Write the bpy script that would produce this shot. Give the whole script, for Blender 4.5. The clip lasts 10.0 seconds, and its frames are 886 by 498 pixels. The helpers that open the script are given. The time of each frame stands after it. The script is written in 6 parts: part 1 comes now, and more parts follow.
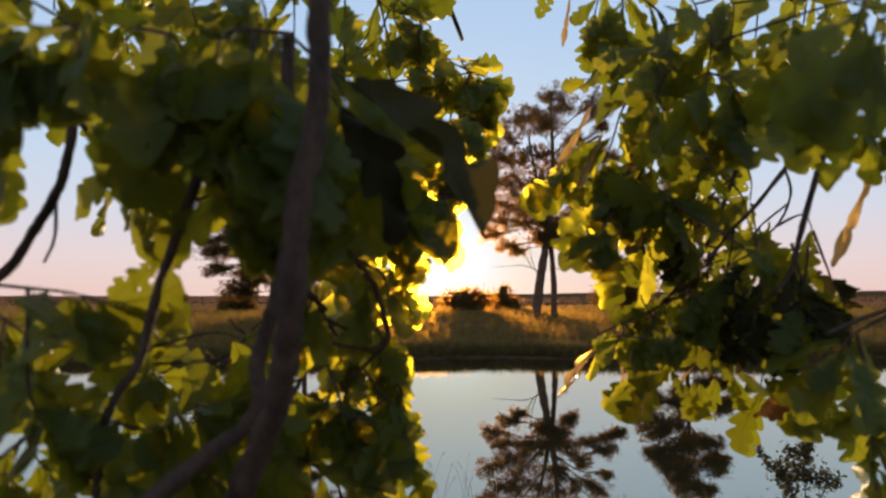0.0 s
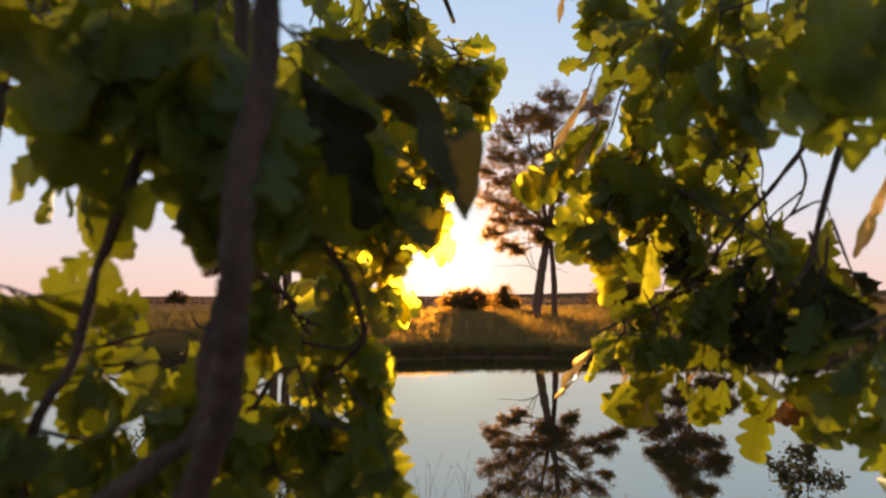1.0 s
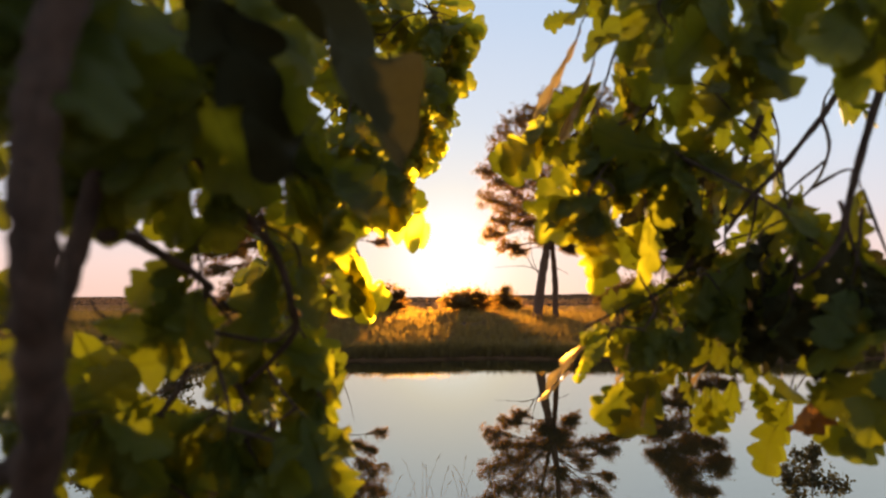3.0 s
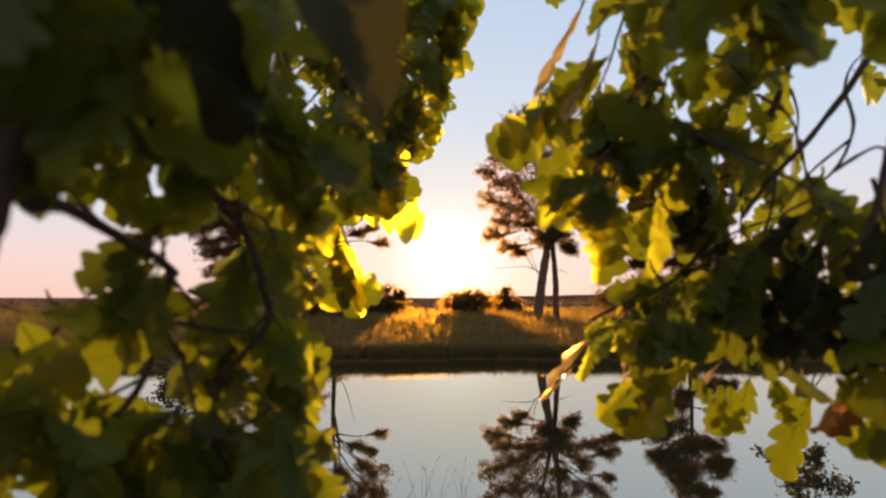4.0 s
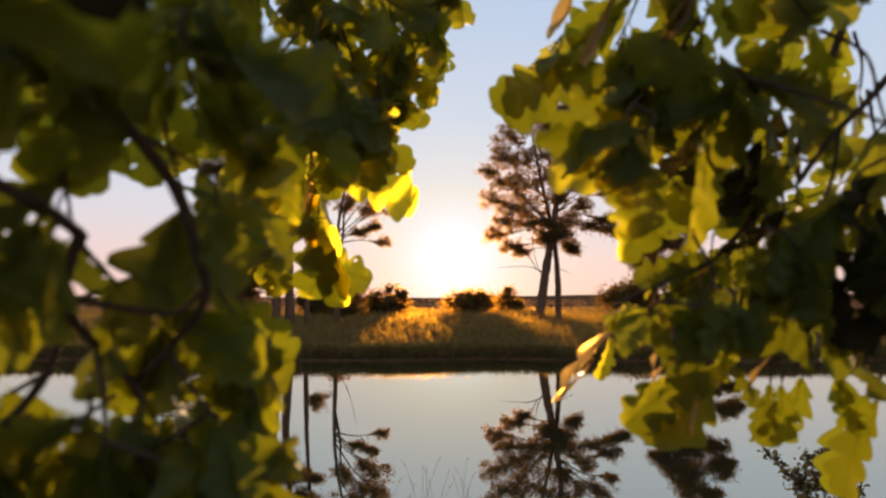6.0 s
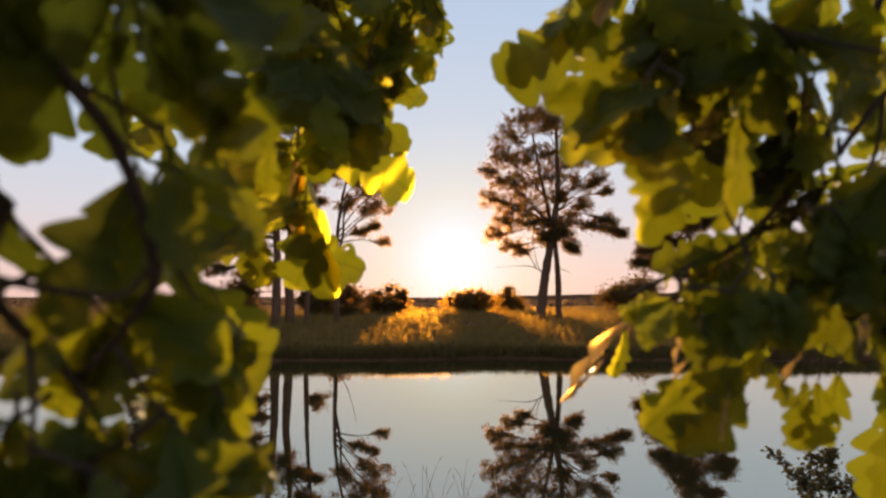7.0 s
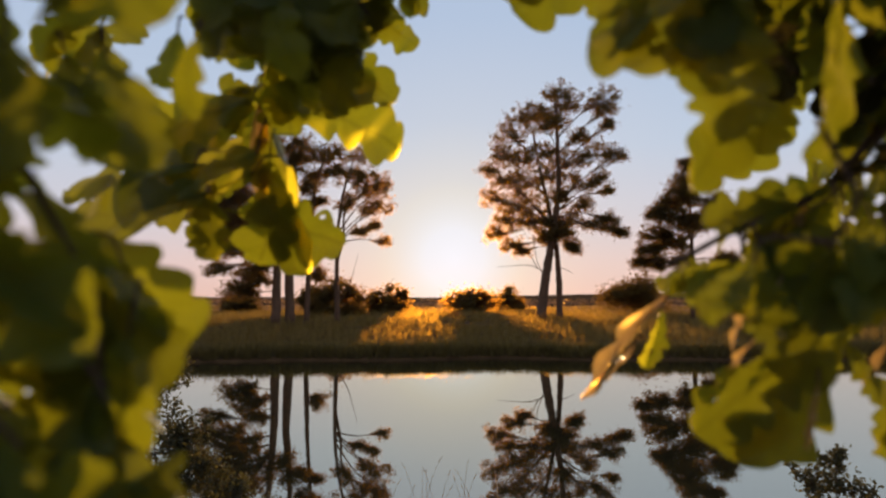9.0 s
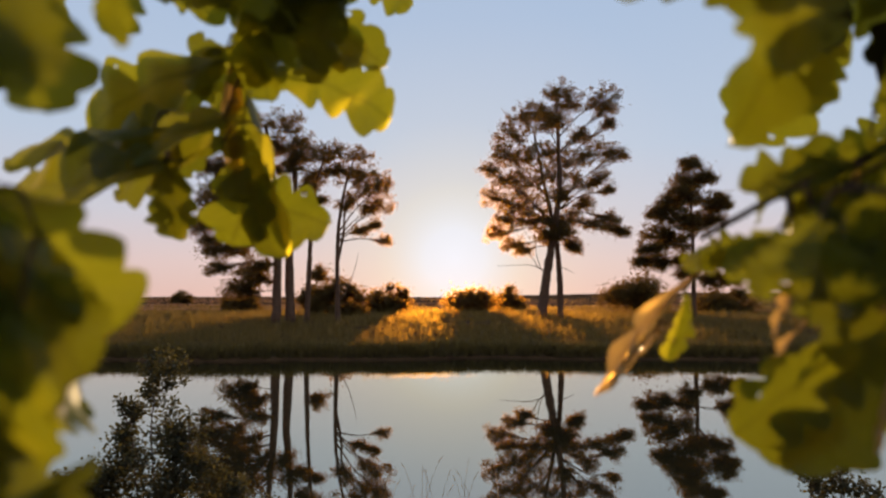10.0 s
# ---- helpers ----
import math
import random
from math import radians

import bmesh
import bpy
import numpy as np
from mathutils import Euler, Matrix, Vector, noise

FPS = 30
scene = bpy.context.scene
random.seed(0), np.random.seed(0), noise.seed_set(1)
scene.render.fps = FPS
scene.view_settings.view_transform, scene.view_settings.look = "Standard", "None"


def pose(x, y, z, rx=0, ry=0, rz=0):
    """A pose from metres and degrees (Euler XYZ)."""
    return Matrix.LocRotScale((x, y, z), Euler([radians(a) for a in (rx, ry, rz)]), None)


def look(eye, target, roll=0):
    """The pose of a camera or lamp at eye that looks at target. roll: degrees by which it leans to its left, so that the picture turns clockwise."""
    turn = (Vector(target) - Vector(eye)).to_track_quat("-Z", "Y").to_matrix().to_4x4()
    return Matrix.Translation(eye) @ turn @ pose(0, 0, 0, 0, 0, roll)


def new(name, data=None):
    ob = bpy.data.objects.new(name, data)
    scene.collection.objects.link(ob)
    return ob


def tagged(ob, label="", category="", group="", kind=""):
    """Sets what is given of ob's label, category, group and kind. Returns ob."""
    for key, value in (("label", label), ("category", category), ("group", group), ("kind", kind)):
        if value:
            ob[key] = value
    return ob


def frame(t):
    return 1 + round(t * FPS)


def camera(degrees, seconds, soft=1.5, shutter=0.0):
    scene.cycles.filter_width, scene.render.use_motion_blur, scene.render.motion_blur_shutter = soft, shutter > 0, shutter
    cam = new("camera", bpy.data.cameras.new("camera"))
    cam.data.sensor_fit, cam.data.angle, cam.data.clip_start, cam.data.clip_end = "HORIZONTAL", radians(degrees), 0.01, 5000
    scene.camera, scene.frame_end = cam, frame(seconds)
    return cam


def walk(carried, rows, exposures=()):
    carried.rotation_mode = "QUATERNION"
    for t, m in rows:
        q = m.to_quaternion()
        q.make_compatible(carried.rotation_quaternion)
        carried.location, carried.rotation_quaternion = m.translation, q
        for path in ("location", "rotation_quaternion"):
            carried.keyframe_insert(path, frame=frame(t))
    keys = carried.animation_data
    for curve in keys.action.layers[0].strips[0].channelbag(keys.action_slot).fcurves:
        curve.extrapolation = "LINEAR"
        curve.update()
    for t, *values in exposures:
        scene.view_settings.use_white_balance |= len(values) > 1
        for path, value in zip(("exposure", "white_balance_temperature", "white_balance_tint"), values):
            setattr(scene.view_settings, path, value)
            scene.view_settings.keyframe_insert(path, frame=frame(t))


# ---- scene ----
# ---- camera and its walk ----
cam = camera(68.0, 10.0, 2.1)
cam.data.dof.use_dof = True
cam.data.dof.focus_distance = 2.7
cam.data.dof.aperture_fstop = 3.8
METRES, AHEAD, EYE, TILT, LEAN, TURN = 0.5, 1.766, 3.2, 4.1, 0.0, 0.0
ROWS = [
    (0.0, 0.0, 0.0, 0.0, 0.0, 0.0, -0.0),
    (0.5, 0.0206, 0.0502, -0.0167, -0.04, -0.02, 0.05),
    (1.0, 0.0473, 0.1032, -0.0295, 0.03, -0.0, 0.08),
    (1.5, 0.0787, 0.1531, -0.0447, 0.04, 0.04, 0.1),
    (2.0, 0.1079, 0.1987, -0.0622, 0.1, 0.06, 0.05),
    (2.5, 0.1381, 0.2411, -0.0775, 0.14, 0.06, 0.01),
    (4.0, 0.1774, 0.3632, -0.1324, 0.19, 0.16, 0.01),
    (4.5, 0.188, 0.4043, -0.151, 0.24, 0.18, -0.0),
    (5.0, 0.1945, 0.4464, -0.164, 0.28, 0.14, -0.05),
    (5.5, 0.194, 0.4881, -0.1782, 0.37, 0.15, -0.13),
    (7.0, 0.1984, 0.6205, -0.2312, 0.39, 0.12, 0.0),
    (7.5, 0.2057, 0.6616, -0.2475, 0.38, 0.13, 0.04),
    (8.0, 0.2066, 0.7042, -0.2653, 0.46, 0.13, -0.03),
    (8.5, 0.2088, 0.7508, -0.2849, 0.47, 0.13, 0.01),
    (9.0, 0.212, 0.795, -0.3086, 0.44, 0.12, 0.02),
    (9.5, 0.2163, 0.8404, -0.329, 0.48, 0.09, -0.02),
    (10.0, 0.2232, 0.8856, -0.3511, 0.5, 0.09, -0.0),
]
EXPOSURES = [(0.0, 0.28, 6500, 8.0), (1.0, 0.40, 6950, 10.0), (2.5, 0.45, 7350, 13.0), (4.5, 0.37, 7300, 14.0), (7.0, 0.28, 7250, 14.0), (8.5, 0.15, 7100, 14.0), (10.0, 0.08, 6900, 13.0)]
walk(cam, [(t, pose(0, 0, EYE, TILT, LEAN, TURN) @ pose(METRES * x, METRES * AHEAD * y, METRES * z, 90 + pitch, roll, yaw)) for t, x, y, z, yaw, pitch, roll in ROWS], EXPOSURES)

# ---- world and sun ----
SUN_UP, SUN_EAST = 3.4, 0.5          # degrees above the horizon, and to the right of +y
world = bpy.data.worlds.new("evening_sky")
scene.world = world
world.use_nodes = True
wn, wl = world.node_tree.nodes, world.node_tree.links
sky = wn.new("ShaderNodeTexSky")
sky.sky_type = "NISHITA"
sky.sun_disc = False
sky.sun_elevation, sky.sun_rotation = radians(SUN_UP), radians(SUN_EAST)
sky.air_density, sky.dust_density, sky.ozone_density = 1.0, 0.5, 3.0


def world_math(op, x, y=0.0):
    k = wn.new("ShaderNodeMath")
    k.operation = op
    for slot, v in ((0, x), (1, y)):
        if isinstance(v, (int, float)):
            k.inputs[slot].default_value = v
        else:
            wl.new(v, k.inputs[slot])
    return k.outputs[0]


def world_ramp(value, *stops):
    r = wn.new("ShaderNodeValToRGB")
    e = r.color_ramp.elements
    while len(e) < len(stops):
        e.new(0.5)
    for k, (p, c) in zip(e, stops):
        k.position, k.color = p, (*c, 1)
    wl.new(value, r.inputs[0])
    return r.outputs[0]


def world_mix(kind, factor, x, y):
    k = wn.new("ShaderNodeMix")
    k.data_type, k.blend_type = "RGBA", kind
    for slot, v in ((0, factor), (6, x), (7, y)):
        if isinstance(v, (int, float)):
            k.inputs[slot].default_value = v
        elif isinstance(v, tuple):
            k.inputs[slot].default_value = (*v, 1)
        else:
            wl.new(v, k.inputs[slot])
    return k.outputs[2]


# thin evening haze over the clear sky: pink at the horizon, pale blue above, dimmer away from the sun, whitest round it
SUN_DIR = Vector((math.sin(radians(SUN_EAST)) * math.cos(radians(SUN_UP)), math.cos(radians(SUN_EAST)) * math.cos(radians(SUN_UP)), math.sin(radians(SUN_UP))))
place = wn.new("ShaderNodeTexCoord")
split = wn.new("ShaderNodeSeparateXYZ")
wl.new(place.outputs["Generated"], split.inputs[0])
towards = wn.new("ShaderNodeVectorMath")
towards.operation = "DOT_PRODUCT"
wl.new(place.outputs["Generated"], towards.inputs[0])
towards.inputs[1].default_value = SUN_DIR
haze = world_ramp(split.outputs[2], (0.0, (0.80, 0.57, 0.54)), (0.05, (0.79, 0.63, 0.64)), (0.12, (0.66, 0.67, 0.77)), (0.22, (0.545, 0.665, 0.84)), (0.40, (0.45, 0.60, 0.83)), (1.0, (0.42, 0.50, 0.66)))
side = world_math("MULTIPLY_ADD", split.outputs[1], 0.13)
side.node.inputs[2].default_value = 0.87
haze = world_mix("MULTIPLY", 1.0, haze, side)
away = world_math("MULTIPLY", world_math("ARCCOSINE", world_math("MINIMUM", towards.outputs["Value"], 1.0)), 180 / math.pi / 30)
warm = world_ramp(away, (0.0, (1, 1, 1)), (0.09, (0.97, 0.97, 0.97)), (0.15, (0.72, 0.72, 0.72)), (0.23, (0.42, 0.42, 0.42)), (0.40, (0.14, 0.14, 0.14)), (0.75, (0, 0, 0)))
core = world_ramp(away, (0.0, (0.86, 0.94, 1.10)), (0.08, (0.84, 0.91, 1.04)), (0.14, (0.84, 0.88, 0.91)), (0.20, (0.87, 0.85, 0.75)), (0.32, (0.88, 0.80, 0.69)), (1.0, (0.88, 0.73, 0.68)))
haze = world_mix("MIX", warm, haze, core)
low = wn.new("ShaderNodeVectorMath")
low.operation = "SCALE"
wl.new(sky.outputs[0], low.inputs[0])
low.inputs["Scale"].default_value = 0.05
both_skies = world_mix("MIX", 0.85, low.outputs[0], haze)
wl.new(both_skies, wn["Background"].inputs["Color"])
wn["Background"].inputs["Strength"].default_value = 1.0
sun_data = bpy.data.lights.new("sun", "SUN")
sun_data.energy, sun_data.angle, sun_data.color = 4.8, radians(0.5), (1.0, 0.70, 0.38)
sun = new("sun", sun_data)
sun.matrix_world = look(SUN_DIR * 300, (0, 0, 0))
scene.view_settings.exposure = 0.0


# ---- materials ----
def material(name):
    m = bpy.data.materials.new(name)
    m.use_nodes = True
    t = m.node_tree
    return m, t.nodes, t.links, t.nodes["Principled BSDF"]


def ramp(nodes, *stops):
    r = nodes.new("ShaderNodeValToRGB")
    e = r.color_ramp.elements
    while len(e) < len(stops):
        e.new(0.5)
    for k, (p, c) in zip(e, stops):
        k.position, k.color = p, (*c, 1)
    return r


def noise_node(nodes, links, scale, detail=4.0, coord="Object", rough=0.6, grain=1.0):
    c = nodes.new("ShaderNodeTexCoord")
    n = nodes.new("ShaderNodeTexNoise")
    n.inputs["Scale"].default_value, n.inputs["Detail"].default_value, n.inputs["Roughness"].default_value = scale, detail, rough
    if grain == 1.0:
        links.new(c.outputs[coord], n.inputs["Vector"])
    else:
        drawn_out = nodes.new("ShaderNodeMapping")
        drawn_out.inputs["Scale"].default_value = (1, 1, grain)
        links.new(c.outputs[coord], drawn_out.inputs["Vector"])
        links.new(drawn_out.outputs[0], n.inputs["Vector"])
    return n


def bumped(nodes, links, b, source, strength, distance):
    k = nodes.new("ShaderNodeBump")
    k.inputs["Strength"].default_value, k.inputs["Distance"].default_value = strength, distance
    links.new(source, k.inputs["Height"])
    links.new(k.outputs[0], b.inputs["Normal"])
    return k


def rough_matter(name, dark, light, scale, relief, distance, roughness=0.85, fine=6.0, grain=1.0):
    """Bark, soil and the like: two scales of mottling and a bump."""
    m, n, l, b = material(name)
    big, small = noise_node(n, l, scale, grain=grain), noise_node(n, l, scale * fine, 6.0, grain=grain)
    mix = n.new("ShaderNodeMath")
    mix.operation = "MULTIPLY_ADD"
    l.new(big.outputs[0], mix.inputs[0])
    mix.inputs[1].default_value = 0.55
    half = n.new("ShaderNodeMath")
    half.operation = "MULTIPLY"
    l.new(small.outputs[0], half.inputs[0])
    half.inputs[1].default_value = 0.45
    l.new(half.outputs[0], mix.inputs[2])
    r = ramp(n, (0.32, dark), (0.68, light))
    l.new(mix.outputs[0], r.inputs[0])
    l.new(r.outputs[0], b.inputs["Base Color"])
    b.inputs["Roughness"].default_value = roughness
    bumped(n, l, b, small.outputs[0], relief, distance)
    return m


def leafy(name, dark, light, glow, share, roughness=0.5, veins=False, brown=None, ahead=0.0, warm=(0.9, 0.6, 0.06), scatter=0.62, eaten=0.0, gloss=0.5):
    """A thin leaf: a glossy upper skin over a body that lets light through."""
    m, n, l, b = material(name)
    info = n.new("ShaderNodeObjectInfo")
    spots = noise_node(n, l, 55.0 if veins else 3.0, 3.0)
    mixed = n.new("ShaderNodeMath")
    mixed.operation = "MULTIPLY_ADD"
    l.new(spots.outputs[0], mixed.inputs[0])
    mixed.inputs[1].default_value = 0.5
    part_random = n.new("ShaderNodeMath")
    part_random.operation = "MULTIPLY"
    part_random.inputs[1].default_value = 0.5
    geo = n.new("ShaderNodeNewGeometry")
    l.new((info.outputs["Random"] if veins else geo.outputs["Random Per Island"]), part_random.inputs[0])
    l.new(part_random.outputs[0], mixed.inputs[2])
    r = ramp(n, (0.2, dark), (0.8, light))
    l.new(mixed.outputs[0], r.inputs[0])
    g = ramp(n, (0.2, tuple(c * 0.38 for c in glow)), (0.8, glow))
    l.new(mixed.outputs[0], g.inputs[0])
    skin, body = r.outputs[0], g.outputs[0]
    if brown:
        rust = noise_node(n, l, 26.0, 5.0)
        edge = ramp(n, (0.66, (0, 0, 0)), (0.72, (1, 1, 1)))
        l.new(rust.outputs[0], edge.inputs[0])
        for which in (0, 1):
            k = n.new("ShaderNodeMix")
            k.data_type = "RGBA"
            l.new(edge.outputs[0], k.inputs["Factor"])
            l.new((skin, body)[which], k.inputs[6])
            k.inputs[7].default_value = (*brown, 1)
            if which:
                body = k.outputs[2]
            else:
                skin = k.outputs[2]
    if veins:
        uv = n.new("ShaderNodeUVMap")
        sep = n.new("ShaderNodeSeparateXYZ")
        l.new(uv.outputs[0], sep.inputs[0])
        side = n.new("ShaderNodeMath")
        side.operation = "ABSOLUTE"
        l.new(sep.outputs[1], side.inputs[0])
        slant = n.new("ShaderNodeMath")
        slant.operation = "MULTIPLY_ADD"
        l.new(side.outputs[0], slant.inputs[0])
        slant.inputs[1].default_value = -0.9
        l.new(sep.outputs[0], slant.inputs[2])
        wave = n.new("ShaderNodeMath")
        wave.operation = "PINGPONG"
        l.new(slant.outputs[0], wave.inputs[0])
        wave.inputs[1].default_value = 0.055
        lateral = ramp(n, (0.0, (1, 1, 1)), (0.12, (0, 0, 0)))
        scaled = n.new("ShaderNodeMath")
        scaled.operation = "MULTIPLY"
        scaled.inputs[1].default_value = 18.0
        l.new(wave.outputs[0], scaled.inputs[0])
        l.new(scaled.outputs[0], lateral.inputs[0])
        rib = ramp(n, (0.012, (1, 1, 1)), (0.024, (0, 0, 0)))
        l.new(side.outputs[0], rib.inputs[0])
        vein = n.new("ShaderNodeMath")
        vein.operation = "MAXIMUM"
        l.new(lateral.outputs[0], vein.inputs[0])
        l.new(rib.outputs[0], vein.inputs[1])
        k = n.new("ShaderNodeMix")
        k.data_type = "RGBA"
        strength = n.new("ShaderNodeMath")
        strength.operation = "MULTIPLY"
        strength.inputs[1].default_value = 0.45
        l.new(vein.outputs[0], strength.inputs[0])
        l.new(strength.outputs[0], k.inputs["Factor"])
        l.new(body, k.inputs[6])
        k.inputs[7].default_value = (glow[0] * 0.35, glow[1] * 0.3, glow[2] * 0.4, 1)
        body = k.outputs[2]
        bumped(n, l, b, vein.outputs[0], 0.35, 0.001)
    l.new(skin, b.inputs["Base Color"])
    b.inputs["Roughness"].default_value, b.inputs["Specular IOR Level"].default_value = roughness, gloss
    thin = n.new("ShaderNodeBsdfTranslucent")
    l.new(body, thin.inputs["Color"])
    both = n.new("ShaderNodeMixShader")
    both.inputs[0].default_value = share
    l.new(b.outputs[0], both.inputs[1])
    l.new(thin.outputs[0], both.inputs[2])
    last = both.outputs[0]
    if ahead:
        # light that passes nearly straight through the thin blade
        forward = n.new("ShaderNodeBsdfRefraction")
        forward.inputs["Color"].default_value = (*warm, 1)
        forward.inputs["Roughness"].default_value = scatter
        forward.inputs["IOR"].default_value = 1.12
        pierced = n.new("ShaderNodeMixShader")
        pierced.inputs[0].default_value = ahead
        l.new(last, pierced.inputs[1])
        l.new(forward.outputs[0], pierced.inputs[2])
        last = pierced.outputs[0]
    if eaten:
        # small holes that insects have bitten
        here = n.new("ShaderNodeTexCoord")
        bites = n.new("ShaderNodeTexNoise")
        bites.noise_dimensions = "4D"
        bites.inputs["Scale"].default_value, bites.inputs["Detail"].default_value = 7.0, 1.0
        apart = n.new("ShaderNodeMath")
        apart.operation = "MULTIPLY"
        apart.inputs[1].default_value = 90.0
        l.new(info.outputs["Random"], apart.inputs[0])
        l.new(apart.outputs[0], bites.inputs["W"])
        l.new(here.outputs["Object"], bites.inputs["Vector"])
        hole = n.new("ShaderNodeMath")
        hole.operation = "GREATER_THAN"
        hole.inputs[1].default_value = eaten
        l.new(bites.outputs[0], hole.inputs[0])
        gap = n.new("ShaderNodeBsdfTransparent")
        torn = n.new("ShaderNodeMixShader")
        l.new(hole.outputs[0], torn.inputs[0])
        l.new(last, torn.inputs[1])
        l.new(gap.outputs[0], torn.inputs[2])
        last = torn.outputs[0]
    l.new(last, n["Material Output"].inputs["Surface"])
    return m


OAK_LEAF = leafy("oak_leaf", (0.050, 0.078, 0.016), (0.092, 0.132, 0.026), (0.36, 0.365, 0.014), 0.43, 0.5, True, (0.16, 0.07, 0.02), 0.13, (0.66, 0.54, 0.03), scatter=0.85, eaten=0.735, gloss=0.3)
PALE_LEAF = leafy("pale_leaf_back_glint", (0.22, 0.20, 0.15), (0.42, 0.37, 0.27), (0.85, 0.50, 0.14), 0.5, 0.28, True, None, 0.16, (0.95, 0.55, 0.12))
SHADED_LEAF = leafy("shaded_leaf", (0.022, 0.024, 0.010), (0.050, 0.050, 0.022), (0.12, 0.09, 0.02), 0.18, 0.7, True, gloss=0.1)
DRY_LEAF = leafy("dry_oak_leaf", (0.12, 0.055, 0.02), (0.24, 0.12, 0.04), (0.62, 0.24, 0.05), 0.5, 0.6, True)
SHRUB_LEAF = leafy("shrub_leaf", (0.026, 0.028, 0.014), (0.055, 0.05, 0.024), (0.16, 0.13, 0.03), 0.34, 0.85)
NEEDLES = leafy("pine_needles", (0.040, 0.042, 0.018), (0.085, 0.072, 0.030), (0.34, 0.18, 0.03), 0.5, 0.9, ahead=0.05, warm=(0.85, 0.36, 0.03), scatter=0.85)
GRASS = leafy("dry_grass", (0.10, 0.078, 0.028), (0.20, 0.15, 0.05), (0.40, 0.25, 0.05), 0.44, 0.8, ahead=0.10, warm=(0.95, 0.46, 0.04), scatter=0.95)
HEATHER = leafy("heather", (0.16, 0.10, 0.085), (0.30, 0.19, 0.14), (0.45, 0.26, 0.15), 0.42, 0.8, ahead=0.22, warm=(0.9, 0.5, 0.1))
SEDGE = leafy("bank_sedge", (0.06, 0.05, 0.022), (0.14, 0.105, 0.04), (0.34, 0.22, 0.04), 0.5, 0.7, ahead=0.06, warm=(0.9, 0.5, 0.06))
OAK_BARK = rough_matter("oak_bark", (0.022, 0.014, 0.010), (0.140, 0.084, 0.058), 48.0, 1.0, 0.006, grain=0.35)
PINE_BARK = rough_matter("pine_bark", (0.06, 0.032, 0.020), (0.20, 0.100, 0.05), 3.0, 0.9, 0.03)
SOIL = rough_matter("heath_soil", (0.05, 0.028, 0.017), (0.14, 0.08, 0.042), 0.12, 0.1, 0.02, 0.95, 9.0)
soil_nodes, soil_links = SOIL.node_tree.nodes, SOIL.node_tree.links
matt = soil_nodes.new("ShaderNodeBsdfDiffuse")
soil_links.new(soil_nodes["Principled BSDF"].inputs["Base Color"].links[0].from_socket, matt.inputs["Color"])
soil_links.new(matt.outputs[0], soil_nodes["Material Output"].inputs["Surface"])

WATER, n_, l_, b_ = material("pond_water")
b_.inputs["Base Color"].default_value = (0.022, 0.020, 0.010, 1)
b_.inputs["Roughness"].default_value = 0.4
b_.inputs["Specular IOR Level"].default_value = 0.0
shine = n_.new("ShaderNodeBsdfGlossy")
shine.inputs["Color"].default_value = (0.97, 0.96, 0.84, 1)
shine.inputs["Roughness"].default_value = 0.0
edge_on = n_.new("ShaderNodeFresnel")
edge_on.inputs["IOR"].default_value = 1.33
boost = n_.new("ShaderNodeMapRange")
boost.inputs["To Min"].default_value, boost.inputs["To Max"].default_value = 0.40, 1.0
l_.new(edge_on.outputs[0], boost.inputs[0])
skin_mix = n_.new("ShaderNodeMixShader")
l_.new(boost.outputs[0], skin_mix.inputs[0])
l_.new(b_.outputs[0], skin_mix.inputs[1])
l_.new(shine.outputs[0], skin_mix.inputs[2])
l_.new(skin_mix.outputs[0], n_["Material Output"].inputs["Surface"])
rip = noise_node(n_, l_, 1.1, 3.0)
ripple = bumped(n_, l_, b_, rip.outputs[0], 0.009, 0.02)
l_.new(ripple.outputs[0], shine.inputs["Normal"])


# ---- building helpers ----
def part(name, bm, mat, parent=None, label="", smooth=True):
    """Links a bmesh as one mesh object, under a thing or a part."""
    me = bpy.data.meshes.new(name)
    bm.to_mesh(me)
    bm.free()
    me.materials.append(mat)
    if smooth:
        me.shade_smooth()
    ob = new(name, me)
    ob.parent = parent
    return tagged(ob, label)


def part_data(name, verts, faces, mat, parent=None, label="", smooth=False):
    me = bpy.data.meshes.new(name)
    me.from_pydata(verts, [], faces)
    me.materials.append(mat)
    if smooth:
        me.shade_smooth()
    ob = new(name, me)
    ob.parent = parent
    return tagged(ob, label)


def thing(name, at, label, category, group="", kind=""):
    ob = new(name)
    ob.empty_display_size = 0.1
    ob.location = at
    return tagged(ob, label, category, group, kind)


def smooth_line(points, steps=6):
    """A Catmull-Rom line through a few points."""
    p = [Vector(q) for q in points]
    p = [p[0] * 2 - p[1], *p, p[-1] * 2 - p[-2]]
    out = []
    for i in range(1, len(p) - 2):
        a, b, c, d = p[i - 1:i + 3]
        for s in range(steps):
            t = s / steps
            out.append(0.5 * ((2 * b) + (c - a) * t + (2 * a - 5 * b + 4 * c - d) * t * t + (3 * b - a - 3 * c + d) * t ** 3))
    out.append(p[-2])
    return out


def tube(bm, line, r0, r1, sides=8, knots=0.0, seed=0.0):
    """A tapered, slightly knotty stem along a line."""
    rings = []
    n = len(line)
    side = Vector((1, 0.3, 0.2))
    for i, q in enumerate(line):
        ahead = (line[min(i + 1, n - 1)] - line[max(i - 1, 0)]).normalized()
        side = (side - ahead * side.dot(ahead)).normalized()
        up = ahead.cross(side)
        f = i / (n - 1)
        r = r0 + (r1 - r0) * f
        ring = []
        for k in range(sides):
            a = 2 * math.pi * k / sides
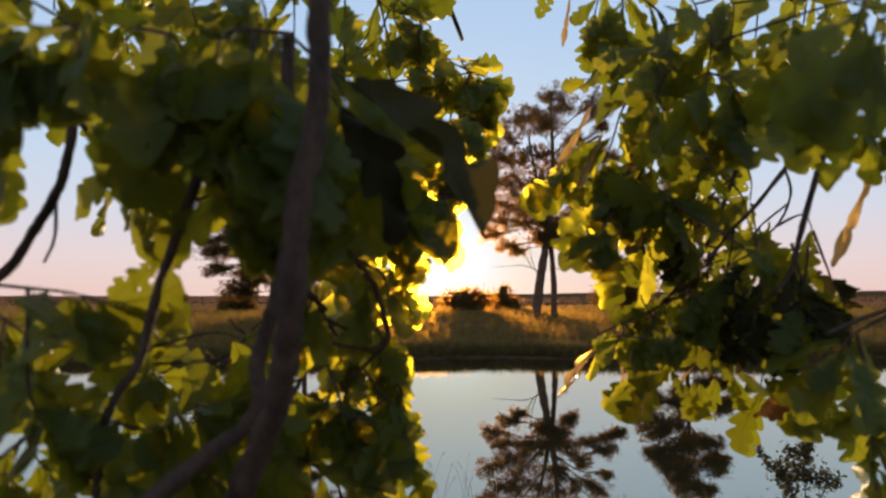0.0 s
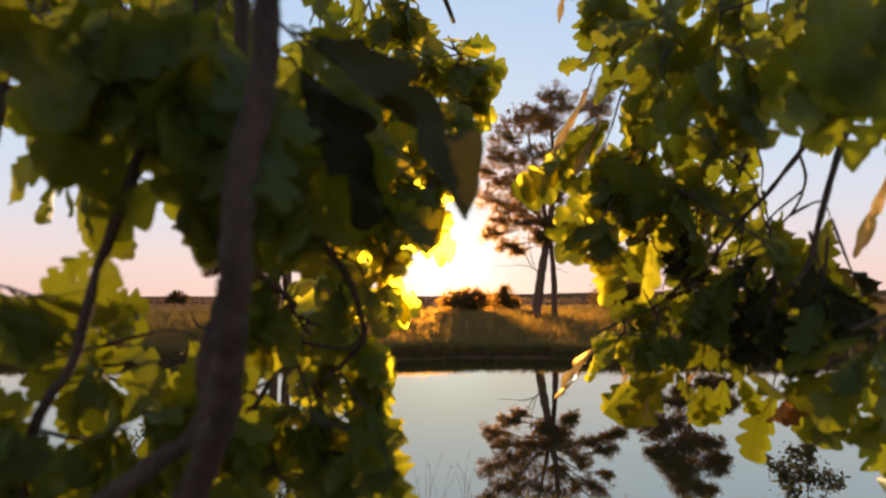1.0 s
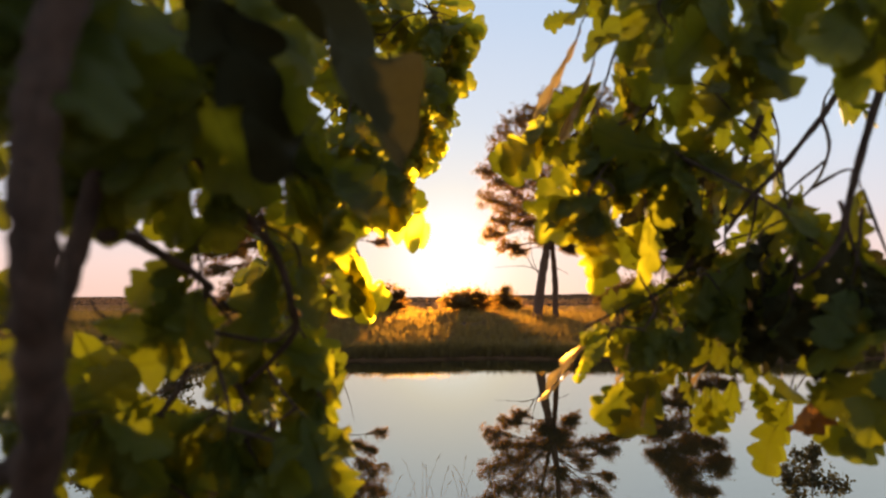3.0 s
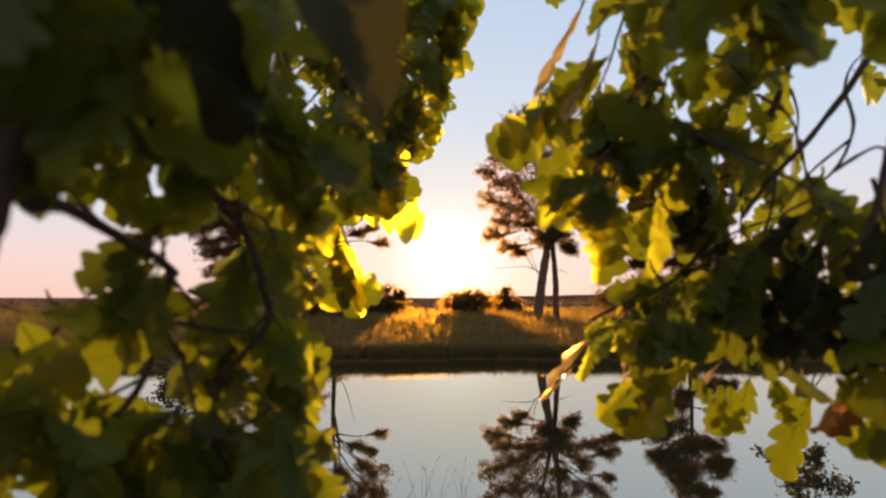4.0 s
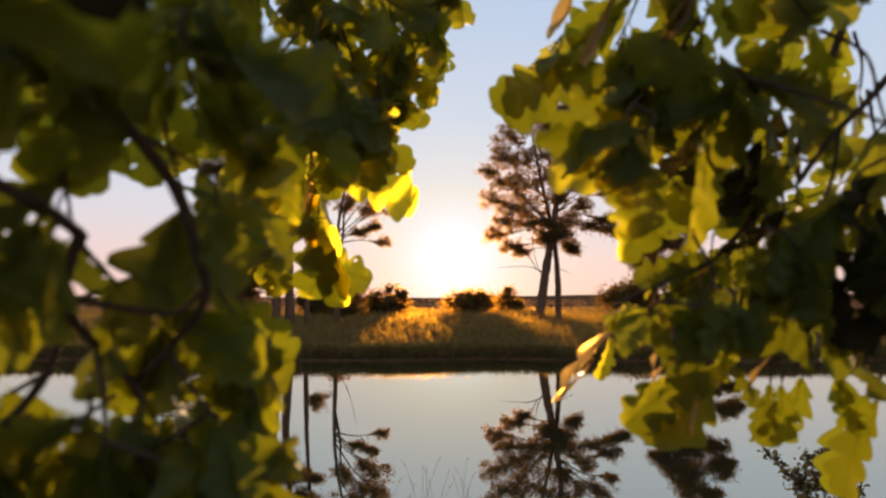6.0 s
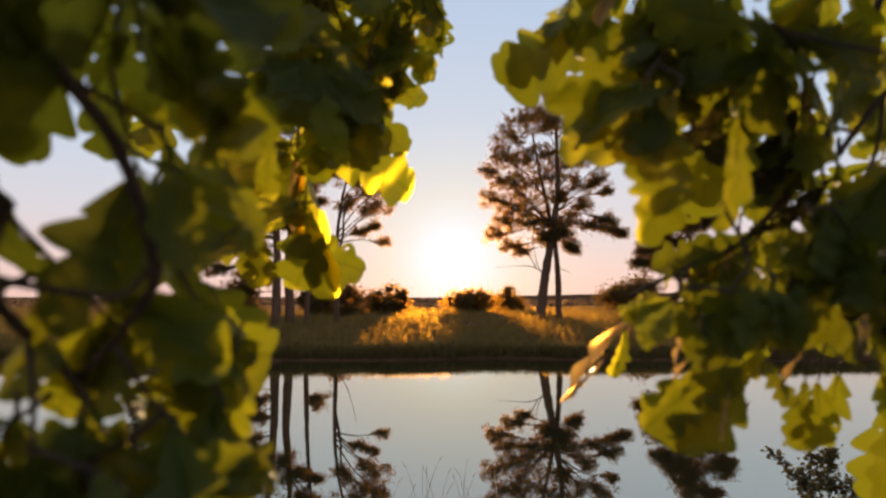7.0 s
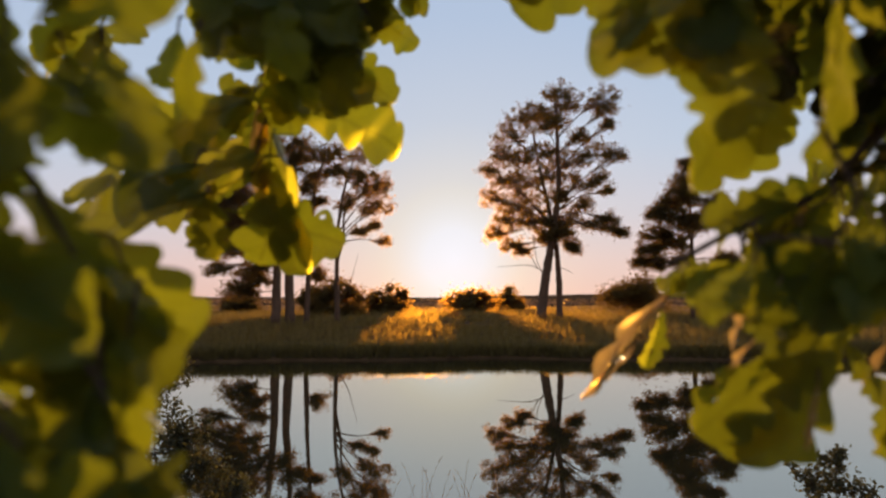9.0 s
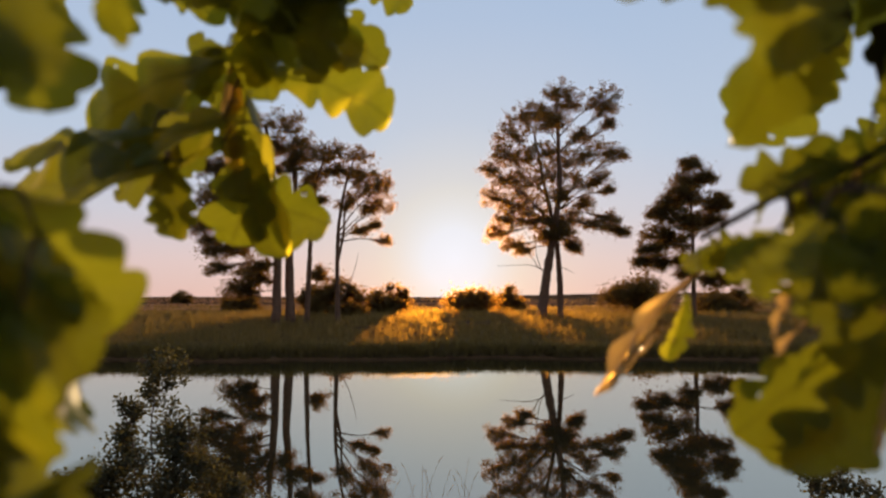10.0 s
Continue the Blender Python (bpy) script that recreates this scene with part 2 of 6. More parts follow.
            w = r * (1 + knots * noise.noise(Vector((q.x, q.y, q.z)) * (0.6 / max(r, 1e-4)) + Vector((seed, a * 0.5, 0))))
            ring.append(bm.verts.new(q + side * (w * math.cos(a)) + up * (w * math.sin(a))))
        rings.append(ring)
    for a, b in zip(rings, rings[1:]):
        for k in range(sides):
            bm.faces.new((a[k], a[(k + 1) % sides], b[(k + 1) % sides], b[k]))
    bm.faces.new(rings[0][::-1])
    bm.faces.new(rings[-1])


def stem(name, parent, points, r0, r1, mat, sides=8, knots=0.25, label="", steps=6):
    """A stem as a part; points are in the world."""
    bm = bmesh.new()
    base = Vector(parent.location)
    if parent.parent:
        base = base + Vector(parent.parent.location)
    tube(bm, [q - base for q in smooth_line(points, steps)], r0, r1, sides, knots, r0 * 91)
    return part(name, bm, mat, parent, label)


# ---- ground and water ----
def far_shore(x):
    return 33.6 + 0.5 * math.sin(x * 0.25 + 1.0) + 0.35 * math.sin(x * 0.65) + 0.9 * math.sin(x * 0.045 + 0.5) - 0.5


def near_shore(x):
    return 9.2 + 0.35 * math.sin(x * 0.7) + 0.15 * math.sin(x * 1.9)


def land(x, y):
    """The height of the ground."""
    bumps = 0.07 * noise.noise(Vector((x * 0.7, y * 0.7, 0))) + 0.14 * noise.noise(Vector((x * 0.15, y * 0.15, 3)))
    a, b = y - far_shore(x), near_shore(x) - y
    d = max(a, b)
    if d < 0:
        return max(-0.8, d * 0.8)
    if a > 0:
        h = 0.38 * min(1, a / 0.6) ** 0.6 + 0.75 * min(1, a / 22) + bumps * min(1, a)
        if a > 80:
            g = min(1, (a - 80) / 900)
            h += g * (1.3 + 1.8 * noise.noise(Vector((x * 0.006, y * 0.003, 9))))
            h += max(0.0, min(1.0, (a - 350) / 600)) * max(0.0, 10.0 * math.tanh((x - 50) / 350) + 3.5 * noise.noise(Vector((x * 0.005, 0, 5))))
        return h
    return 0.4 * min(1, b / 0.5) + 1.05 * min(1, b / 8.5) + bumps * min(1, b) * 0.6


def build_ground():
    ys = [-80, -40, -20, -10, -5, -2, 0, 1.5, 3, 5, 6.5, 7.6]
    ys += [8.2 + 0.18 * i for i in range(12)] + [10.8, 13, 17, 21, 26, 29.8]
    ys += [31.0 + 0.18 * i for i in range(30)]
    y = 36.5
    while y < 3800:
        ys.append(y)
        y += 0.45 + (y - 36.4) * 0.055
    xs = [0.0]
    step = 0.45
    while xs[-1] < 3800:
        xs.append(xs[-1] + step)
        if xs[-1] > 28:
            step *= 1.13
    xs = [-x for x in xs[:0:-1]] + xs
    verts = [(x, q, land(x, q)) for q in ys for x in xs]
    w = len(xs)
    faces = [(j * w + i, j * w + i + 1, (j + 1) * w + i + 1, (j + 1) * w + i) for j in range(len(ys) - 1) for i in range(w - 1)]
    ground = part_data("ground", verts, faces, SOIL, None, "brown heathland soil with low grassy banks around a pond", True)
    tagged(ground, category="ground", kind="structure")
    bm = bmesh.new()
    ring = [bm.verts.new(c) for c in ((-500, 7.0, 0), (500, 7.0, 0), (500, 37.0, 0), (-500, 37.0, 0))]
    bm.faces.new(ring)
    water = part("water", bm, WATER, None, "still pond water mirroring the evening sky")
    tagged(water, category="water", kind="structure")


build_ground()


def blades(name, spots, height, width, lean, mat, label, category, per=7, seed=1):
    """Tufts of narrow, bent blades on the ground, joined in one sheet of growth."""
    rnd = random.Random(seed)
    verts, faces = [], []
    for x, y, k in spots:
        z = land(x, y) - 0.02
        for _ in range(per):
            a, h = rnd.uniform(0, 6.283), height * k * rnd.uniform(0.5, 1.15)
            bx, by = x + rnd.gauss(0, 0.09), y + rnd.gauss(0, 0.09)
            dx, dy = math.cos(a), math.sin(a)
            out = lean * h * rnd.uniform(0.2, 1.0)
            w = width * rnd.uniform(0.7, 1.3)
            i = len(verts)
            verts += [(bx - dy * w, by + dx * w, z), (bx + dy * w, by - dx * w, z),
                      (bx + dx * out * 0.4 - dy * w * 0.7, by + dy * out * 0.4 + dx * w * 0.7, z + h * 0.62),
                      (bx + dx * out * 0.4 + dy * w * 0.7, by + dy * out * 0.4 - dx * w * 0.7, z + h * 0.62),
                      (bx + dx * out, by + dy * out, z + h)]
            faces += [(i, i + 1, i + 3, i + 2), (i + 2, i + 3, i + 4)]
    ob = part_data(name, verts, faces, mat, None, label)
    return tagged(ob, category=category, kind="stuff")


def grow_grass():
    rnd = random.Random(5)
    spots = []
    for _ in range(5200):
        x = rnd.uniform(-26, 26)
        spots.append((x, far_shore(x) + abs(rnd.gauss(0, 0.5)) + 0.05, rnd.uniform(0.6, 1.3)))
    near = []
    while len(near) < 4500:
        x, y = rnd.uniform(-7, 7), rnd.uniform(-4, 8.9)
        if y < near_shore(x) - 0.1:
            near.append((x, y, rnd.uniform(0.5, 1.1)))
    blades("near_grass", near, 0.22, 0.004, 0.9, SEDGE, "short grass on the near bank under the oaks", "grass", 6, 11)
    blades("bank_sedge", spots, 0.46, 0.014, 0.7, SEDGE, "dark sedge overhanging the far bank of the pond", "sedge", 8, 2)
    spots = []
    while len(spots) < 26000:
        d = rnd.uniform(0, 1) ** 1.6 * 90
        y = 33.6 + d
        x = rnd.uniform(-1, 1) * (25 + d * 0.75)
        if y > far_shore(x) + 1.3:
            patch = noise.noise(Vector((x * 0.18, y * 0.18, 1)))
            if patch > -0.6:
                spots.append((x, y, (0.8 + 0.8 * patch) * (1 + d * 0.005)))
    blades("heath_grass", spots, 0.42, 0.026, 0.8, GRASS, "dry golden moor grass covering the far bank", "grass", 5, 3)
    blades("flattened_grass", spots[::2], 0.34, 0.03, 3.2, GRASS, "flattened dead grass lying between the tufts", "grass", 4, 7)
    stalks = [(x + rnd.gauss(0, 0.3), y, rnd.uniform(0.7, 1.25)) for x, y, k in spots[::2] if far_shore(x) + 3 < y < 75]
    blades("grass_stalks", stalks, 0.85, 0.012, 0.45, GRASS, "thin tall dead grass stalks on the far bank", "grass", 4, 9)
    spots = []
    while len(spots) < 9000:
        d = rnd.uniform(0, 1) ** 2.0 * 420
        x, y = rnd.uniform(-1, 1) * (50 + d * 0.85), 85 + d
        patch = noise.noise(Vector((x * 0.05, y * 0.02, 4)))
        if patch > -0.2:
            spots.append((x, y, 0.8 + patch + d * 0.003))
    blades("heather", spots, 0.42, 0.16, 1.0, HEATHER, "low brown heather on the far moor", "heather", 6, 8)


grow_grass()


# ---- trees on the far bank ----
def tufts(rnd, centre, size, flat, count, blade, verts, faces):
    """A pad of needle tufts: sprays of short blades thrown about a flattened, ragged cloud full of gaps."""
    c = Vector(centre)
    made = 0
    while made < count:
        v = Vector((rnd.gauss(0, 0.42), rnd.gauss(0, 0.5), rnd.gauss(0, 0.42)))
        q = c + Vector((v.x * size, v.y * size, v.z * size * flat))
        made += 1
        if noise.noise(Vector((q.x * 1.5, q.y * 1.5, q.z * 3.0))) < -0.02:
            continue
        spray(rnd, q, blade, verts, faces)


def spray(rnd, q, blade, verts, faces, count=6):
    """A tuft of narrow needle blades round one point, most of them turned up."""
    for _ in range(count):
        d = Vector((rnd.gauss(0, 1), rnd.gauss(0, 1), rnd.gauss(0.35, 0.7))).normalized()
        s = d.orthogonal().normalized()
        s.rotate(Matrix.Rotation(rnd.uniform(0, 6.283), 3, d))
        k = blade * rnd.uniform(0.6, 1.3)
        i = len(verts)
        verts += [q - s * k * 0.12, q + s * k * 0.12, q + d * k]
        faces.append((i, i + 1, i + 2))


def pine(at, trunk, r0, r1, pads, depth, label, seed, blade=0.16, thick=1.65, dead=(), forks=()):
    """A Scots pine. trunk: points from its foot, relative to it; pads: layers of twigs and needles (sideways, up, size) from the foot."""
    rnd = random.Random(seed)
    x, y = at
    foot = Vector((x, y, land(x, y) - 0.1))
    tree = thing("pine_tree", foot, label, "tree", "pines on the far bank")
    line = smooth_line(trunk, 8)
    bm = bmesh.new()
    tube(bm, line, r0, r1, 9, 0.25, seed)
    part("trunk", bm, PINE_BARK, tree, "bare reddish-brown trunk")
    verts, faces = [], []
    for px, pz, size in pads:
        py = rnd.uniform(-1, 1) * depth
        c = Vector((px, py, pz))
        low = min(pz + 0.25, 0.5 * line[-1].z)
        root = min(line, key=lambda q: abs(q.z - max(low, pz - 0.85 * abs(px - q.x) - 0.5)))
        mid = root.lerp(c, 0.5) + Vector((0, rnd.uniform(-0.2, 0.2), 0.10 * abs(px - root.x) + rnd.uniform(-0.2, 0.15)))
        bm = bmesh.new()
        far = (c - root).length
        limb = smooth_line([root, mid, c + Vector((0, 0, -size * 0.2))], 6)
        tube(bm, limb, min(r0 * 0.45, 0.016 + far * 0.012), 0.014, 5, 0.2, seed)
        out = 1.0 if px > root.x else -1.0
        for _ in range(int(thick * (8 + 15 * size))):
            start = limb[rnd.randrange(len(limb) // 2, len(limb))]
            a, u = rnd.uniform(0, 6.283), rnd.uniform(0, 1) ** 0.55
            reach = size * 1.3 * u
            dome = size * (0.42 * (1 - u * u) - 0.22 * u) + rnd.gauss(0, 0.36) * size
            end = c + Vector((math.cos(a) * reach + 0.12 * size * out, math.sin(a) * reach, dome))
            bow = start.lerp(end, 0.6) + Vector((0, 0, -0.12 * size + rnd.uniform(-0.06, 0.06)))
            twiglet = smooth_line([start, bow, end], 4)
            tube(bm, twiglet, 0.014, 0.006, 3, 0.0, seed)
            clump = rnd.uniform(0.10, 0.26)
            for _ in range(26):
                q = end + Vector((rnd.gauss(0, clump * 1.1), rnd.gauss(0, clump * 1.1), rnd.gauss(0, clump * 0.9)))
                spray(rnd, q, blade, verts, faces, 5)
            for q in twiglet[2:]:
                spray(rnd, q + Vector((rnd.gauss(0, 0.07), rnd.gauss(0, 0.07), rnd.gauss(0.03, 0.05))), blade, verts, faces, 6)
        part("limb", bm, PINE_BARK, tree)
    for pts in dead:
        bm = bmesh.new()
        tube(bm, smooth_line(pts, 4), 0.045, 0.012, 5, 0.2, seed)
        part("dead_limb", bm, PINE_BARK, tree, "bare dead limb")
    for pts in forks:
        bm = bmesh.new()
        tube(bm, smooth_line(pts, 5), r0 * 0.62, r1 * 0.8, 7, 0.2, seed)
        part("limb", bm, PINE_BARK, tree)
    part_data("crown", verts, faces, NEEDLES, tree, "dark green needle clumps")
    return tree


def bush(at, wide, high, label, seed, mat=None, blade=0.24, count=15000):
    rnd = random.Random(seed)
    x, y = at
    foot = Vector((x, y, land(x, y) - 0.05))
    shrub = thing("heath_shrub", foot, label, "shrub", "shrubs on the heath")
    for _ in range(5):
        bm = bmesh.new()
        top = Vector((rnd.uniform(-0.4, 0.4) * wide, rnd.uniform(-0.3, 0.3) * wide, high * rnd.uniform(0.5, 0.85)))
        tube(bm, smooth_line([(0, 0, 0), top * 0.5 + Vector((0.05, 0, 0)), top], 4), 0.04, 0.012, 5, 0.2, seed)
        part("stem", bm, PINE_BARK, shrub)
    verts, faces = [], []
    for _ in range(26):
        a, u = rnd.uniform(0, 6.283), rnd.uniform(0, 1) ** 0.6
        c = Vector((math.cos(a) * wide * 0.42 * u, math.sin(a) * wide * 0.42 * u, high * rnd.uniform(0.05, 0.85) * (1 - 0.35 * u)))
        tufts(rnd, c, wide * rnd.uniform(0.14, 0.26), 0.8, count // 26, blade, verts, faces)
    part_data("foliage", verts, faces, mat or NEEDLES, shrub)
    return shrub


def small_leaf(verts, faces, rnd, q, size):
    """An oval leaf of four faces, folded along its rib."""
    d = Vector((rnd.gauss(0, 1), rnd.gauss(0, 1), rnd.gauss(0.1, 0.7))).normalized()
    s = d.orthogonal().normalized()
    s.rotate(Matrix.Rotation(rnd.uniform(0, 6.283), 3, d))
    up = d.cross(s) * 0.1
    k = size * rnd.uniform(0.7, 1.25)
    i = len(verts)
    verts += [q, q + d * k * 0.45 + (s + up) * k * 0.3, q + d * k, q + d * k * 0.45 - (s - up) * k * 0.3, q + d * k * 0.5]
    faces += [(i, i + 1, i + 4), (i + 1, i + 2, i + 4), (i + 2, i + 3, i + 4), (i + 3, i, i + 4)]


def near_shrub(at, lumps, leaders, label, seed, size=0.055, density=9000):
    """A small-leaved shrub. lumps: clouds of leaves (sideways, height, size) from its foot; leaders: its longer stems."""
    rnd = random.Random(seed)
    x, y = at
    foot = Vector((x, y, land(x, y) - 0.05))
    shrub = thing("bank_shrub", foot, label, "shrub", "shrubs on the near bank")
    spine = []
    for pts in leaders:
        line = smooth_line(pts, 6)
        spine += line
        bm = bmesh.new()
        tube(bm, line, 0.012, 0.004, 6, 0.3, seed)
        part("stem", bm, OAK_BARK, shrub)
    verts, faces = [], []
    for dx, dz, r in lumps:
        for k in range(5):
            c = Vector((dx, rnd.uniform(-0.5, 0.5) * (0.1 + r), dz)) + Vector((rnd.gauss(0, 0.62), rnd.gauss(0, 0.5), rnd.gauss(0, 0.55))) * r
            root = min(spine, key=lambda q: (q - c + Vector((0, 0, 0.12))).length)
            bm = bmesh.new()
            tip = c + Vector((rnd.uniform(-0.3, 0.3), 0, 0.55)) * r
            shoot = smooth_line([root, root.lerp(c, 0.5) + Vector((0, 0, -0.02)), c, tip], 4)
            tube(bm, shoot, 0.0045, 0.0015, 5, 0.2, seed)
            part("twig", bm, OAK_BARK, shrub)
            for _ in range(int(density * r ** 1.7 * 0.2)):
                q = shoot[rnd.randrange(len(shoot) // 2, len(shoot))]
                small_leaf(verts, faces, rnd, q + Vector((rnd.gauss(0, 0.30), rnd.gauss(0, 0.3), rnd.gauss(0, 0.26))) * r, size)
    part_data("foliage", verts, faces, SHRUB_LEAF, shrub, "small dull green leaves")
    return shrub


def reeds():
    """Thin bent stalks with small seed heads at the near edge of the water."""
    rnd = random.Random(12)
    for _ in range(26):
        x, y = rnd.uniform(-0.75, 0.75), rnd.uniform(8.5, 9.1)
        z = land(x, y) - 0.03
        reed = thing("reed", (x, y, z), "thin dry reed stalk at the water's edge", "reed", "reeds on the near bank")
        h, lean = rnd.uniform(0.45, 0.85), rnd.uniform(-0.18, 0.18)
        bm = bmesh.new()
        tube(bm, smooth_line([(0, 0, 0), (lean * 0.3, 0.02, h * 0.55), (lean, 0.05, h)], 4), 0.0035, 0.0014, 5, 0.1, h)
        part("stalk", bm, GRASS, reed)
        bm = bmesh.new()
        tube(bm, smooth_line([(lean, 0.05, h - 0.01), (lean * 1.15, 0.05, h + 0.03), (lean * 1.3, 0.05, h + 0.06)], 3), 0.004, 0.001, 5, 0.4, h)
        part("seed_head", bm, GRASS, reed)


reeds()


def fallen_branch(points, forks):
    """A bare fallen bough lying on the far bank, its tip in the water."""
    foot = Vector(points[0])
    log = thing("fallen_branch", foot, "bare grey fallen branch lying over the far bank", "branch")
    bm = bmesh.new()
    tube(bm, [Vector(q) - foot for q in smooth_line(points, 6)], 0.07, 0.02, 7, 0.3, 2)
    part("stem", bm, PINE_BARK, log)
    for p, q in forks:
        bm = bmesh.new()
        tube(bm, [Vector(k) - foot for k in smooth_line([p, (Vector(p) + Vector(q)) / 2 + Vector((0, 0, 0.06)), q], 4)], 0.03, 0.008, 5, 0.3, 3)
        part("fork", bm, PINE_BARK, log)


fallen_branch([(14.2, 35.2, 0.55), (15.4, 34.6, 0.5), (16.6, 33.9, 0.3), (17.9, 33.0, 0.02)],
              [((15.2, 34.7, 0.5), (15.9, 33.8, 0.75)), ((16.4, 34.0, 0.34), (17.4, 33.9, 0.5))])


pine((8.18, 58.4), [(0, 0, 0.1), (0.54, 0, 4.14), (1.17, 0, 7.62), (1.72, 0, 11.64), (1.67, 0, 15.69), (1.56, 0, 19.28)], 0.44, 0.11,
     [(1.57, 20.05, 1.09), (0.55, 19.02, 1.19), (2.82, 19.28, 1.09), (5.59, 19.79, 1.09), (6.34, 19.27, 0.76), (0.27, 16.97, 1.3), (6.06, 17.48, 0.54), (1.54, 17.48, 1.09), (3.78, 16.46, 0.87), (0.25, 14.93, 1.09), (2.75, 14.42, 1.41), (4.76, 14.93, 1.19), (6.25, 14.42, 0.87), (0.98, 13.15, 1.19), (3.22, 12.14, 1.19), (5.22, 12.39, 0.76), (6.45, 11.73, 0.43), (1.46, 10.88, 1.09), (4.19, 10.38, 0.87), (0.68, 8.62, 1.09), (2.68, 8.87, 1.09), (4.66, 8.37, 0.87), (6.64, 8.12, 0.65), (1.42, 7.37, 0.87), (2.89, 6.62, 0.65), (1.37, 7.52, 1.09), (2.16, 7.72, 0.87), (0.57, 7.42, 0.76), (2.79, 6.28, 0.43), (5.65, 8.62, 0.65), (7.37, 7.72, 0.43)],
     2.16, "tall Scots pine with a leaning bare trunk and flat-topped crown", 11, dead=[[(0.24, 0, 4.39), (-0.84, 0, 4.83), (-2.08, 0, 4.83), (-3.81, 0, 4.73)], [(0.14, 0, 4.24), (-0.34, 0, 5.63), (-0.52, 0, 7.62)], [(-0.25, 0, 4.64), (-1.08, 0, 6.13), (-1.92, 0, 6.87)], [(1.38, 0, 4.64), (2.12, 0, 4.54), (2.86, 0, 4.14)]])
pine((10.01, 59.3), [(0, 0, 0.1), (-0.05, 0, 4.15), (-0.32, 0, 7.18), (-0.89, 0, 10.23), (-1.56, 0, 13.31), (-2.19, 0, 16.93)], 0.29, 0.085,
     [(-2.94, 18.23, 1.21), (-4.23, 16.67, 1.1), (-5.01, 14.86, 0.99), (-3.23, 14.86, 1.21), (-6.04, 13.31, 0.77), (-4.52, 12.28, 1.1), (-2.74, 12.8, 1.43), (-5.79, 11, 0.88), (-4.03, 9.98, 1.21), (-2.25, 10.49, 1.54), (-4.79, 8.96, 0.88), (-3.02, 8.7, 0.99), (-5.56, 7.69, 0.77), (-4.3, 6.67, 0.77), (-3.3, 6.17, 0.55)],
     1.89, "slender Scots pine with crossing trunk and ragged crown", 12)
pine((21.70, 59.1), [(0, 0, 0.1), (0.09, 0, 7.14), (-0.13, 0, 13.75)], 0.229, 0.076,
     [(-0.23, 13.75, 0.77), (-0.58, 12.22, 0.99), (0.69, 12.47, 0.77), (-1.36, 10.94, 1.1), (0.14, 10.94, 1.1), (-2.14, 9.93, 1.1), (-3.17, 9.17, 0.77), (1.38, 10.18, 0.99), (3.14, 10.43, 0.66), (2.6, 9.16, 0.88), (-1.17, 8.66, 1.21), (0.83, 8.66, 0.99), (-2.95, 7.65, 1.1), (-1.47, 6.89, 1.21), (-3.99, 6.14, 0.88), (-2.51, 5.13, 0.99), (-0.51, 5.38, 0.55), (-0.79, 4.13, 0.77), (-4.76, 5.13, 0.55), (1.98, 5.13, 0.88), (3.23, 5.13, 0.77), (3.68, 3.63, 0.55), (1.69, 3.63, 0.88)],
     2.03, "young Scots pine with a dense pointed crown", 13, thick=3.0)
pine((-12.46, 48.7), [(0, 0, 0.1), (0.02, 0, 5.29), (-0.32, 0, 10.3), (-1.04, 0, 14.97)], 0.356, 0.126,
     [(-4.54, 11.57, 0.76), (-4.92, 10.1, 0.87), (-3.89, 10.73, 1.09), (-3.85, 9.04, 1.09), (-5.47, 7.37, 0.65), (-4.44, 7.79, 0.98), (-2.86, 11.57, 1.09), (-2.19, 9.88, 1.31), (-2.56, 7.79, 1.31), (-3.14, 5.7, 0.76), (-1.7, 6.12, 1.09), (-2.48, 4.04, 0.87), (-1.43, 3.42, 0.87), (-2.86, 2.8, 0.76), (-2.03, 2.6, 0.65), (-0.83, 4.46, 0.65), (-0.91, 8.2, 1.36), (-1.43, 13.27, 1.31), (-2.7, 13.69, 0.87), (-0.18, 13.69, 1.09), (-1.89, 15.18, 0.87), (-4.08, 9.88, 1.2), (-3.01, 8.83, 1.31), (-4.67, 8.62, 1.09), (-3.79, 6.87, 0.98), (-5.03, 6.33, 0.54), (-2.13, 6.95, 1.2), (-3.41, 11.57, 0.98), (-2.02, 11.57, 1.2), (-3.73, 4.25, 0.65), (-4.17, 5.49, 0.65)],
     1.89, "thick-trunked Scots pine with low sweeping limbs", 14)
pine((-11.58, 49.5), [(0, 0, 0.1), (-0.18, 0, 5.37), (0.17, 0, 9.61), (0.01, 0, 13.91)], 0.383, 0.128,
     [(0.23, 13.91, 0.78), (0.67, 12.62, 0.89), (0.05, 11.76, 0.89), (1.13, 10.47, 0.66), (0.53, 8.76, 0.78), (-0.09, 7.49, 0.66), (-0.43, 15, 1.11)],
     1.35, "thick bare-trunked Scots pine with a small crown", 15)
pine((-10.66, 50.8), [(0, 0, 0.1), (0.14, 0, 5.08), (0.27, 0, 7.69), (0.57, 0, 10.76), (1.2, 0, 12.96)], 0.215, 0.075,
     [(0.98, 12.96, 0.8), (0.34, 11.64, 0.68), (1.86, 12.08, 0.68), (-0.05, 9, 0.45), (0.59, 9.66, 0.45), (0.68, 3.79, 0.68)],
     1.08, "thin Scots pine with a sparse light crown", 16)
pine((-8.65, 52.9), [(0, 0, 0.1), (-0.1, 0, 4.85), (-0.01, 0, 8.02), (0.41, 0, 10.76), (1.07, 0, 13.05)], 0.20, 0.065,
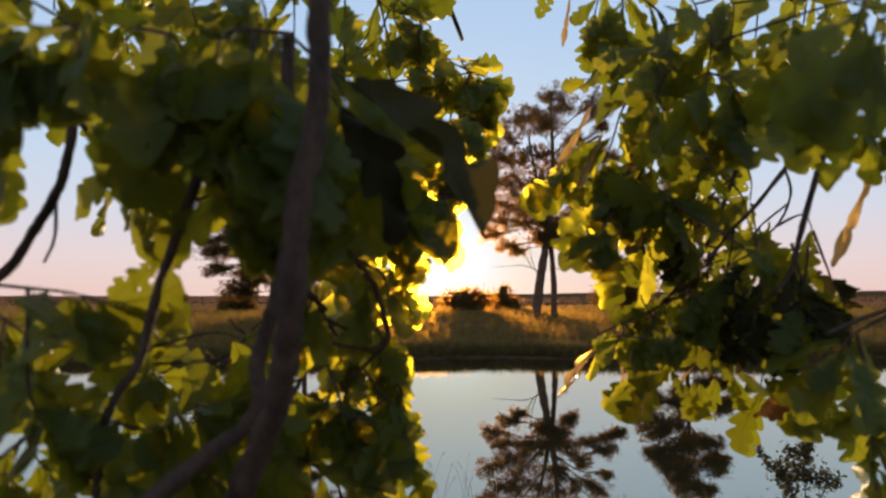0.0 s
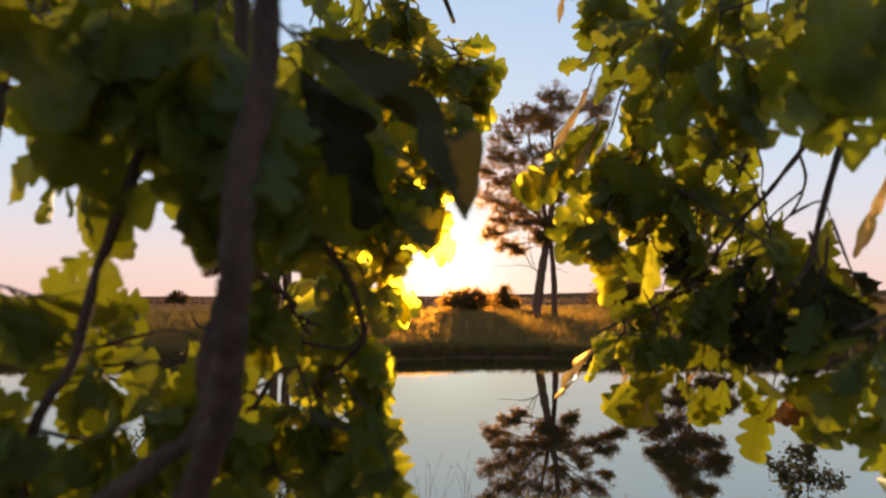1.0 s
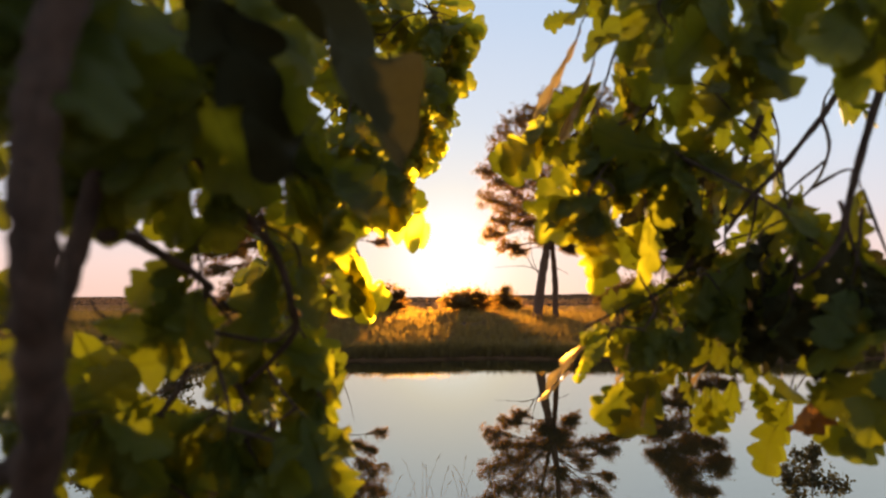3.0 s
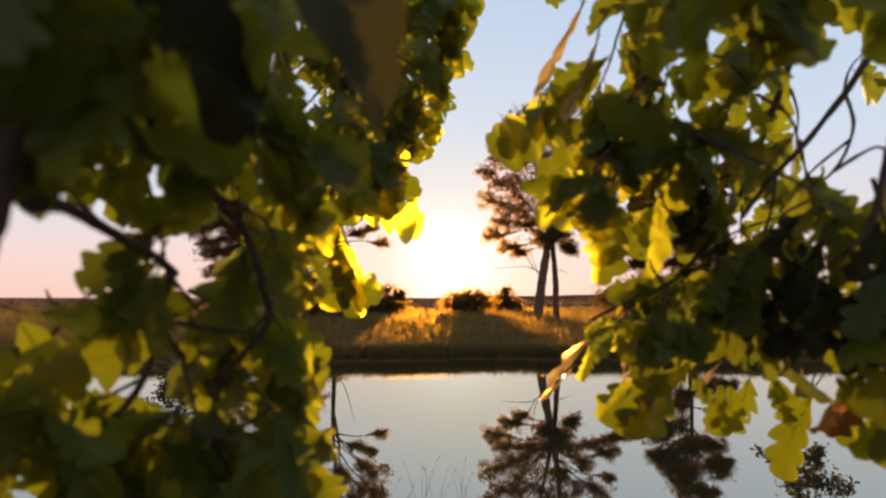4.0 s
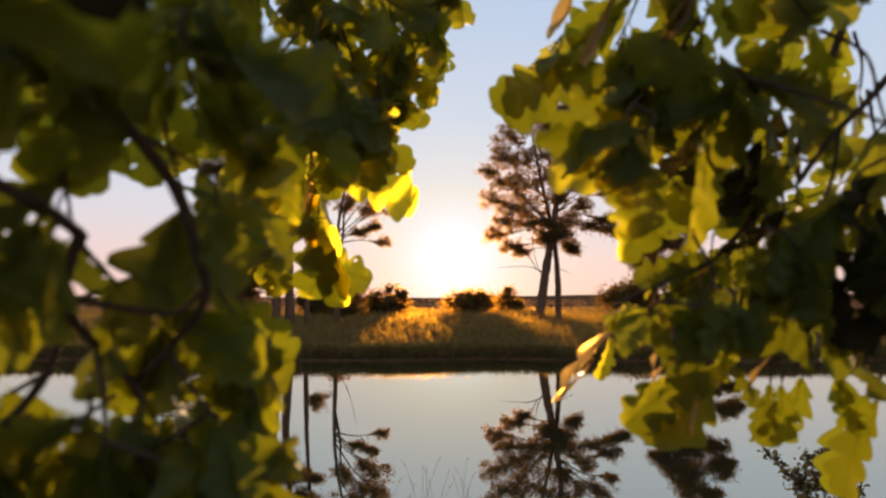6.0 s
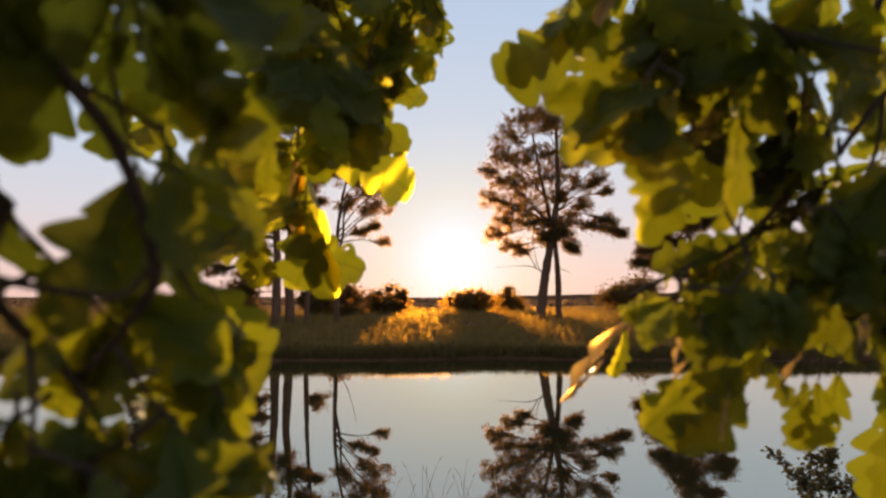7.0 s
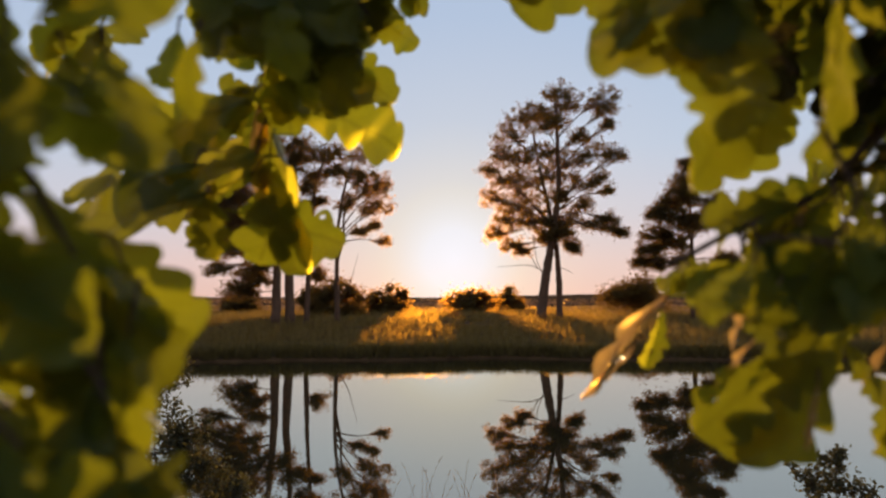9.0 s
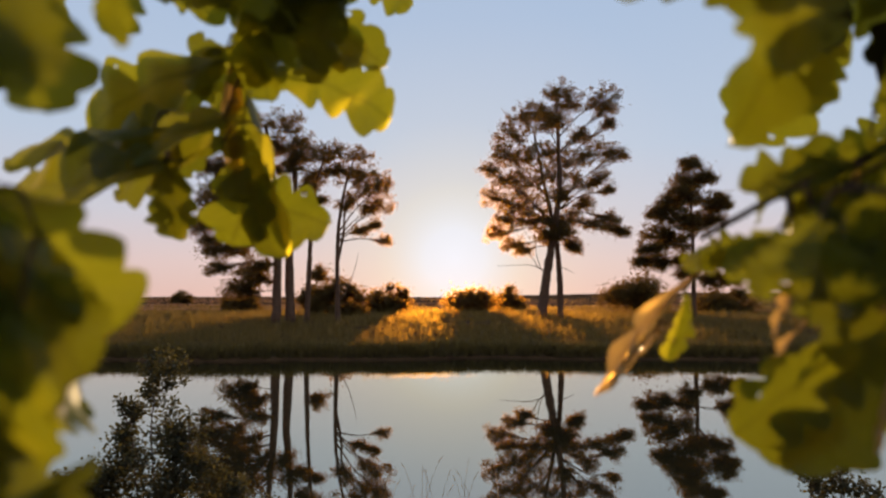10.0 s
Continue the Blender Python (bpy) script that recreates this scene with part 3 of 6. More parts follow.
     [(1.29, 13.52, 0.95), (-0.08, 13.75, 0.71), (0.86, 11.9, 1.06), (1.99, 11.67, 0.95), (2.9, 11.67, 0.83), (3.36, 10.75, 0.59), (1.78, 10.3, 0.83), (0.43, 9.61, 0.71), (2.24, 9.38, 0.59), (3.37, 9.38, 0.71), (2.71, 7.79, 0.59), (1.81, 7.33, 0.47), (3.62, 6.65, 0.35)],
     1.22, "thin Scots pine with a wide sparse crown and forked trunk", 17, thick=1.15, dead=[[(-0.05, 0, 1.6), (0.8, 0, 3.0), (1.25, 0, 4.3), (1.6, 0, 5.7)]], forks=[[(-0.1, 0, 4.8), (0.4, 0, 7.4), (0.42, 0, 8.6), (1.0, 0, 10.4)]])
bush((-6.52, 76.5), 5.43, 3.95, "rounded dark heath shrub on the far bank", 21)
bush((-10.60, 66.8), 5.69, 4.45, "wide dark shrub under thin pines", 22)
bush((-13.70, 69.5), 3.95, 3.74, "dark shrub beside pine trunks", 23)
bush((20.03, 72.3), 7.87, 5.29, "broad dark shrub beside a young pine", 24)
bush((3.11, 80.7), 6.87, 3.12, "low rounded shrub against the sunset", 25)
bush((9.28, 97.4), 4.61, 4.19, "small distant shrub under the tall pines", 26)
bush((-61.95, 153.0), 4.92, 3.62, "small lone shrub far out on the heath", 27)
bush((31.25, 75.1), 6.40, 3.55, "low scrub under the young pine", 28)
bush((-26.14, 83.5), 4.74, 2.33, "low scrub behind the thick pines", 29)
bush((63.81, 111.3), 6.32, 3.59, "small distant scrub on the heath", 30)
near_shrub((-3.17, 8.3),
           [(0.01, 1.85, 0.19), (0.11, 1.75, 0.1), (-0.08, 1.6, 0.14), (-0.43, 1.47, 0.09), (-0.29, 1.37, 0.14), (-0.29, 1.15, 0.13), (0.07, 1.06, 0.26), (0.32, 1.22, 0.16), (0.52, 1.31, 0.06), (0.33, 0.91, 0.24), (-0.12, 0.84, 0.3), (0.46, 0.72, 0.21), (0.15, 0.53, 0.39), (-0.36, 0.53, 0.3), (-0.81, 0.53, 0.2), (-1.06, 0.56, 0.13), (-1.35, 0.56, 0.09), (0.66, 0.47, 0.2), (0.91, 0.41, 0.16), (-0.61, 0.41, 0.29)],
           [[(0.01, 0, 0), (-0.01, 0, 0.53), (-0.07, 0, 1.09), (-0.06, 0, 1.47), (0.02, 0, 1.91)], [(0.01, 0, 0), (0.15, 0, 0.35), (0.33, 0, 0.91), (0.35, 0, 1.25)], [(-0.02, 0, 0), (-0.35, 0, 0.35), (-0.81, 0, 0.53), (-1.32, 0, 0.59)], [(0.01, 0, 0), (-0.2, 0, 0.47), (-0.28, 0, 1.09), (-0.45, 0, 1.5)], [(0.04, 0, 0), (0.54, 0, 0.29), (0.91, 0, 0.44)]], "leafy young birch shrub with a thin leading shoot", 41)
near_shrub((4.53, 8.3),
           [(-0.04, 0.86, 0.09), (-0.11, 0.68, 0.14), (0.01, 0.55, 0.16), (0.2, 0.43, 0.11), (-0.24, 0.43, 0.2), (-0.69, 0.86, 0.04), (-0.6, 0.79, 0.05), (-0.48, 0.65, 0.07), (-0.36, 0.55, 0.1)],
           [[(-0.05, 0, 0), (-0.06, 0, 0.37), (-0.05, 0, 0.92)], [(-0.05, 0, 0), (-0.3, 0, 0.43), (-0.72, 0, 0.88)], [(-0.03, 0, 0), (0.19, 0, 0.37), (0.26, 0, 0.56)]], "small dark shrub on the near bank", 42)


# ---- oaks in the foreground ----
def oak_leaf_mesh(seed, wide, lobes, curl, fold, wave, mat):
    """One oak leaf of length 1 along +y with rounded lobes, upper side +z, with its stalk below the origin."""
    rnd = random.Random(seed)
    bm = bmesh.new()
    uv = bm.loops.layers.uv.new("UVMap")
    stations, across = 52, (-1.0, -0.5, 0.0, 0.5, 1.0)
    shift = [rnd.uniform(-0.3, 0.3), rnd.uniform(-0.3, 0.3)]
    pace = [rnd.uniform(0.95, 1.25), rnd.uniform(0.95, 1.25)]
    deep = [rnd.uniform(0.42, 0.62), rnd.uniform(0.42, 0.62)]
    amp = [[rnd.uniform(0.78, 1.16) for _ in range(lobes + 4)] for _ in (0, 1)]
    bend, twist, sag = rnd.uniform(-0.1, 0.1), rnd.uniform(-0.7, 0.7), rnd.uniform(-0.25, 0.55)
    grid, flat = [], {}
    for i in range(stations + 1):
        s = i / stations
        env = (s + 0.02) ** 0.80 * max(0.0, 1.0 - s) ** 0.46 * 1.95 * wide * 0.5
        row = []
        for a in across:
            k = 0 if a < 0 else 1
            ph = s ** pace[k] * lobes + shift[k] + 0.5
            lobe = abs(math.sin(math.pi * ph)) ** 0.75
            cut = deep[k] * (0.35 + 0.75 * math.sin(math.pi * min(1.0, s * 1.02)))
            cell = max(0.0, ph)
            size_k = amp[k][int(cell)] if lobe > 0.5 else 0.5 * (amp[k][int(cell)] + amp[k][int(cell) + (1 if cell % 1 > 0.5 else 0)])
            size_k = 1.0 + (size_k - 1.0) * lobe
            w = env * ((1 - cut) + cut * lobe) * size_k
            w *= 1.0 + 0.022 * math.sin(s * 37 + 3 * seed + a)
            x = a * w
            y = s + abs(a) ** 1.5 * (0.13 * lobe) * (1 - 0.9 * s) * min(1.0, 3 * s) + wave * math.sin(s * 23 + seed + 2 * a) * abs(a) * 0.2
            z = fold * abs(a) * w - sag * a * a * w + wave * math.sin(s * 9 + a * 2.0 + seed) * abs(a) + wave * 0.8 * math.sin(s * 17 + a * 3 + seed * 2)
            t = twist * (s - 0.3)
            x, z = x * math.cos(t) - z * math.sin(t), x * math.sin(t) + z * math.cos(t)
            v = bm.verts.new((x + bend * math.sin(math.pi * s), y, z - curl * s * s))
            flat[v] = (s, a * w)
            row.append(v)
        grid.append(row)
    for p, q in zip(grid, grid[1:]):
        for k in range(4):
            f = bm.faces.new((p[k], p[k + 1], q[k + 1], q[k]))
            for loop in f.loops:
                loop[uv].uv = flat[loop.vert]
    rim = []
    for y, r in ((-0.13, 0.009), (0.0, 0.010), (0.45, 0.006)):
        z = -curl * y * y - 0.004
        rim.append([bm.verts.new((r * math.cos(b) + bend * math.sin(math.pi * max(y, 0)), y, z + r * math.sin(b))) for b in (0.5, 2.6, 4.7)])
    for p, q in zip(rim, rim[1:]):
        for k in range(3):
            f = bm.faces.new((p[k], p[(k + 1) % 3], q[(k + 1) % 3], q[k]))
            for loop in f.loops:
                loop[uv].uv = (0.5, 0.0)
    me = bpy.data.meshes.new("leaf")
    bm.to_mesh(me)
    bm.free()
    me.materials.append(mat)
    me.shade_smooth()
    return me


LEAVES = [oak_leaf_mesh(k, 0.60 + 0.04 * (k % 5), 3 if k % 3 == 1 else 4, 0.05 + 0.09 * (k % 4), 0.05 + 0.12 * (k % 4), 0.014 + 0.012 * (k % 3), OAK_LEAF) for k in range(18)]
CURLED = [oak_leaf_mesh(40 + k, 0.46, 4, 0.22, 0.9 + 0.5 * k, 0.03, OAK_LEAF) for k in range(3)]
BROAD = [oak_leaf_mesh(60 + k, 0.74, 4 if k % 2 else 3, 0.10 + 0.05 * k, 0.12 + 0.08 * k, 0.034, OAK_LEAF) for k in range(5)]
DRIED = [oak_leaf_mesh(80 + k, 0.5, 4, 0.3, 0.8, 0.05, DRY_LEAF) for k in range(2)]
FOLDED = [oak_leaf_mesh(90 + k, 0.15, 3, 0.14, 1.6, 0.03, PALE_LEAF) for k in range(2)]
SHADED = [oak_leaf_mesh(100 + k, 0.56, 4, 0.30, 0.10 + 0.15 * k, 0.045, SHADED_LEAF) for k in range(3)]
SHADY = LEAVES[:5] + CURLED[:2] + SHADED * 2
BOUGHS = {}


def dice(point):
    """A seeded source of chance for each twig, by where it ends."""
    return random.Random(int(abs(point[0]) * 7000) * 31 + int(abs(point[1]) * 9000) * 17 + int(abs(point[2]) * 8000))


def put_leaf(branch, rnd, base, tip, face=(0, -1, 0.15), kinds=None, label=""):
    """A leaf from its base to its tip, its upper side turned towards face."""
    base, tip = Vector(base), Vector(tip)
    ahead = tip - base
    size = ahead.length
    ahead.normalize()
    up = Vector(face)
    up = (up - ahead * up.dot(ahead)).normalized()
    side = ahead.cross(up)
    turn = Matrix((side, ahead, up)).transposed().to_4x4()
    ob = new("leaf", rnd.choice(kinds or LEAVES))
    ob.parent = branch
    root = Vector(branch.parent.location)
    wide = rnd.uniform(0.88, 1.12)
    ob.matrix_basis = Matrix.Translation(base - root) @ turn @ Matrix.Diagonal((size * wide, size, size, 1))
    return tagged(ob, label)


def bough(tree, points, r0, r1, label="", name="bough"):
    """A thick limb of an oak; later twigs spring from the nearest place on it."""
    ob = stem(name, tree, points, r0, r1, OAK_BARK, 14, 0.34, label, 8)
    BOUGHS.setdefault(tree.name, []).extend((q, r0 + (r1 - r0) * i / (len(points) * 8)) for i, q in enumerate(smooth_line(points, 8)))
    return ob


def leaf_place(seed, k, count, start):
    """The chance of one leaf of a twig, and how far along the twig it sits."""
    own = random.Random(seed + k * 7919)
    return own, start + (1 - start) * min(1.0, (k + own.random()) / count) ** 0.7


def twig(tree, points, count, length, r0=0.0026, r1=0.0007, droop=0.35, spread=0.8, hang=True, face=0.7, kinds=None, start=0.25, bare=()):
    """A twig through a few points, with oak leaves set round it, thickest towards its end; bare: leaves that have dropped."""
    points = [Vector(q) for q in points]
    seed = dice(points[-1]).getrandbits(28)
    if hang:
        near = min(BOUGHS[tree.name], key=lambda q: (q[0] - points[0]).length)[0]
        if (near - points[0]).length > 0.03:
            points.insert(0, near)
            if (near - points[1]).length > 0.25:
                points.insert(1, near.lerp(points[1], 0.6) + Vector((0, 0, 0.03)))
        sharp = [k for k in range(1, len(points) - 1) if (points[k] - points[k - 1]).angle(points[k + 1] - points[k], 0.0) > 1.0]
        if sharp and len(points) > 3:
            points = [q for k, q in enumerate(points) if k != sharp[0]]
    line = smooth_line(points, 10)
    last = max([leaf_place(seed, k, count, start)[1] for k in range(count) if k not in bare] + [0.0])
    cut = max(2, min(len(line), int(last * (len(line) - 1)) + 2))
    branch = stem("branch", tree, line[:cut:3] + [line[cut - 1]], r0, r1, OAK_BARK, 6, 0.35, "", 3)
    BOUGHS[tree.name].extend((q, r0) for q in line[len(line) // 3::4])
    total = len(line) - 1
    for k in range(count):
        if k in bare:
            continue
        rnd, f = leaf_place(seed, k, count, start)
        i = min(total, int(f * total))
        q = line[i]
        along = (line[min(i + 2, total)] - line[max(i - 2, 0)]).normalized()
        out = Vector((rnd.gauss(0, 1), rnd.gauss(0, 0.7), rnd.gauss(0, 1)))
        out = (out - along * out.dot(along)).normalized()
        ahead = (along * (1.0 - spread * 0.6) + out * spread + Vector((0, 0, -droop))).normalized()
        size = length * rnd.uniform(0.72, 1.15)
        base = q + ahead * size * 0.13
        turned = Vector((rnd.gauss(0, 0.45), -face if rnd.random() < 0.8 else face, rnd.gauss(0.25, 0.4)))
        put_leaf(branch, rnd, base, base + ahead * size, turned, kinds)
    return branch


def lone(tree, root, base, tip, face=(0, -1, 0.15), kinds=None, label="", r=0.0016):
    """A single long-stalked leaf on a twiglet of its own."""
    branch = stem("branch", tree, [root, Vector(root).lerp(Vector(base), 0.55) + Vector((0, 0, 0.008)), base], r, 0.0009, OAK_BARK, 5, 0.2, "", 4)
    put_leaf(branch, dice(tip), base, tip, face, kinds, label)
    return branch


ACORN_NUT = rough_matter("acorn_nut", (0.07, 0.05, 0.015), (0.16, 0.11, 0.03), 80.0, 0.2, 0.001, 0.4)


def acorn(branch, at, size=0.011, tip=(0.1, -0.2, -1)):
    """A small acorn in its cup, as a part of a twig."""
    root, down = Vector(branch.parent.location), Vector(tip).normalized()
    turn = down.to_track_quat("Z", "Y").to_matrix().to_4x4()
    for name, mat, rings in (("acorn", ACORN_NUT, ((0.0, 0.1), (0.1, 0.8), (0.6, 1.0), (1.3, 0.95), (1.9, 0.7), (2.2, 0.3), (2.35, 0.05))), ("acorn_cup", OAK_BARK, ((-0.35, 0.15), (-0.3, 0.7), (0.0, 1.08), (0.45, 1.16), (0.75, 1.12)))):
        bm = bmesh.new()
        rows = [[bm.verts.new((r * size * math.cos(k * 0.7854), r * size * math.sin(k * 0.7854), z * size)) for k in range(8)] for z, r in rings]
        for p, q in zip(rows, rows[1:]):
            for k in range(8):
                bm.faces.new((p[k], p[(k + 1) % 8], q[(k + 1) % 8], q[k]))
        ob = part(name, bm, mat, branch)
        ob.matrix_basis = Matrix.Translation(Vector(at) - root) @ turn


def crown_above(tree, centre, reach, count, seed):
    """The rest of a crown, above and beyond: limbs and many small lobed leaves joined in one sheet of growth."""
    rnd = random.Random(seed)
    root, c = Vector(tree.location), Vector(centre)
    trunk = [q for q, r in BOUGHS[tree.name]]
    verts, faces = [], []
    for _ in range(9):
        v = Vector((rnd.gauss(0, 1), rnd.gauss(0, 1), rnd.gauss(0.2, 0.5))).normalized() * reach * rnd.uniform(0.5, 0.85)
        end = c + v
        start = min(trunk, key=lambda q: (q - end).length + abs(q.z - end.z + 0.4))
        stem("limb", tree, [start, start.lerp(end, 0.5) + Vector((0, 0, 0.08)), end], 0.014, 0.004, OAK_BARK, 6, 0.3)
        for _ in range(count // 9):
            q = end + Vector((rnd.gauss(0, 0.28), rnd.gauss(0, 0.28), rnd.gauss(0, 0.2)))
            d = Vector((rnd.gauss(0, 1), rnd.gauss(0, 1), rnd.gauss(-0.4, 0.6))).normalized()
            s = d.orthogonal().normalized()
            s.rotate(Matrix.Rotation(rnd.uniform(0, 6.283), 3, d))
            k = rnd.uniform(0.07, 0.11)
            i = len(verts)
            for f, w in ((0.0, 0.02), (0.22, 0.16), (0.36, 0.11), (0.55, 0.26), (0.68, 0.17), (0.85, 0.24), (1.0, 0.05)):
                verts += [q - root + d * k * f - s * k * w, q - root + d * k * f + s * k * w]
            faces += [(i + 2 * j, i + 2 * j + 1, i + 2 * j + 3, i + 2 * j + 2) for j in range(6)]
    tagged(part_data("crown", verts, faces, OAK_CROWN, tree, "dense green oak leaves"), kind="stuff")


OAK_CROWN = leafy("oak_crown", (0.040, 0.068, 0.012), (0.080, 0.120, 0.020), (0.40, 0.39, 0.012), 0.40, 0.5)


oak_near = thing("oak_tree", (-0.34, 0.75, land(-0.34, 0.75) - 0.05), "young oak with a slim grey-brown trunk and lobed green leaves", "tree", "oaks on the near bank")
bough(oak_near, [(-0.34, 0.75, 1.3), (-0.33, 0.745, 2.1), (-0.275, 0.735, 2.65), (-0.231, 0.72, 2.944), (-0.216, 0.71, 2.987), (-0.192, 0.69, 3.04), (-0.164, 0.655, 3.092), (-0.15, 0.625, 3.139), (-0.139, 0.6, 3.182), (-0.132, 0.585, 3.237), (-0.129, 0.585, 3.288), (-0.116, 0.585, 3.35), (-0.113, 0.585, 3.418), (-0.115, 0.585, 3.493), (-0.118, 0.585, 3.58), (-0.1, 0.62, 3.95), (-0.12, 0.66, 4.5)], 0.0155, 0.0092, "slim grey-brown trunk", "trunk")
bough(oak_near, [(-0.10, 0.6, 3.82), (-0.02, 0.95, 3.92), (-0.02, 1.3, 3.90), (0.05, 1.7, 3.88)], 0.010, 0.005)
bough(oak_near, [(-0.10, 0.6, 3.78), (-0.3, 0.65, 3.88), (-0.55, 0.72, 3.85), (-0.9, 0.85, 3.80)], 0.010, 0.005)
bough(oak_near, [(-0.275, 0.735, 2.65), (-0.45, 0.7, 2.80), (-0.65, 0.82, 2.90), (-0.9, 0.95, 2.92)], 0.010, 0.004)
bough(oak_near, [(-0.28, 0.735, 2.60), (-0.22, 0.8, 2.75), (-0.14, 1.0, 2.83), (-0.02, 1.15, 2.87)], 0.009, 0.004)
bough(oak_near, [(-0.46, 0.58, 2.86), (-0.36, 0.61, 2.94), (-0.269, 0.66, 3.014), (-0.235, 0.69, 3.043), (-0.213, 0.71, 3.059), (-0.195, 0.71, 3.088), (-0.199, 0.71, 3.124), (-0.191, 0.71, 3.16), (-0.176, 0.71, 3.215), (-0.172, 0.72, 3.277), (-0.175, 0.72, 3.372), (-0.174, 0.72, 3.495)], 0.0095, 0.007, "dark crooked side stem", "bough")
bough(oak_near, [(-0.172, 0.73, 3.215), (-0.176, 0.78, 3.22), (-0.181, 0.85, 3.21), (-0.181, 0.92, 3.198), (-0.171, 0.957, 3.18)], 0.0055, 0.004, "", "bough")
bough(oak_near, [(-0.175, 0.957, 3.182), (-0.186, 0.96, 3.144), (-0.179, 0.97, 3.113), (-0.156, 1, 3.073), (-0.14, 1.02, 3.021), (-0.14, 1.03, 2.953)], 0.0045, 0.003, "", "bough")
bough(oak_near, [(-0.183, 0.96, 3.136), (-0.139, 0.955, 3.128), (-0.101, 0.955, 3.125), (-0.083, 0.955, 3.14)], 0.0026, 0.002, "", "bough")
bough(oak_near, [(-0.192, 0.8, 3.388), (-0.183, 0.85, 3.352), (-0.18, 0.87, 3.342), (-0.166, 0.9, 3.305), (-0.14, 0.92, 3.271), (-0.101, 0.94, 3.219), (-0.083, 0.95, 3.164), (-0.082, 0.96, 3.134), (-0.111, 0.98, 3.102), (-0.145, 1, 3.073)], 0.006, 0.0028, "", "bough")
bough(oak_near, [(-0.269, 0.74, 3.443), (-0.278, 0.743, 3.351), (-0.292, 0.743, 3.299), (-0.31, 0.743, 3.247), (-0.327, 0.743, 3.184), (-0.341, 0.743, 3.127), (-0.368, 0.743, 3.083), (-0.379, 0.743, 3.046), (-0.383, 0.743, 2.966)], 0.0062, 0.005, "", "bough")
bough(oak_near, [(-0.426, 0.76, 3.511), (-0.439, 0.768, 3.411), (-0.447, 0.768, 3.35), (-0.462, 0.768, 3.309), (-0.481, 0.768, 3.276), (-0.511, 0.768, 3.229), (-0.556, 0.768, 3.203)], 0.0055, 0.006, "", "bough")
bough(oak_near, [(-0.456, 0.768, 3.316), (-0.456, 0.768, 3.269), (-0.467, 0.768, 3.239)], 0.0022, 0.0015, "", "bough")
bough(oak_near, [(-0.204, 1, 3.131), (-0.212, 0.98, 3.071), (-0.252, 0.95, 3.011)], 0.0028, 0.004, "", "bough")
oak_side = thing("oak_tree", (1.45, 1.35, land(1.45, 1.35) - 0.05), "oak with drooping leafy twigs hanging over the pond bank", "tree", "oaks on the near bank")
bough(oak_side, [(1.45, 1.35, 1.25), (1.47, 1.34, 2.30), (1.42, 1.36, 3.30), (1.45, 1.33, 4.40)], 0.085, 0.055, "stout furrowed trunk", "trunk")
bough(oak_side, [(1.43, 1.35, 3.65), (1.1, 1.28, 3.83), (0.75, 1.24, 3.88), (0.45, 1.28, 3.93), (0.25, 1.34, 3.95)], 0.02, 0.006)
bough(oak_side, [(1.43, 1.35, 3.50), (1.15, 1.05, 3.75), (0.85, 0.85, 3.80), (0.6, 0.8, 3.83)], 0.015, 0.006)
bough(oak_side, [(1.43, 1.35, 2.75), (1.2, 1.15, 2.95), (0.95, 1.05, 3.05), (0.8, 1.0, 3.10)], 0.012, 0.004)
bough(oak_side, [(0.631, 1, 3.573), (0.604, 1, 3.461), (0.579, 1, 3.395), (0.55, 1, 3.307), (0.53, 1, 3.238), (0.503, 1, 3.204)], 0.0065, 0.003, "", "bough")
bough(oak_side, [(0.71, 1.2, 3.526), (0.67, 1.2, 3.488), (0.632, 1.2, 3.435), (0.57, 1.2, 3.36), (0.532, 1.2, 3.323), (0.486, 1.2, 3.265)], 0.0052, 0.003, "", "bough")
bough(oak_side, [(0.632, 1.2, 3.435), (0.641, 1.2, 3.39), (0.62, 1.2, 3.338), (0.582, 1.2, 3.301)], 0.0026, 0.0018, "", "bough")
bough(oak_side, [(0.571, 1.22, 3.488), (0.527, 1.23, 3.368), (0.502, 1.23, 3.307), (0.462, 1.23, 3.246), (0.424, 1.23, 3.201), (0.386, 1.23, 3.171), (0.333, 1.23, 3.149), (0.299, 1.28, 3.125)], 0.0048, 0.0022, "", "bough")
bough(oak_side, [(0.661, 0.9, 3.196), (0.618, 0.92, 3.18), (0.572, 0.92, 3.164), (0.535, 0.92, 3.148)], 0.004, 0.0025, "", "bough")
oak_back = thing("oak_tree", (-1.6, 2.2, land(-1.6, 2.2) - 0.05), "oak whose sunlit leafy twigs hang beyond the slim trunk", "tree", "oaks on the near bank")
bough(oak_back, [(-1.6, 2.2, 1.2), (-1.62, 2.18, 2.4), (-1.58, 2.2, 3.6), (-1.55, 2.15, 4.6)], 0.075, 0.05, "stout furrowed trunk", "trunk")
bough(oak_back, [(-1.56, 2.18, 3.75), (-1.0, 1.85, 3.98), (-0.5, 1.6, 4.0), (-0.1, 1.5, 4.05), (0.18, 1.45, 4.02)], 0.02, 0.006)
twig(oak_side, [(0.348, 1.2, 3.822), (0.336, 1.2, 3.735), (0.314, 1.2, 3.68)], 9, 0.1, bare=(7,))
twig(oak_side, [(0.407, 1.1, 3.75), (0.385, 1.1, 3.67), (0.355, 1.1, 3.61)], 9, 0.1, bare=(2,))
twig(oak_side, [(0.424, 1, 3.719), (0.417, 1, 3.627), (0.409, 1, 3.528), (0.399, 1, 3.457)], 12, 0.1)
twig(oak_side, [(0.593, 1.2, 3.811), (0.59, 1.2, 3.713), (0.577, 1.2, 3.637), (0.574, 1.2, 3.561)], 12, 0.1, bare=(2, 3, 6, 9, 11))
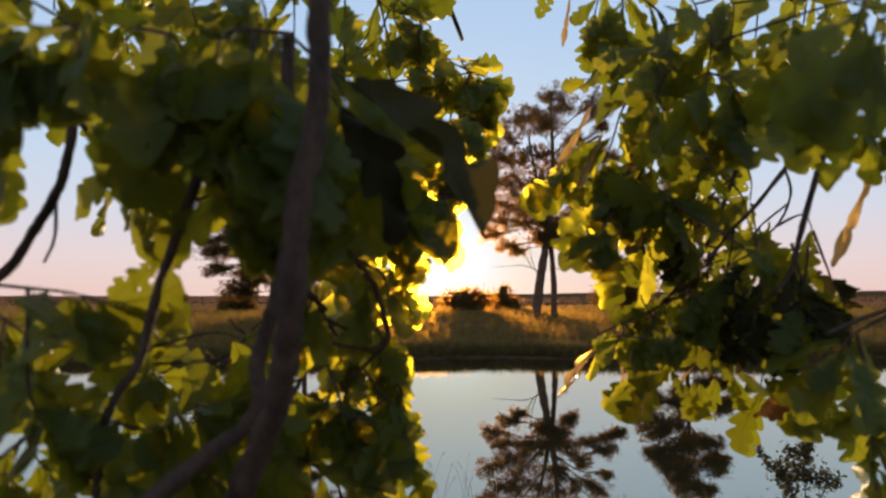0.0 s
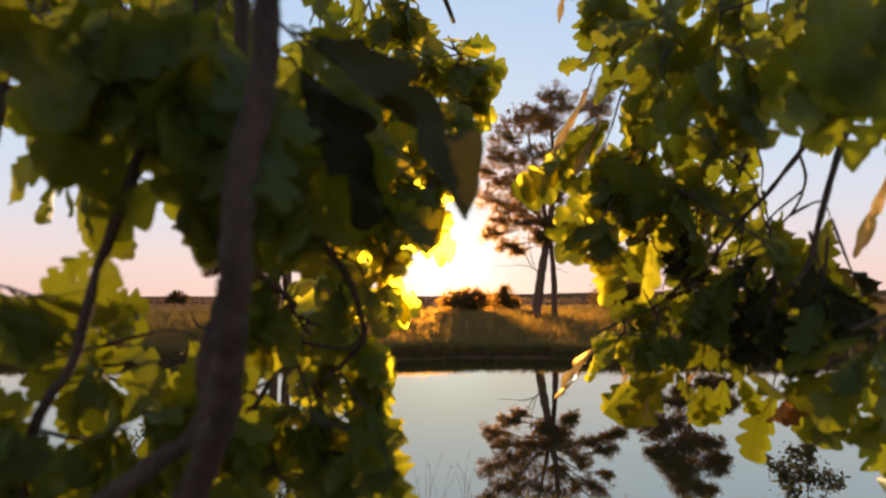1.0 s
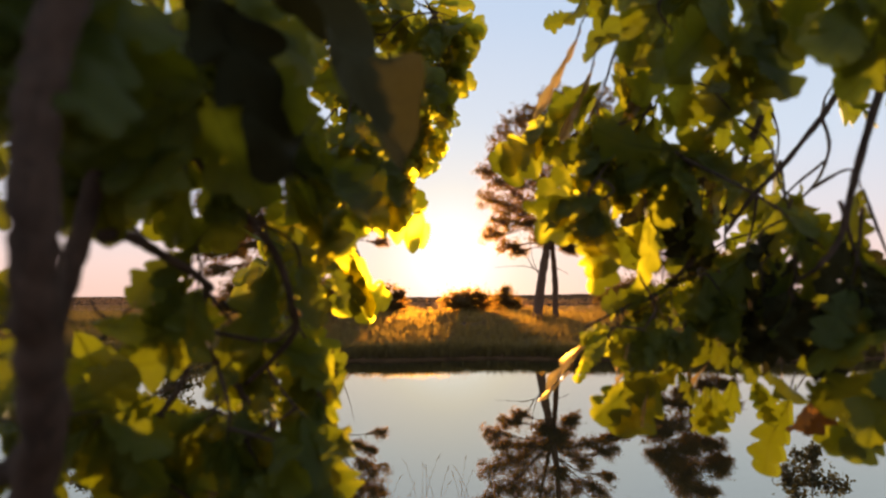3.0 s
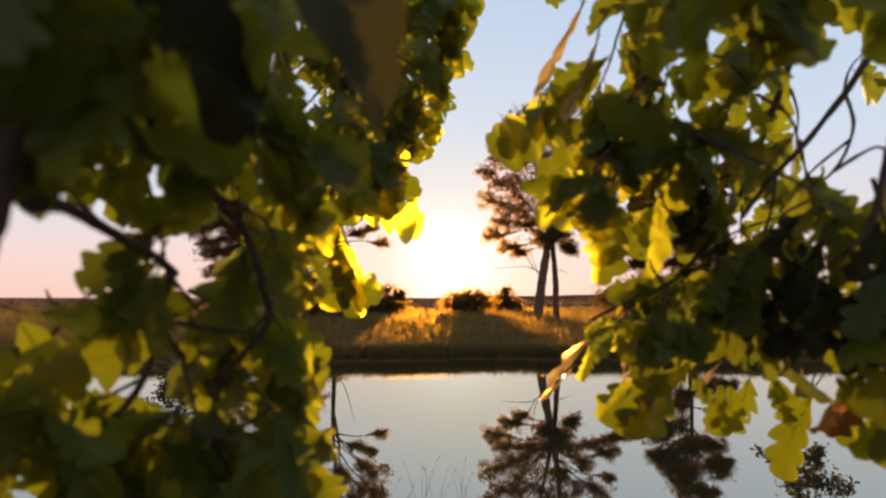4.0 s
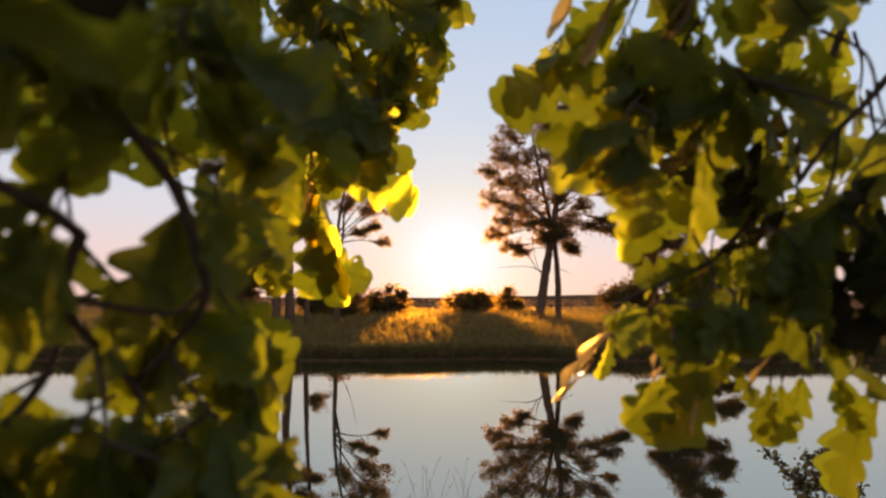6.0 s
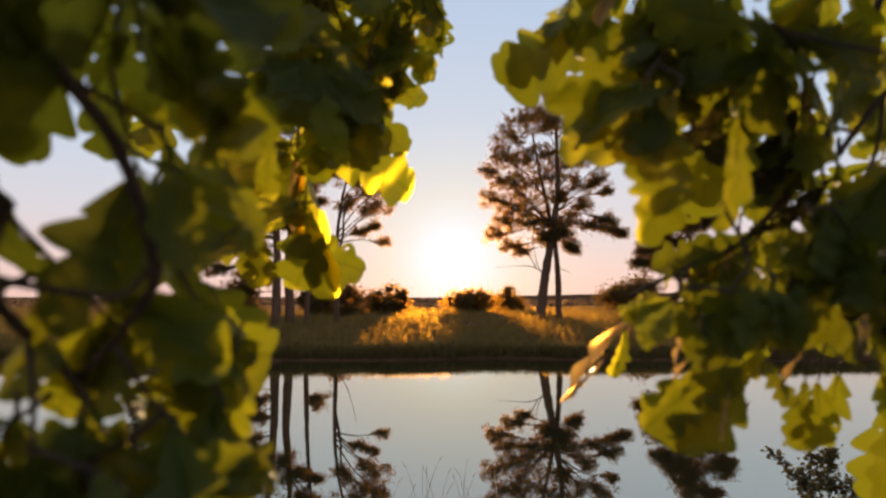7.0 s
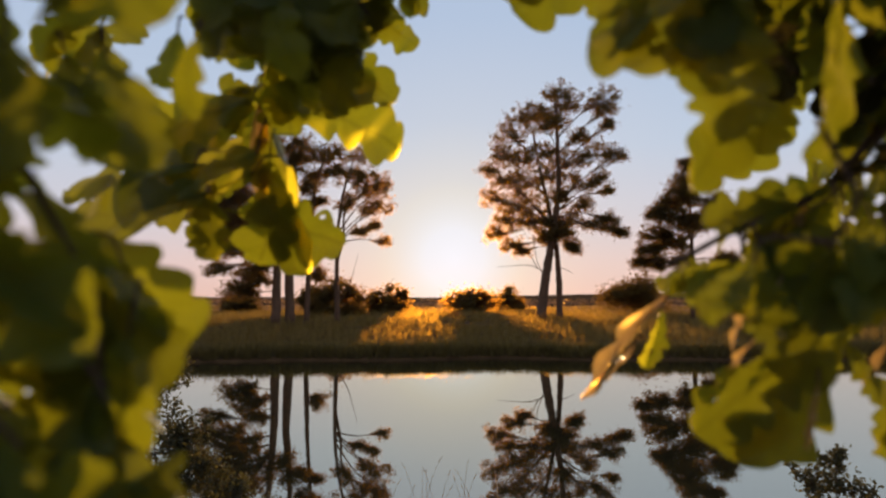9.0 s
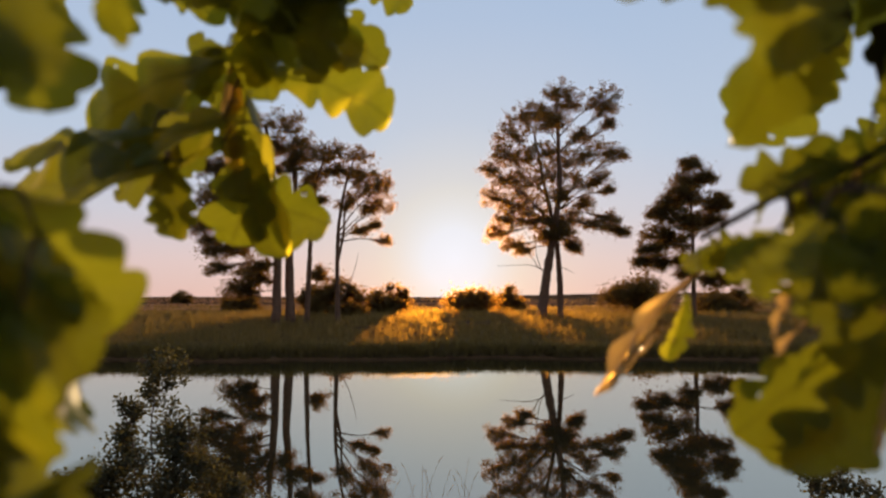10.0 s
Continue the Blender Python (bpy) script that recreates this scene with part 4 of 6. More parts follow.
twig(oak_side, [(0.717, 1.25, 3.814), (0.702, 1.25, 3.711), (0.688, 1.25, 3.621)], 6, 0.1, bare=(1, 2, 3, 4))
twig(oak_side, [(0.51, 0.8, 3.615), (0.515, 0.8, 3.571), (0.506, 0.8, 3.535)], 7, 0.1, bare=(4,))
lone(oak_side, (0.445, 0.64, 3.479), (0.43, 0.64, 3.456), (0.339, 0.64, 3.387), kinds=BROAD)
lone(oak_side, (0.438, 0.63, 3.475), (0.431, 0.63, 3.446), (0.375, 0.63, 3.353), kinds=BROAD)
lone(oak_side, (0.452, 0.65, 3.484), (0.431, 0.65, 3.451), (0.361, 0.65, 3.362))
lone(oak_side, (0.444, 0.64, 3.462), (0.434, 0.64, 3.433), (0.434, 0.64, 3.364))
twig(oak_side, [(0.44, 1.2, 3.647), (0.469, 1.2, 3.551), (0.509, 1.2, 3.476)], 12, 0.1, bare=(1, 2, 6, 11))
twig(oak_side, [(0.467, 1.2, 3.487), (0.476, 1.2, 3.423), (0.464, 1.2, 3.381)], 9, 0.1, bare=(2, 4, 6, 8))
twig(oak_side, [(0.381, 1.25, 3.655), (0.357, 1.25, 3.576), (0.323, 1.25, 3.487), (0.289, 1.25, 3.421)], 14, 0.1, bare=(0, 12))
twig(oak_side, [(0.372, 1.3, 3.626), (0.292, 1.3, 3.638), (0.235, 1.3, 3.626), (0.195, 1.3, 3.609)], 6, 0.07, hang=False, bare=(1, 2, 3, 4, 5))
twig(oak_side, [(0.313, 1.3, 3.522), (0.247, 1.31, 3.478), (0.212, 1.31, 3.421)], 6, 0.1, hang=False, bare=(0, 3, 4, 5))
lone(oak_side, (0.295, 1.31, 3.49), (0.278, 1.31, 3.452), (0.169, 1.31, 3.38), kinds=BROAD)
lone(oak_side, (0.337, 1.14, 3.244), (0.317, 1.14, 3.254), (0.208, 1.14, 3.283), kinds=BROAD, face=(0, -0.9, 0.5))
lone(oak_side, (0.334, 1.175, 3.286), (0.33, 1.175, 3.269), (0.292, 1.175, 3.174), face=(0.3, -0.9, 0.2))
lone(oak_side, (0.337, 1.1, 3.304), (0.341, 1.1, 3.284), (0.345, 1.1, 3.181), kinds=BROAD, face=(0.6, -0.8, 0))
lone(oak_side, (0.331, 1.2, 3.354), (0.319, 1.2, 3.366), (0.268, 1.2, 3.319))
twig(oak_side, [(0.395, 1.2, 3.54), (0.393, 1.2, 3.465), (0.34, 1.2, 3.423)], 7, 0.1, bare=(5,))
twig(oak_side, [(0.383, 1.2, 3.455), (0.35, 1.2, 3.402), (0.329, 1.2, 3.381)], 7, 0.085, bare=(1, 2, 3))
twig(oak_side, [(0.455, 1.15, 3.394), (0.424, 1.15, 3.353), (0.394, 1.15, 3.313)], 12, 0.085, bare=(5, 7, 8, 9, 11))
twig(oak_side, [(0.513, 1.22, 3.336), (0.468, 1.22, 3.257), (0.414, 1.22, 3.184), (0.351, 1.22, 3.142)], 13, 0.062, hang=False, bare=(7, 11))
twig(oak_side, [(0.535, 1.2, 3.329), (0.523, 1.2, 3.266), (0.49, 1.2, 3.184), (0.467, 1.2, 3.123)], 10, 0.06, hang=False, bare=(1, 2, 5, 6, 8, 9))
twig(oak_side, [(0.568, 1.2, 3.37), (0.576, 1.2, 3.308), (0.585, 1.2, 3.256)], 9, 0.1, bare=(2, 3, 4, 5, 6, 7, 8))
twig(oak_side, [(0.659, 1.25, 3.443), (0.672, 1.25, 3.487), (0.706, 1.25, 3.521)], 7, 0.1, hang=False, bare=(0, 2, 5, 6))
twig(oak_side, [(0.606, 1.1, 3.337), (0.624, 1.1, 3.308)], 3, 0.08, bare=(0, 1))
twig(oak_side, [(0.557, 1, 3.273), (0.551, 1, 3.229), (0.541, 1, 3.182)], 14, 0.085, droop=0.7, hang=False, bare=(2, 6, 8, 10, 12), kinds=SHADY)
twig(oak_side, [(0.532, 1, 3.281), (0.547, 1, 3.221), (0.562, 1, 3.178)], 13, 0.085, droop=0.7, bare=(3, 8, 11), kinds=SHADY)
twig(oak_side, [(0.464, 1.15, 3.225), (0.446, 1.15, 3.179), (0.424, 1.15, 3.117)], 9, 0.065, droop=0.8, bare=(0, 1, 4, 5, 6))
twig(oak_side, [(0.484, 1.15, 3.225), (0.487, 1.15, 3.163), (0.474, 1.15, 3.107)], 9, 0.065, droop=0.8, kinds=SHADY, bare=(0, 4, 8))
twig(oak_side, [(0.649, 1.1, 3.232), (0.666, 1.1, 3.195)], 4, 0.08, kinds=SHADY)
twig(oak_side, [(0.618, 0.92, 3.172), (0.563, 0.92, 3.141), (0.553, 0.92, 3.11)], 7, 0.1, hang=False)
twig(oak_side, [(0.611, 0.9, 3.119), (0.578, 0.9, 3.074), (0.579, 0.9, 3.021), (0.576, 0.9, 2.954)], 13, 0.1, bare=(4, 7))
twig(oak_side, [(0.53, 1.2, 3.163), (0.517, 1.2, 3.082), (0.511, 1.2, 3.042)], 7, 0.08, droop=0.7, bare=(1, 2, 5, 6))
twig(oak_side, [(0.445, 1.25, 3.151), (0.432, 1.25, 3.077), (0.421, 1.25, 3.046)], 9, 0.07, droop=0.7, hang=False, bare=(4, 5, 6, 7, 8))
twig(oak_side, [(0.365, 1.27, 3.129), (0.321, 1.27, 3.118)], 4, 0.045, hang=False, bare=(0, 3))
lone(oak_side, (0.391, 1.25, 3.083), (0.386, 1.25, 3.072), (0.351, 1.25, 2.959), kinds=BROAD, face=(0.5, -0.8, 0.2))
lone(oak_side, (0.373, 1.24, 3.074), (0.354, 1.24, 3.066), (0.325, 1.24, 3.029), kinds=FOLDED, face=(-0.5, -0.6, 0.6), label="narrow folded leaf with its sunlit edge painted pale orange")
lone(oak_side, (0.293, 1.35, 3.058), (0.285, 1.35, 3.05), (0.236, 1.35, 2.997), kinds=FOLDED, face=(0.4, -0.9, 0.3), label="narrow folded leaf showing its pale underside")
lone(oak_side, (0.496, 1.25, 3.077), (0.485, 1.25, 3.035), (0.472, 1.25, 2.962), kinds=BROAD)
lone(oak_side, (0.356, 1.36, 3.124), (0.338, 1.36, 3.112), (0.244, 1.36, 3.007), kinds=FOLDED, face=(-0.3, -0.9, 0.2), label="folded leaf showing its pale underside")
lone(oak_side, (0.338, 1.36, 3.112), (0.314, 1.36, 3.084), (0.302, 1.36, 3.026), kinds=CURLED)
lone(oak_side, (0.74, 1.41, 3.061), (0.684, 1.41, 3.002), (0.64, 1.41, 2.863))
lone(oak_side, (0.63, 1.2, 3.082), (0.624, 1.2, 3.062), (0.625, 1.2, 2.961))
lone(oak_side, (0.671, 1.2, 3.092), (0.665, 1.2, 3.067), (0.651, 1.2, 2.966), kinds=BROAD)
lone(oak_side, (0.648, 1.16, 3.086), (0.632, 1.16, 3.037), (0.576, 1.16, 2.984), kinds=DRIED, label="dry pale-brown curled leaf")
lone(oak_side, (0.558, 1.1, 3.049), (0.548, 1.1, 3.04), (0.518, 1.1, 3), kinds=DRIED, label="orange-brown dead leaf")
twig(oak_side, [(0.643, 1.1, 3.092), (0.645, 1.1, 3.036), (0.639, 1.1, 3)], 7, 0.1, bare=(5, 6))
lone(oak_side, (0.677, 1, 3.43), (0.662, 1, 3.395), (0.599, 1, 3.247), kinds=FOLDED, face=(-0.3, -0.9, 0.1), label="folded leaf showing its pale underside")
lone(oak_side, (0.224, 1.25, 3.848), (0.212, 1.25, 3.814), (0.189, 1.25, 3.751))
lone(oak_side, (0.251, 1.25, 3.814), (0.248, 1.25, 3.78), (0.236, 1.25, 3.689), kinds=FOLDED, face=(0, -1, 0))
twig(oak_side, [(0.356, 1.15, 3.259), (0.333, 1.15, 3.227), (0.326, 1.15, 3.198)], 7, 0.1, hang=True, bare=(0, 1, 2, 3, 4, 5, 6))
twig(oak_side, [(0.361, 1.1, 3.227), (0.33, 1.1, 3.205), (0.307, 1.1, 3.19)], 7, 0.1, hang=False, bare=(0, 1, 2, 3, 4, 5, 6))
twig(oak_side, [(0.335, 1.05, 3.147), (0.308, 1.05, 3.121), (0.278, 1.05, 3.101)], 9, 0.08, hang=False, droop=0.7, bare=(0, 1, 2, 3, 4, 5, 6, 7, 8))
twig(oak_back, [(-0.179, 1.4, 3.926), (-0.129, 1.4, 3.836), (-0.067, 1.4, 3.811)], 8, 0.1, bare=(7,))
twig(oak_back, [(-0.179, 1.4, 3.849), (-0.104, 1.4, 3.735), (-0.005, 1.4, 3.709)], 14, 0.1, bare=(0, 1, 3, 5, 7, 10, 11))
twig(oak_back, [(-0.108, 1.45, 3.793), (0.02, 1.45, 3.728), (0.11, 1.45, 3.689)], 13, 0.09, bare=(0, 8))
twig(oak_back, [(-0.056, 1.45, 3.715), (0.058, 1.45, 3.624), (0.103, 1.45, 3.572)], 13, 0.09, bare=(1, 2, 5, 6, 10, 11, 12))
twig(oak_back, [(0.02, 1.42, 3.571), (0.082, 1.42, 3.52), (0.125, 1.42, 3.476)], 6, 0.08, bare=(0, 1, 3, 4, 5))
twig(oak_back, [(-0.11, 1.5, 3.558), (-0.005, 1.5, 3.479), (0.047, 1.5, 3.439)], 10, 0.1, bare=(0, 1, 2, 4, 5, 6, 7, 8, 9))
twig(oak_back, [(-0.176, 1.4, 3.485), (-0.102, 1.4, 3.411), (-0.053, 1.4, 3.374)], 13, 0.09, bare=(0, 1, 2, 3, 4, 5, 6, 9, 11))
twig(oak_back, [(-0.16, 1, 3.368), (-0.116, 1, 3.307), (-0.09, 1, 3.264)], 10, 0.08, bare=(0, 1, 2, 5, 6, 7, 8))
twig(oak_back, [(-0.118, 1.4, 3.693), (-0.08, 1.4, 3.579), (-0.06, 1.4, 3.467), (-0.041, 1.4, 3.374)], 18, 0.1, bare=(0, 8, 12, 16, 17))
twig(oak_back, [(-0.012, 1.45, 3.719), (0.028, 1.45, 3.619), (0.066, 1.45, 3.58)], 11, 0.09, bare=(1, 3, 4, 5, 6, 8, 9))
twig(oak_back, [(-0.049, 1.45, 3.6), (0.009, 1.45, 3.482), (0.038, 1.45, 3.423)], 13, 0.09, bare=(2, 3, 6, 7, 8, 9, 10, 11, 12))
twig(oak_near, [(-0.095, 0.98, 3.3), (-0.088, 0.98, 3.229), (-0.081, 0.98, 3.176)], 12, 0.075, bare=(0, 1, 2, 3, 5, 7, 8, 9, 11))
twig(oak_near, [(-0.1, 0.95, 3.469), (-0.103, 0.95, 3.393), (-0.096, 0.95, 3.319), (-0.09, 0.95, 3.267)], 14, 0.1, bare=(1, 3, 6, 7, 9, 11, 12, 13))
twig(oak_near, [(-0.175, 1, 3.165), (-0.141, 1, 3.144), (-0.124, 1, 3.111)], 9, 0.08, hang=False, bare=(0, 1, 2, 5))
bough(oak_back, [(-0.103, 1.45, 3.461), (-0.111, 1.47, 3.397), (-0.111, 1.48, 3.364), (-0.112, 1.48, 3.314)], 0.003, 0.002, "", "bough")
lone(oak_back, (-0.111, 1.48, 3.345), (-0.104, 1.48, 3.358), (0.018, 1.48, 3.364))
lone(oak_back, (-0.111, 1.48, 3.333), (-0.085, 1.48, 3.32), (0.048, 1.48, 3.285), kinds=BROAD)
lone(oak_back, (-0.103, 1.45, 3.31), (-0.101, 1.45, 3.316), (-0.084, 1.45, 3.121), kinds=CURLED, face=(-0.5, -0.8, 0.1))
lone(oak_back, (-0.093, 1.42, 3.294), (-0.105, 1.42, 3.252), (-0.227, 1.42, 3.246), face=(0, -0.6, 0.8))
lone(oak_back, (-0.135, 1.36, 3.243), (-0.149, 1.36, 3.228), (-0.279, 1.36, 3.208), face=(0, -0.55, 0.8))
lone(oak_back, (-0.144, 1.42, 3.243), (-0.152, 1.42, 3.227), (-0.157, 1.42, 3.138))
lone(oak_back, (-0.103, 1.44, 3.336), (-0.117, 1.44, 3.318), (-0.264, 1.44, 3.257))
lone(oak_back, (-0.11, 1.46, 3.356), (-0.121, 1.46, 3.338), (-0.163, 1.46, 3.35))
lone(oak_back, (-0.084, 1.47, 3.434), (-0.054, 1.47, 3.409), (0.043, 1.47, 3.341))
lone(oak_back, (-0.14, 1.3, 3.355), (-0.144, 1.3, 3.341), (-0.161, 1.3, 3.29))
lone(oak_back, (-0.164, 1.5, 3.211), (-0.148, 1.5, 3.199), (-0.025, 1.5, 3.17))
lone(oak_near, (-0.077, 1.1, 3.078), (-0.082, 1.1, 3.064), (-0.091, 1.1, 2.996), kinds=BROAD)
lone(oak_near, (-0.144, 1.13, 3.144), (-0.133, 1.13, 3.136), (-0.068, 1.13, 3.065), kinds=BROAD)
lone(oak_near, (-0.116, 1.12, 3.137), (-0.097, 1.12, 3.117), (-0.069, 1.12, 3.06))
lone(oak_near, (-0.177, 0.95, 3.114), (-0.195, 0.95, 3.119), (-0.224, 0.95, 3.197), kinds=BROAD)
lone(oak_near, (-0.163, 0.85, 3.29), (-0.158, 0.85, 3.275), (-0.181, 0.85, 3.215), kinds=BROAD)
lone(oak_near, (-0.151, 0.9, 3.295), (-0.153, 0.9, 3.274), (-0.139, 0.9, 3.214), kinds=BROAD)
twig(oak_near, [(-0.166, 0.75, 3.354), (-0.157, 0.75, 3.311), (-0.145, 0.75, 3.279)], 10, 0.11, bare=(0, 1, 2, 3, 6, 7, 8, 9))
twig(oak_near, [(-0.252, 0.85, 3.273), (-0.235, 0.85, 3.264), (-0.226, 0.85, 3.251)], 4, 0.09, bare=(1, 2, 3))
twig(oak_near, [(-0.144, 1, 3.357), (-0.134, 1, 3.291), (-0.12, 1, 3.231), (-0.107, 1, 3.2)], 13, 0.1, bare=(0, 1, 2, 3, 4, 5, 6, 11, 12))
twig(oak_near, [(-0.132, 1.25, 3.487), (-0.118, 1.25, 3.41), (-0.104, 1.25, 3.36)], 10, 0.085, bare=(2, 5, 6, 9))
twig(oak_near, [(-0.198, 1.05, 3.169), (-0.155, 1.05, 3.161), (-0.099, 1.05, 3.161)], 9, 0.08, bare=(1, 3, 4, 5, 7, 8))
twig(oak_near, [(-0.164, 1, 3.081), (-0.14, 1, 3.051), (-0.151, 1, 3.028)], 10, 0.09, bare=(1, 8, 9))
twig(oak_near, [(-0.119, 1.03, 3.014), (-0.082, 1.03, 3.002), (-0.058, 1.03, 2.995)], 9, 0.075, bare=(0, 2, 3, 4, 5, 6, 8))
twig(oak_near, [(-0.155, 0.95, 3.086), (-0.147, 0.95, 3.052), (-0.149, 0.95, 3.019)], 10, 0.09, bare=(0, 1, 2, 3, 4, 5, 6))
twig(oak_near, [(-0.199, 0.65, 3.537), (-0.22, 0.65, 3.466), (-0.231, 0.65, 3.407), (-0.229, 0.65, 3.349)], 20, 0.1, bare=(7, 8, 9, 10, 13, 14, 15, 16))
twig(oak_near, [(-0.302, 0.7, 3.563), (-0.299, 0.7, 3.486), (-0.279, 0.7, 3.417), (-0.265, 0.7, 3.355)], 20, 0.1, bare=(2, 6, 7, 8, 9, 11, 13, 14, 15, 17, 19))
twig(oak_near, [(-0.323, 0.6, 3.511), (-0.336, 0.6, 3.456), (-0.34, 0.6, 3.418)], 16, 0.1, bare=(7, 12, 14, 15))
twig(oak_near, [(-0.387, 0.6, 3.511), (-0.389, 0.6, 3.445), (-0.392, 0.6, 3.402)], 14, 0.1, bare=(9, 12, 13))
twig(oak_near, [(-0.521, 0.7, 3.461), (-0.481, 0.7, 3.398), (-0.472, 0.7, 3.355)], 8, 0.1, bare=(0, 4, 7))
twig(oak_near, [(-0.192, 0.65, 3.466), (-0.196, 0.65, 3.384), (-0.189, 0.65, 3.321)], 18, 0.1, bare=(6, 8, 10, 11, 12, 13, 16, 17))
twig(oak_near, [(-0.167, 0.66, 3.53), (-0.177, 0.66, 3.446), (-0.17, 0.66, 3.369)], 14, 0.1, bare=(1, 9, 10))
twig(oak_near, [(-0.361, 0.75, 3.52), (-0.365, 0.75, 3.446), (-0.363, 0.75, 3.386)], 14, 0.1, bare=(1, 2, 4, 5, 6, 7, 9, 13))
twig(oak_near, [(-0.158, 0.8, 3.527), (-0.129, 0.8, 3.462), (-0.115, 0.8, 3.398)], 11, 0.1, bare=(8,))
twig(oak_near, [(-0.412, 0.9, 3.415), (-0.433, 0.9, 3.359), (-0.431, 0.9, 3.304)], 11, 0.09, bare=(3, 5, 7, 8, 10))
twig(oak_near, [(-0.396, 1, 3.439), (-0.385, 1, 3.351), (-0.358, 1, 3.299)], 10, 0.09, bare=(2, 3, 4, 5, 6, 7, 8, 9))
twig(oak_near, [(-0.318, 1, 3.439), (-0.299, 1, 3.368), (-0.306, 1, 3.316)], 10, 0.09, bare=(0, 1, 2, 3, 4, 5, 6, 7, 9))
twig(oak_near, [(-0.335, 0.8, 3.286), (-0.34, 0.8, 3.244)], 6, 0.08, hang=False, bare=(0, 1, 2, 3, 4))
twig(oak_near, [(-0.265, 1, 3.395), (-0.28, 1, 3.307), (-0.288, 1, 3.273)], 8, 0.09, bare=(0, 2, 3, 4, 5, 6, 7))
lone(oak_near, (-0.379, 0.8, 3.363), (-0.396, 0.8, 3.349), (-0.466, 0.8, 3.301))
twig(oak_near, [(-0.44, 0.768, 3.424), (-0.426, 0.768, 3.404), (-0.419, 0.768, 3.39)], 4, 0.07, hang=False, bare=(3,))
twig(oak_near, [(-0.214, 1.1, 3.414), (-0.204, 1.1, 3.318), (-0.193, 1.1, 3.251)], 10, 0.1, bare=(0, 2, 3, 5, 6, 7, 8, 9))
twig(oak_near, [(-0.544, 0.75, 3.216), (-0.473, 0.75, 3.209), (-0.421, 0.75, 3.203), (-0.369, 0.75, 3.187)], 14, 0.09, bare=(0, 3, 7, 9))
twig(oak_near, [(-0.537, 0.8, 3.176), (-0.495, 0.8, 3.148), (-0.467, 0.8, 3.142)], 8, 0.1, bare=(5, 7))
twig(oak_near, [(-0.491, 0.7, 3.125), (-0.437, 0.7, 3.108), (-0.417, 0.7, 3.061)], 11, 0.1)
twig(oak_near, [(-0.489, 0.9, 3.173), (-0.449, 0.9, 3.142), (-0.386, 0.9, 3.104)], 13, 0.09, bare=(0, 2, 3, 6))
twig(oak_near, [(-0.373, 0.9, 3.173), (-0.318, 0.9, 3.15), (-0.272, 0.9, 3.142)], 8, 0.09, bare=(0, 1, 2, 3, 4, 6))
twig(oak_near, [(-0.368, 0.95, 3.123), (-0.311, 0.95, 3.107), (-0.278, 0.95, 3.075)], 10, 0.09, bare=(0, 1, 5, 6))
twig(oak_near, [(-0.396, 0.8, 3.068), (-0.355, 0.8, 3.041), (-0.308, 0.8, 3.054)], 14, 0.09, bare=(1, 3, 13))
twig(oak_near, [(-0.327, 0.85, 3.059), (-0.277, 0.85, 3.059)], 10, 0.09, bare=(1, 5))
twig(oak_near, [(-0.421, 0.75, 3.051), (-0.382, 0.75, 3.026), (-0.356, 0.75, 2.989)], 13, 0.09, bare=(2, 3, 5, 7, 8, 10))
twig(oak_near, [(-0.326, 0.8, 3.001), (-0.272, 0.8, 2.981), (-0.238, 0.8, 2.96)], 13, 0.09, bare=(1,))
twig(oak_near, [(-0.189, 1, 3.001), (-0.122, 1, 2.976), (-0.054, 1, 2.976)], 16, 0.09, bare=(5, 11, 12, 13, 14))
twig(oak_near, [(-0.212, 0.95, 2.98), (-0.147, 0.95, 2.94), (-0.075, 0.95, 2.925)], 14, 0.09, bare=(0, 5, 13))
twig(oak_near, [(-0.474, 0.7, 3.02), (-0.444, 0.7, 3.014)], 6, 0.1, bare=(3,))
twig(oak_near, [(-0.192, 1, 3.187), (-0.157, 1, 3.136), (-0.123, 1, 3.102)], 11, 0.08, bare=(1, 2, 3, 4, 7, 10))
twig(oak_near, [(-0.13, 1.05, 3.186), (-0.102, 1.05, 3.141), (-0.075, 1.05, 3.097)], 11, 0.08, bare=(0, 1, 2, 3, 4, 7))
twig(oak_near, [(-0.165, 1.05, 3.097), (-0.146, 1.05, 3.053), (-0.128, 1.05, 3.026)], 8, 0.08, bare=(3,))
acorn(stem("branch", oak_side, [(0.339, 1.2, 3.337), (0.339, 1.2, 3.328), (0.34, 1.2, 3.316)], 0.0016, 0.0012, OAK_BARK, 5), (0.34, 1.2, 3.316), 0.0095)
twig(oak_side, [(0.429, 1.159, 3.235), (0.432, 1.159, 3.211), (0.432, 1.159, 3.187)], 6, 0.065, droop=0.7, r0=0.0022, r1=0.001, bare=(4,))
twig(oak_side, [(0.409, 1.132, 3.23), (0.419, 1.132, 3.201), (0.44, 1.132, 3.171)], 6, 0.065, droop=0.7, r0=0.0022, r1=0.001, bare=(1, 5))
twig(oak_side, [(0.474, 1.146, 3.227), (0.454, 1.146, 3.196), (0.448, 1.146, 3.165)], 6, 0.065, droop=0.7, r0=0.0022, r1=0.001, kinds=SHADY, bare=(0, 1, 2, 4, 5))
twig(oak_side, [(0.441, 1.124, 3.208), (0.445, 1.124, 3.191), (0.428, 1.124, 3.174)], 6, 0.065, droop=0.7, r0=0.0022, r1=0.001, bare=(1, 3, 4, 5))
twig(oak_side, [(0.278, 1.106, 3.34), (0.271, 1.106, 3.314), (0.267, 1.106, 3.287)], 7, 0.09, droop=0.4, r0=0.0022, r1=0.001, bare=(2, 3, 4, 6))
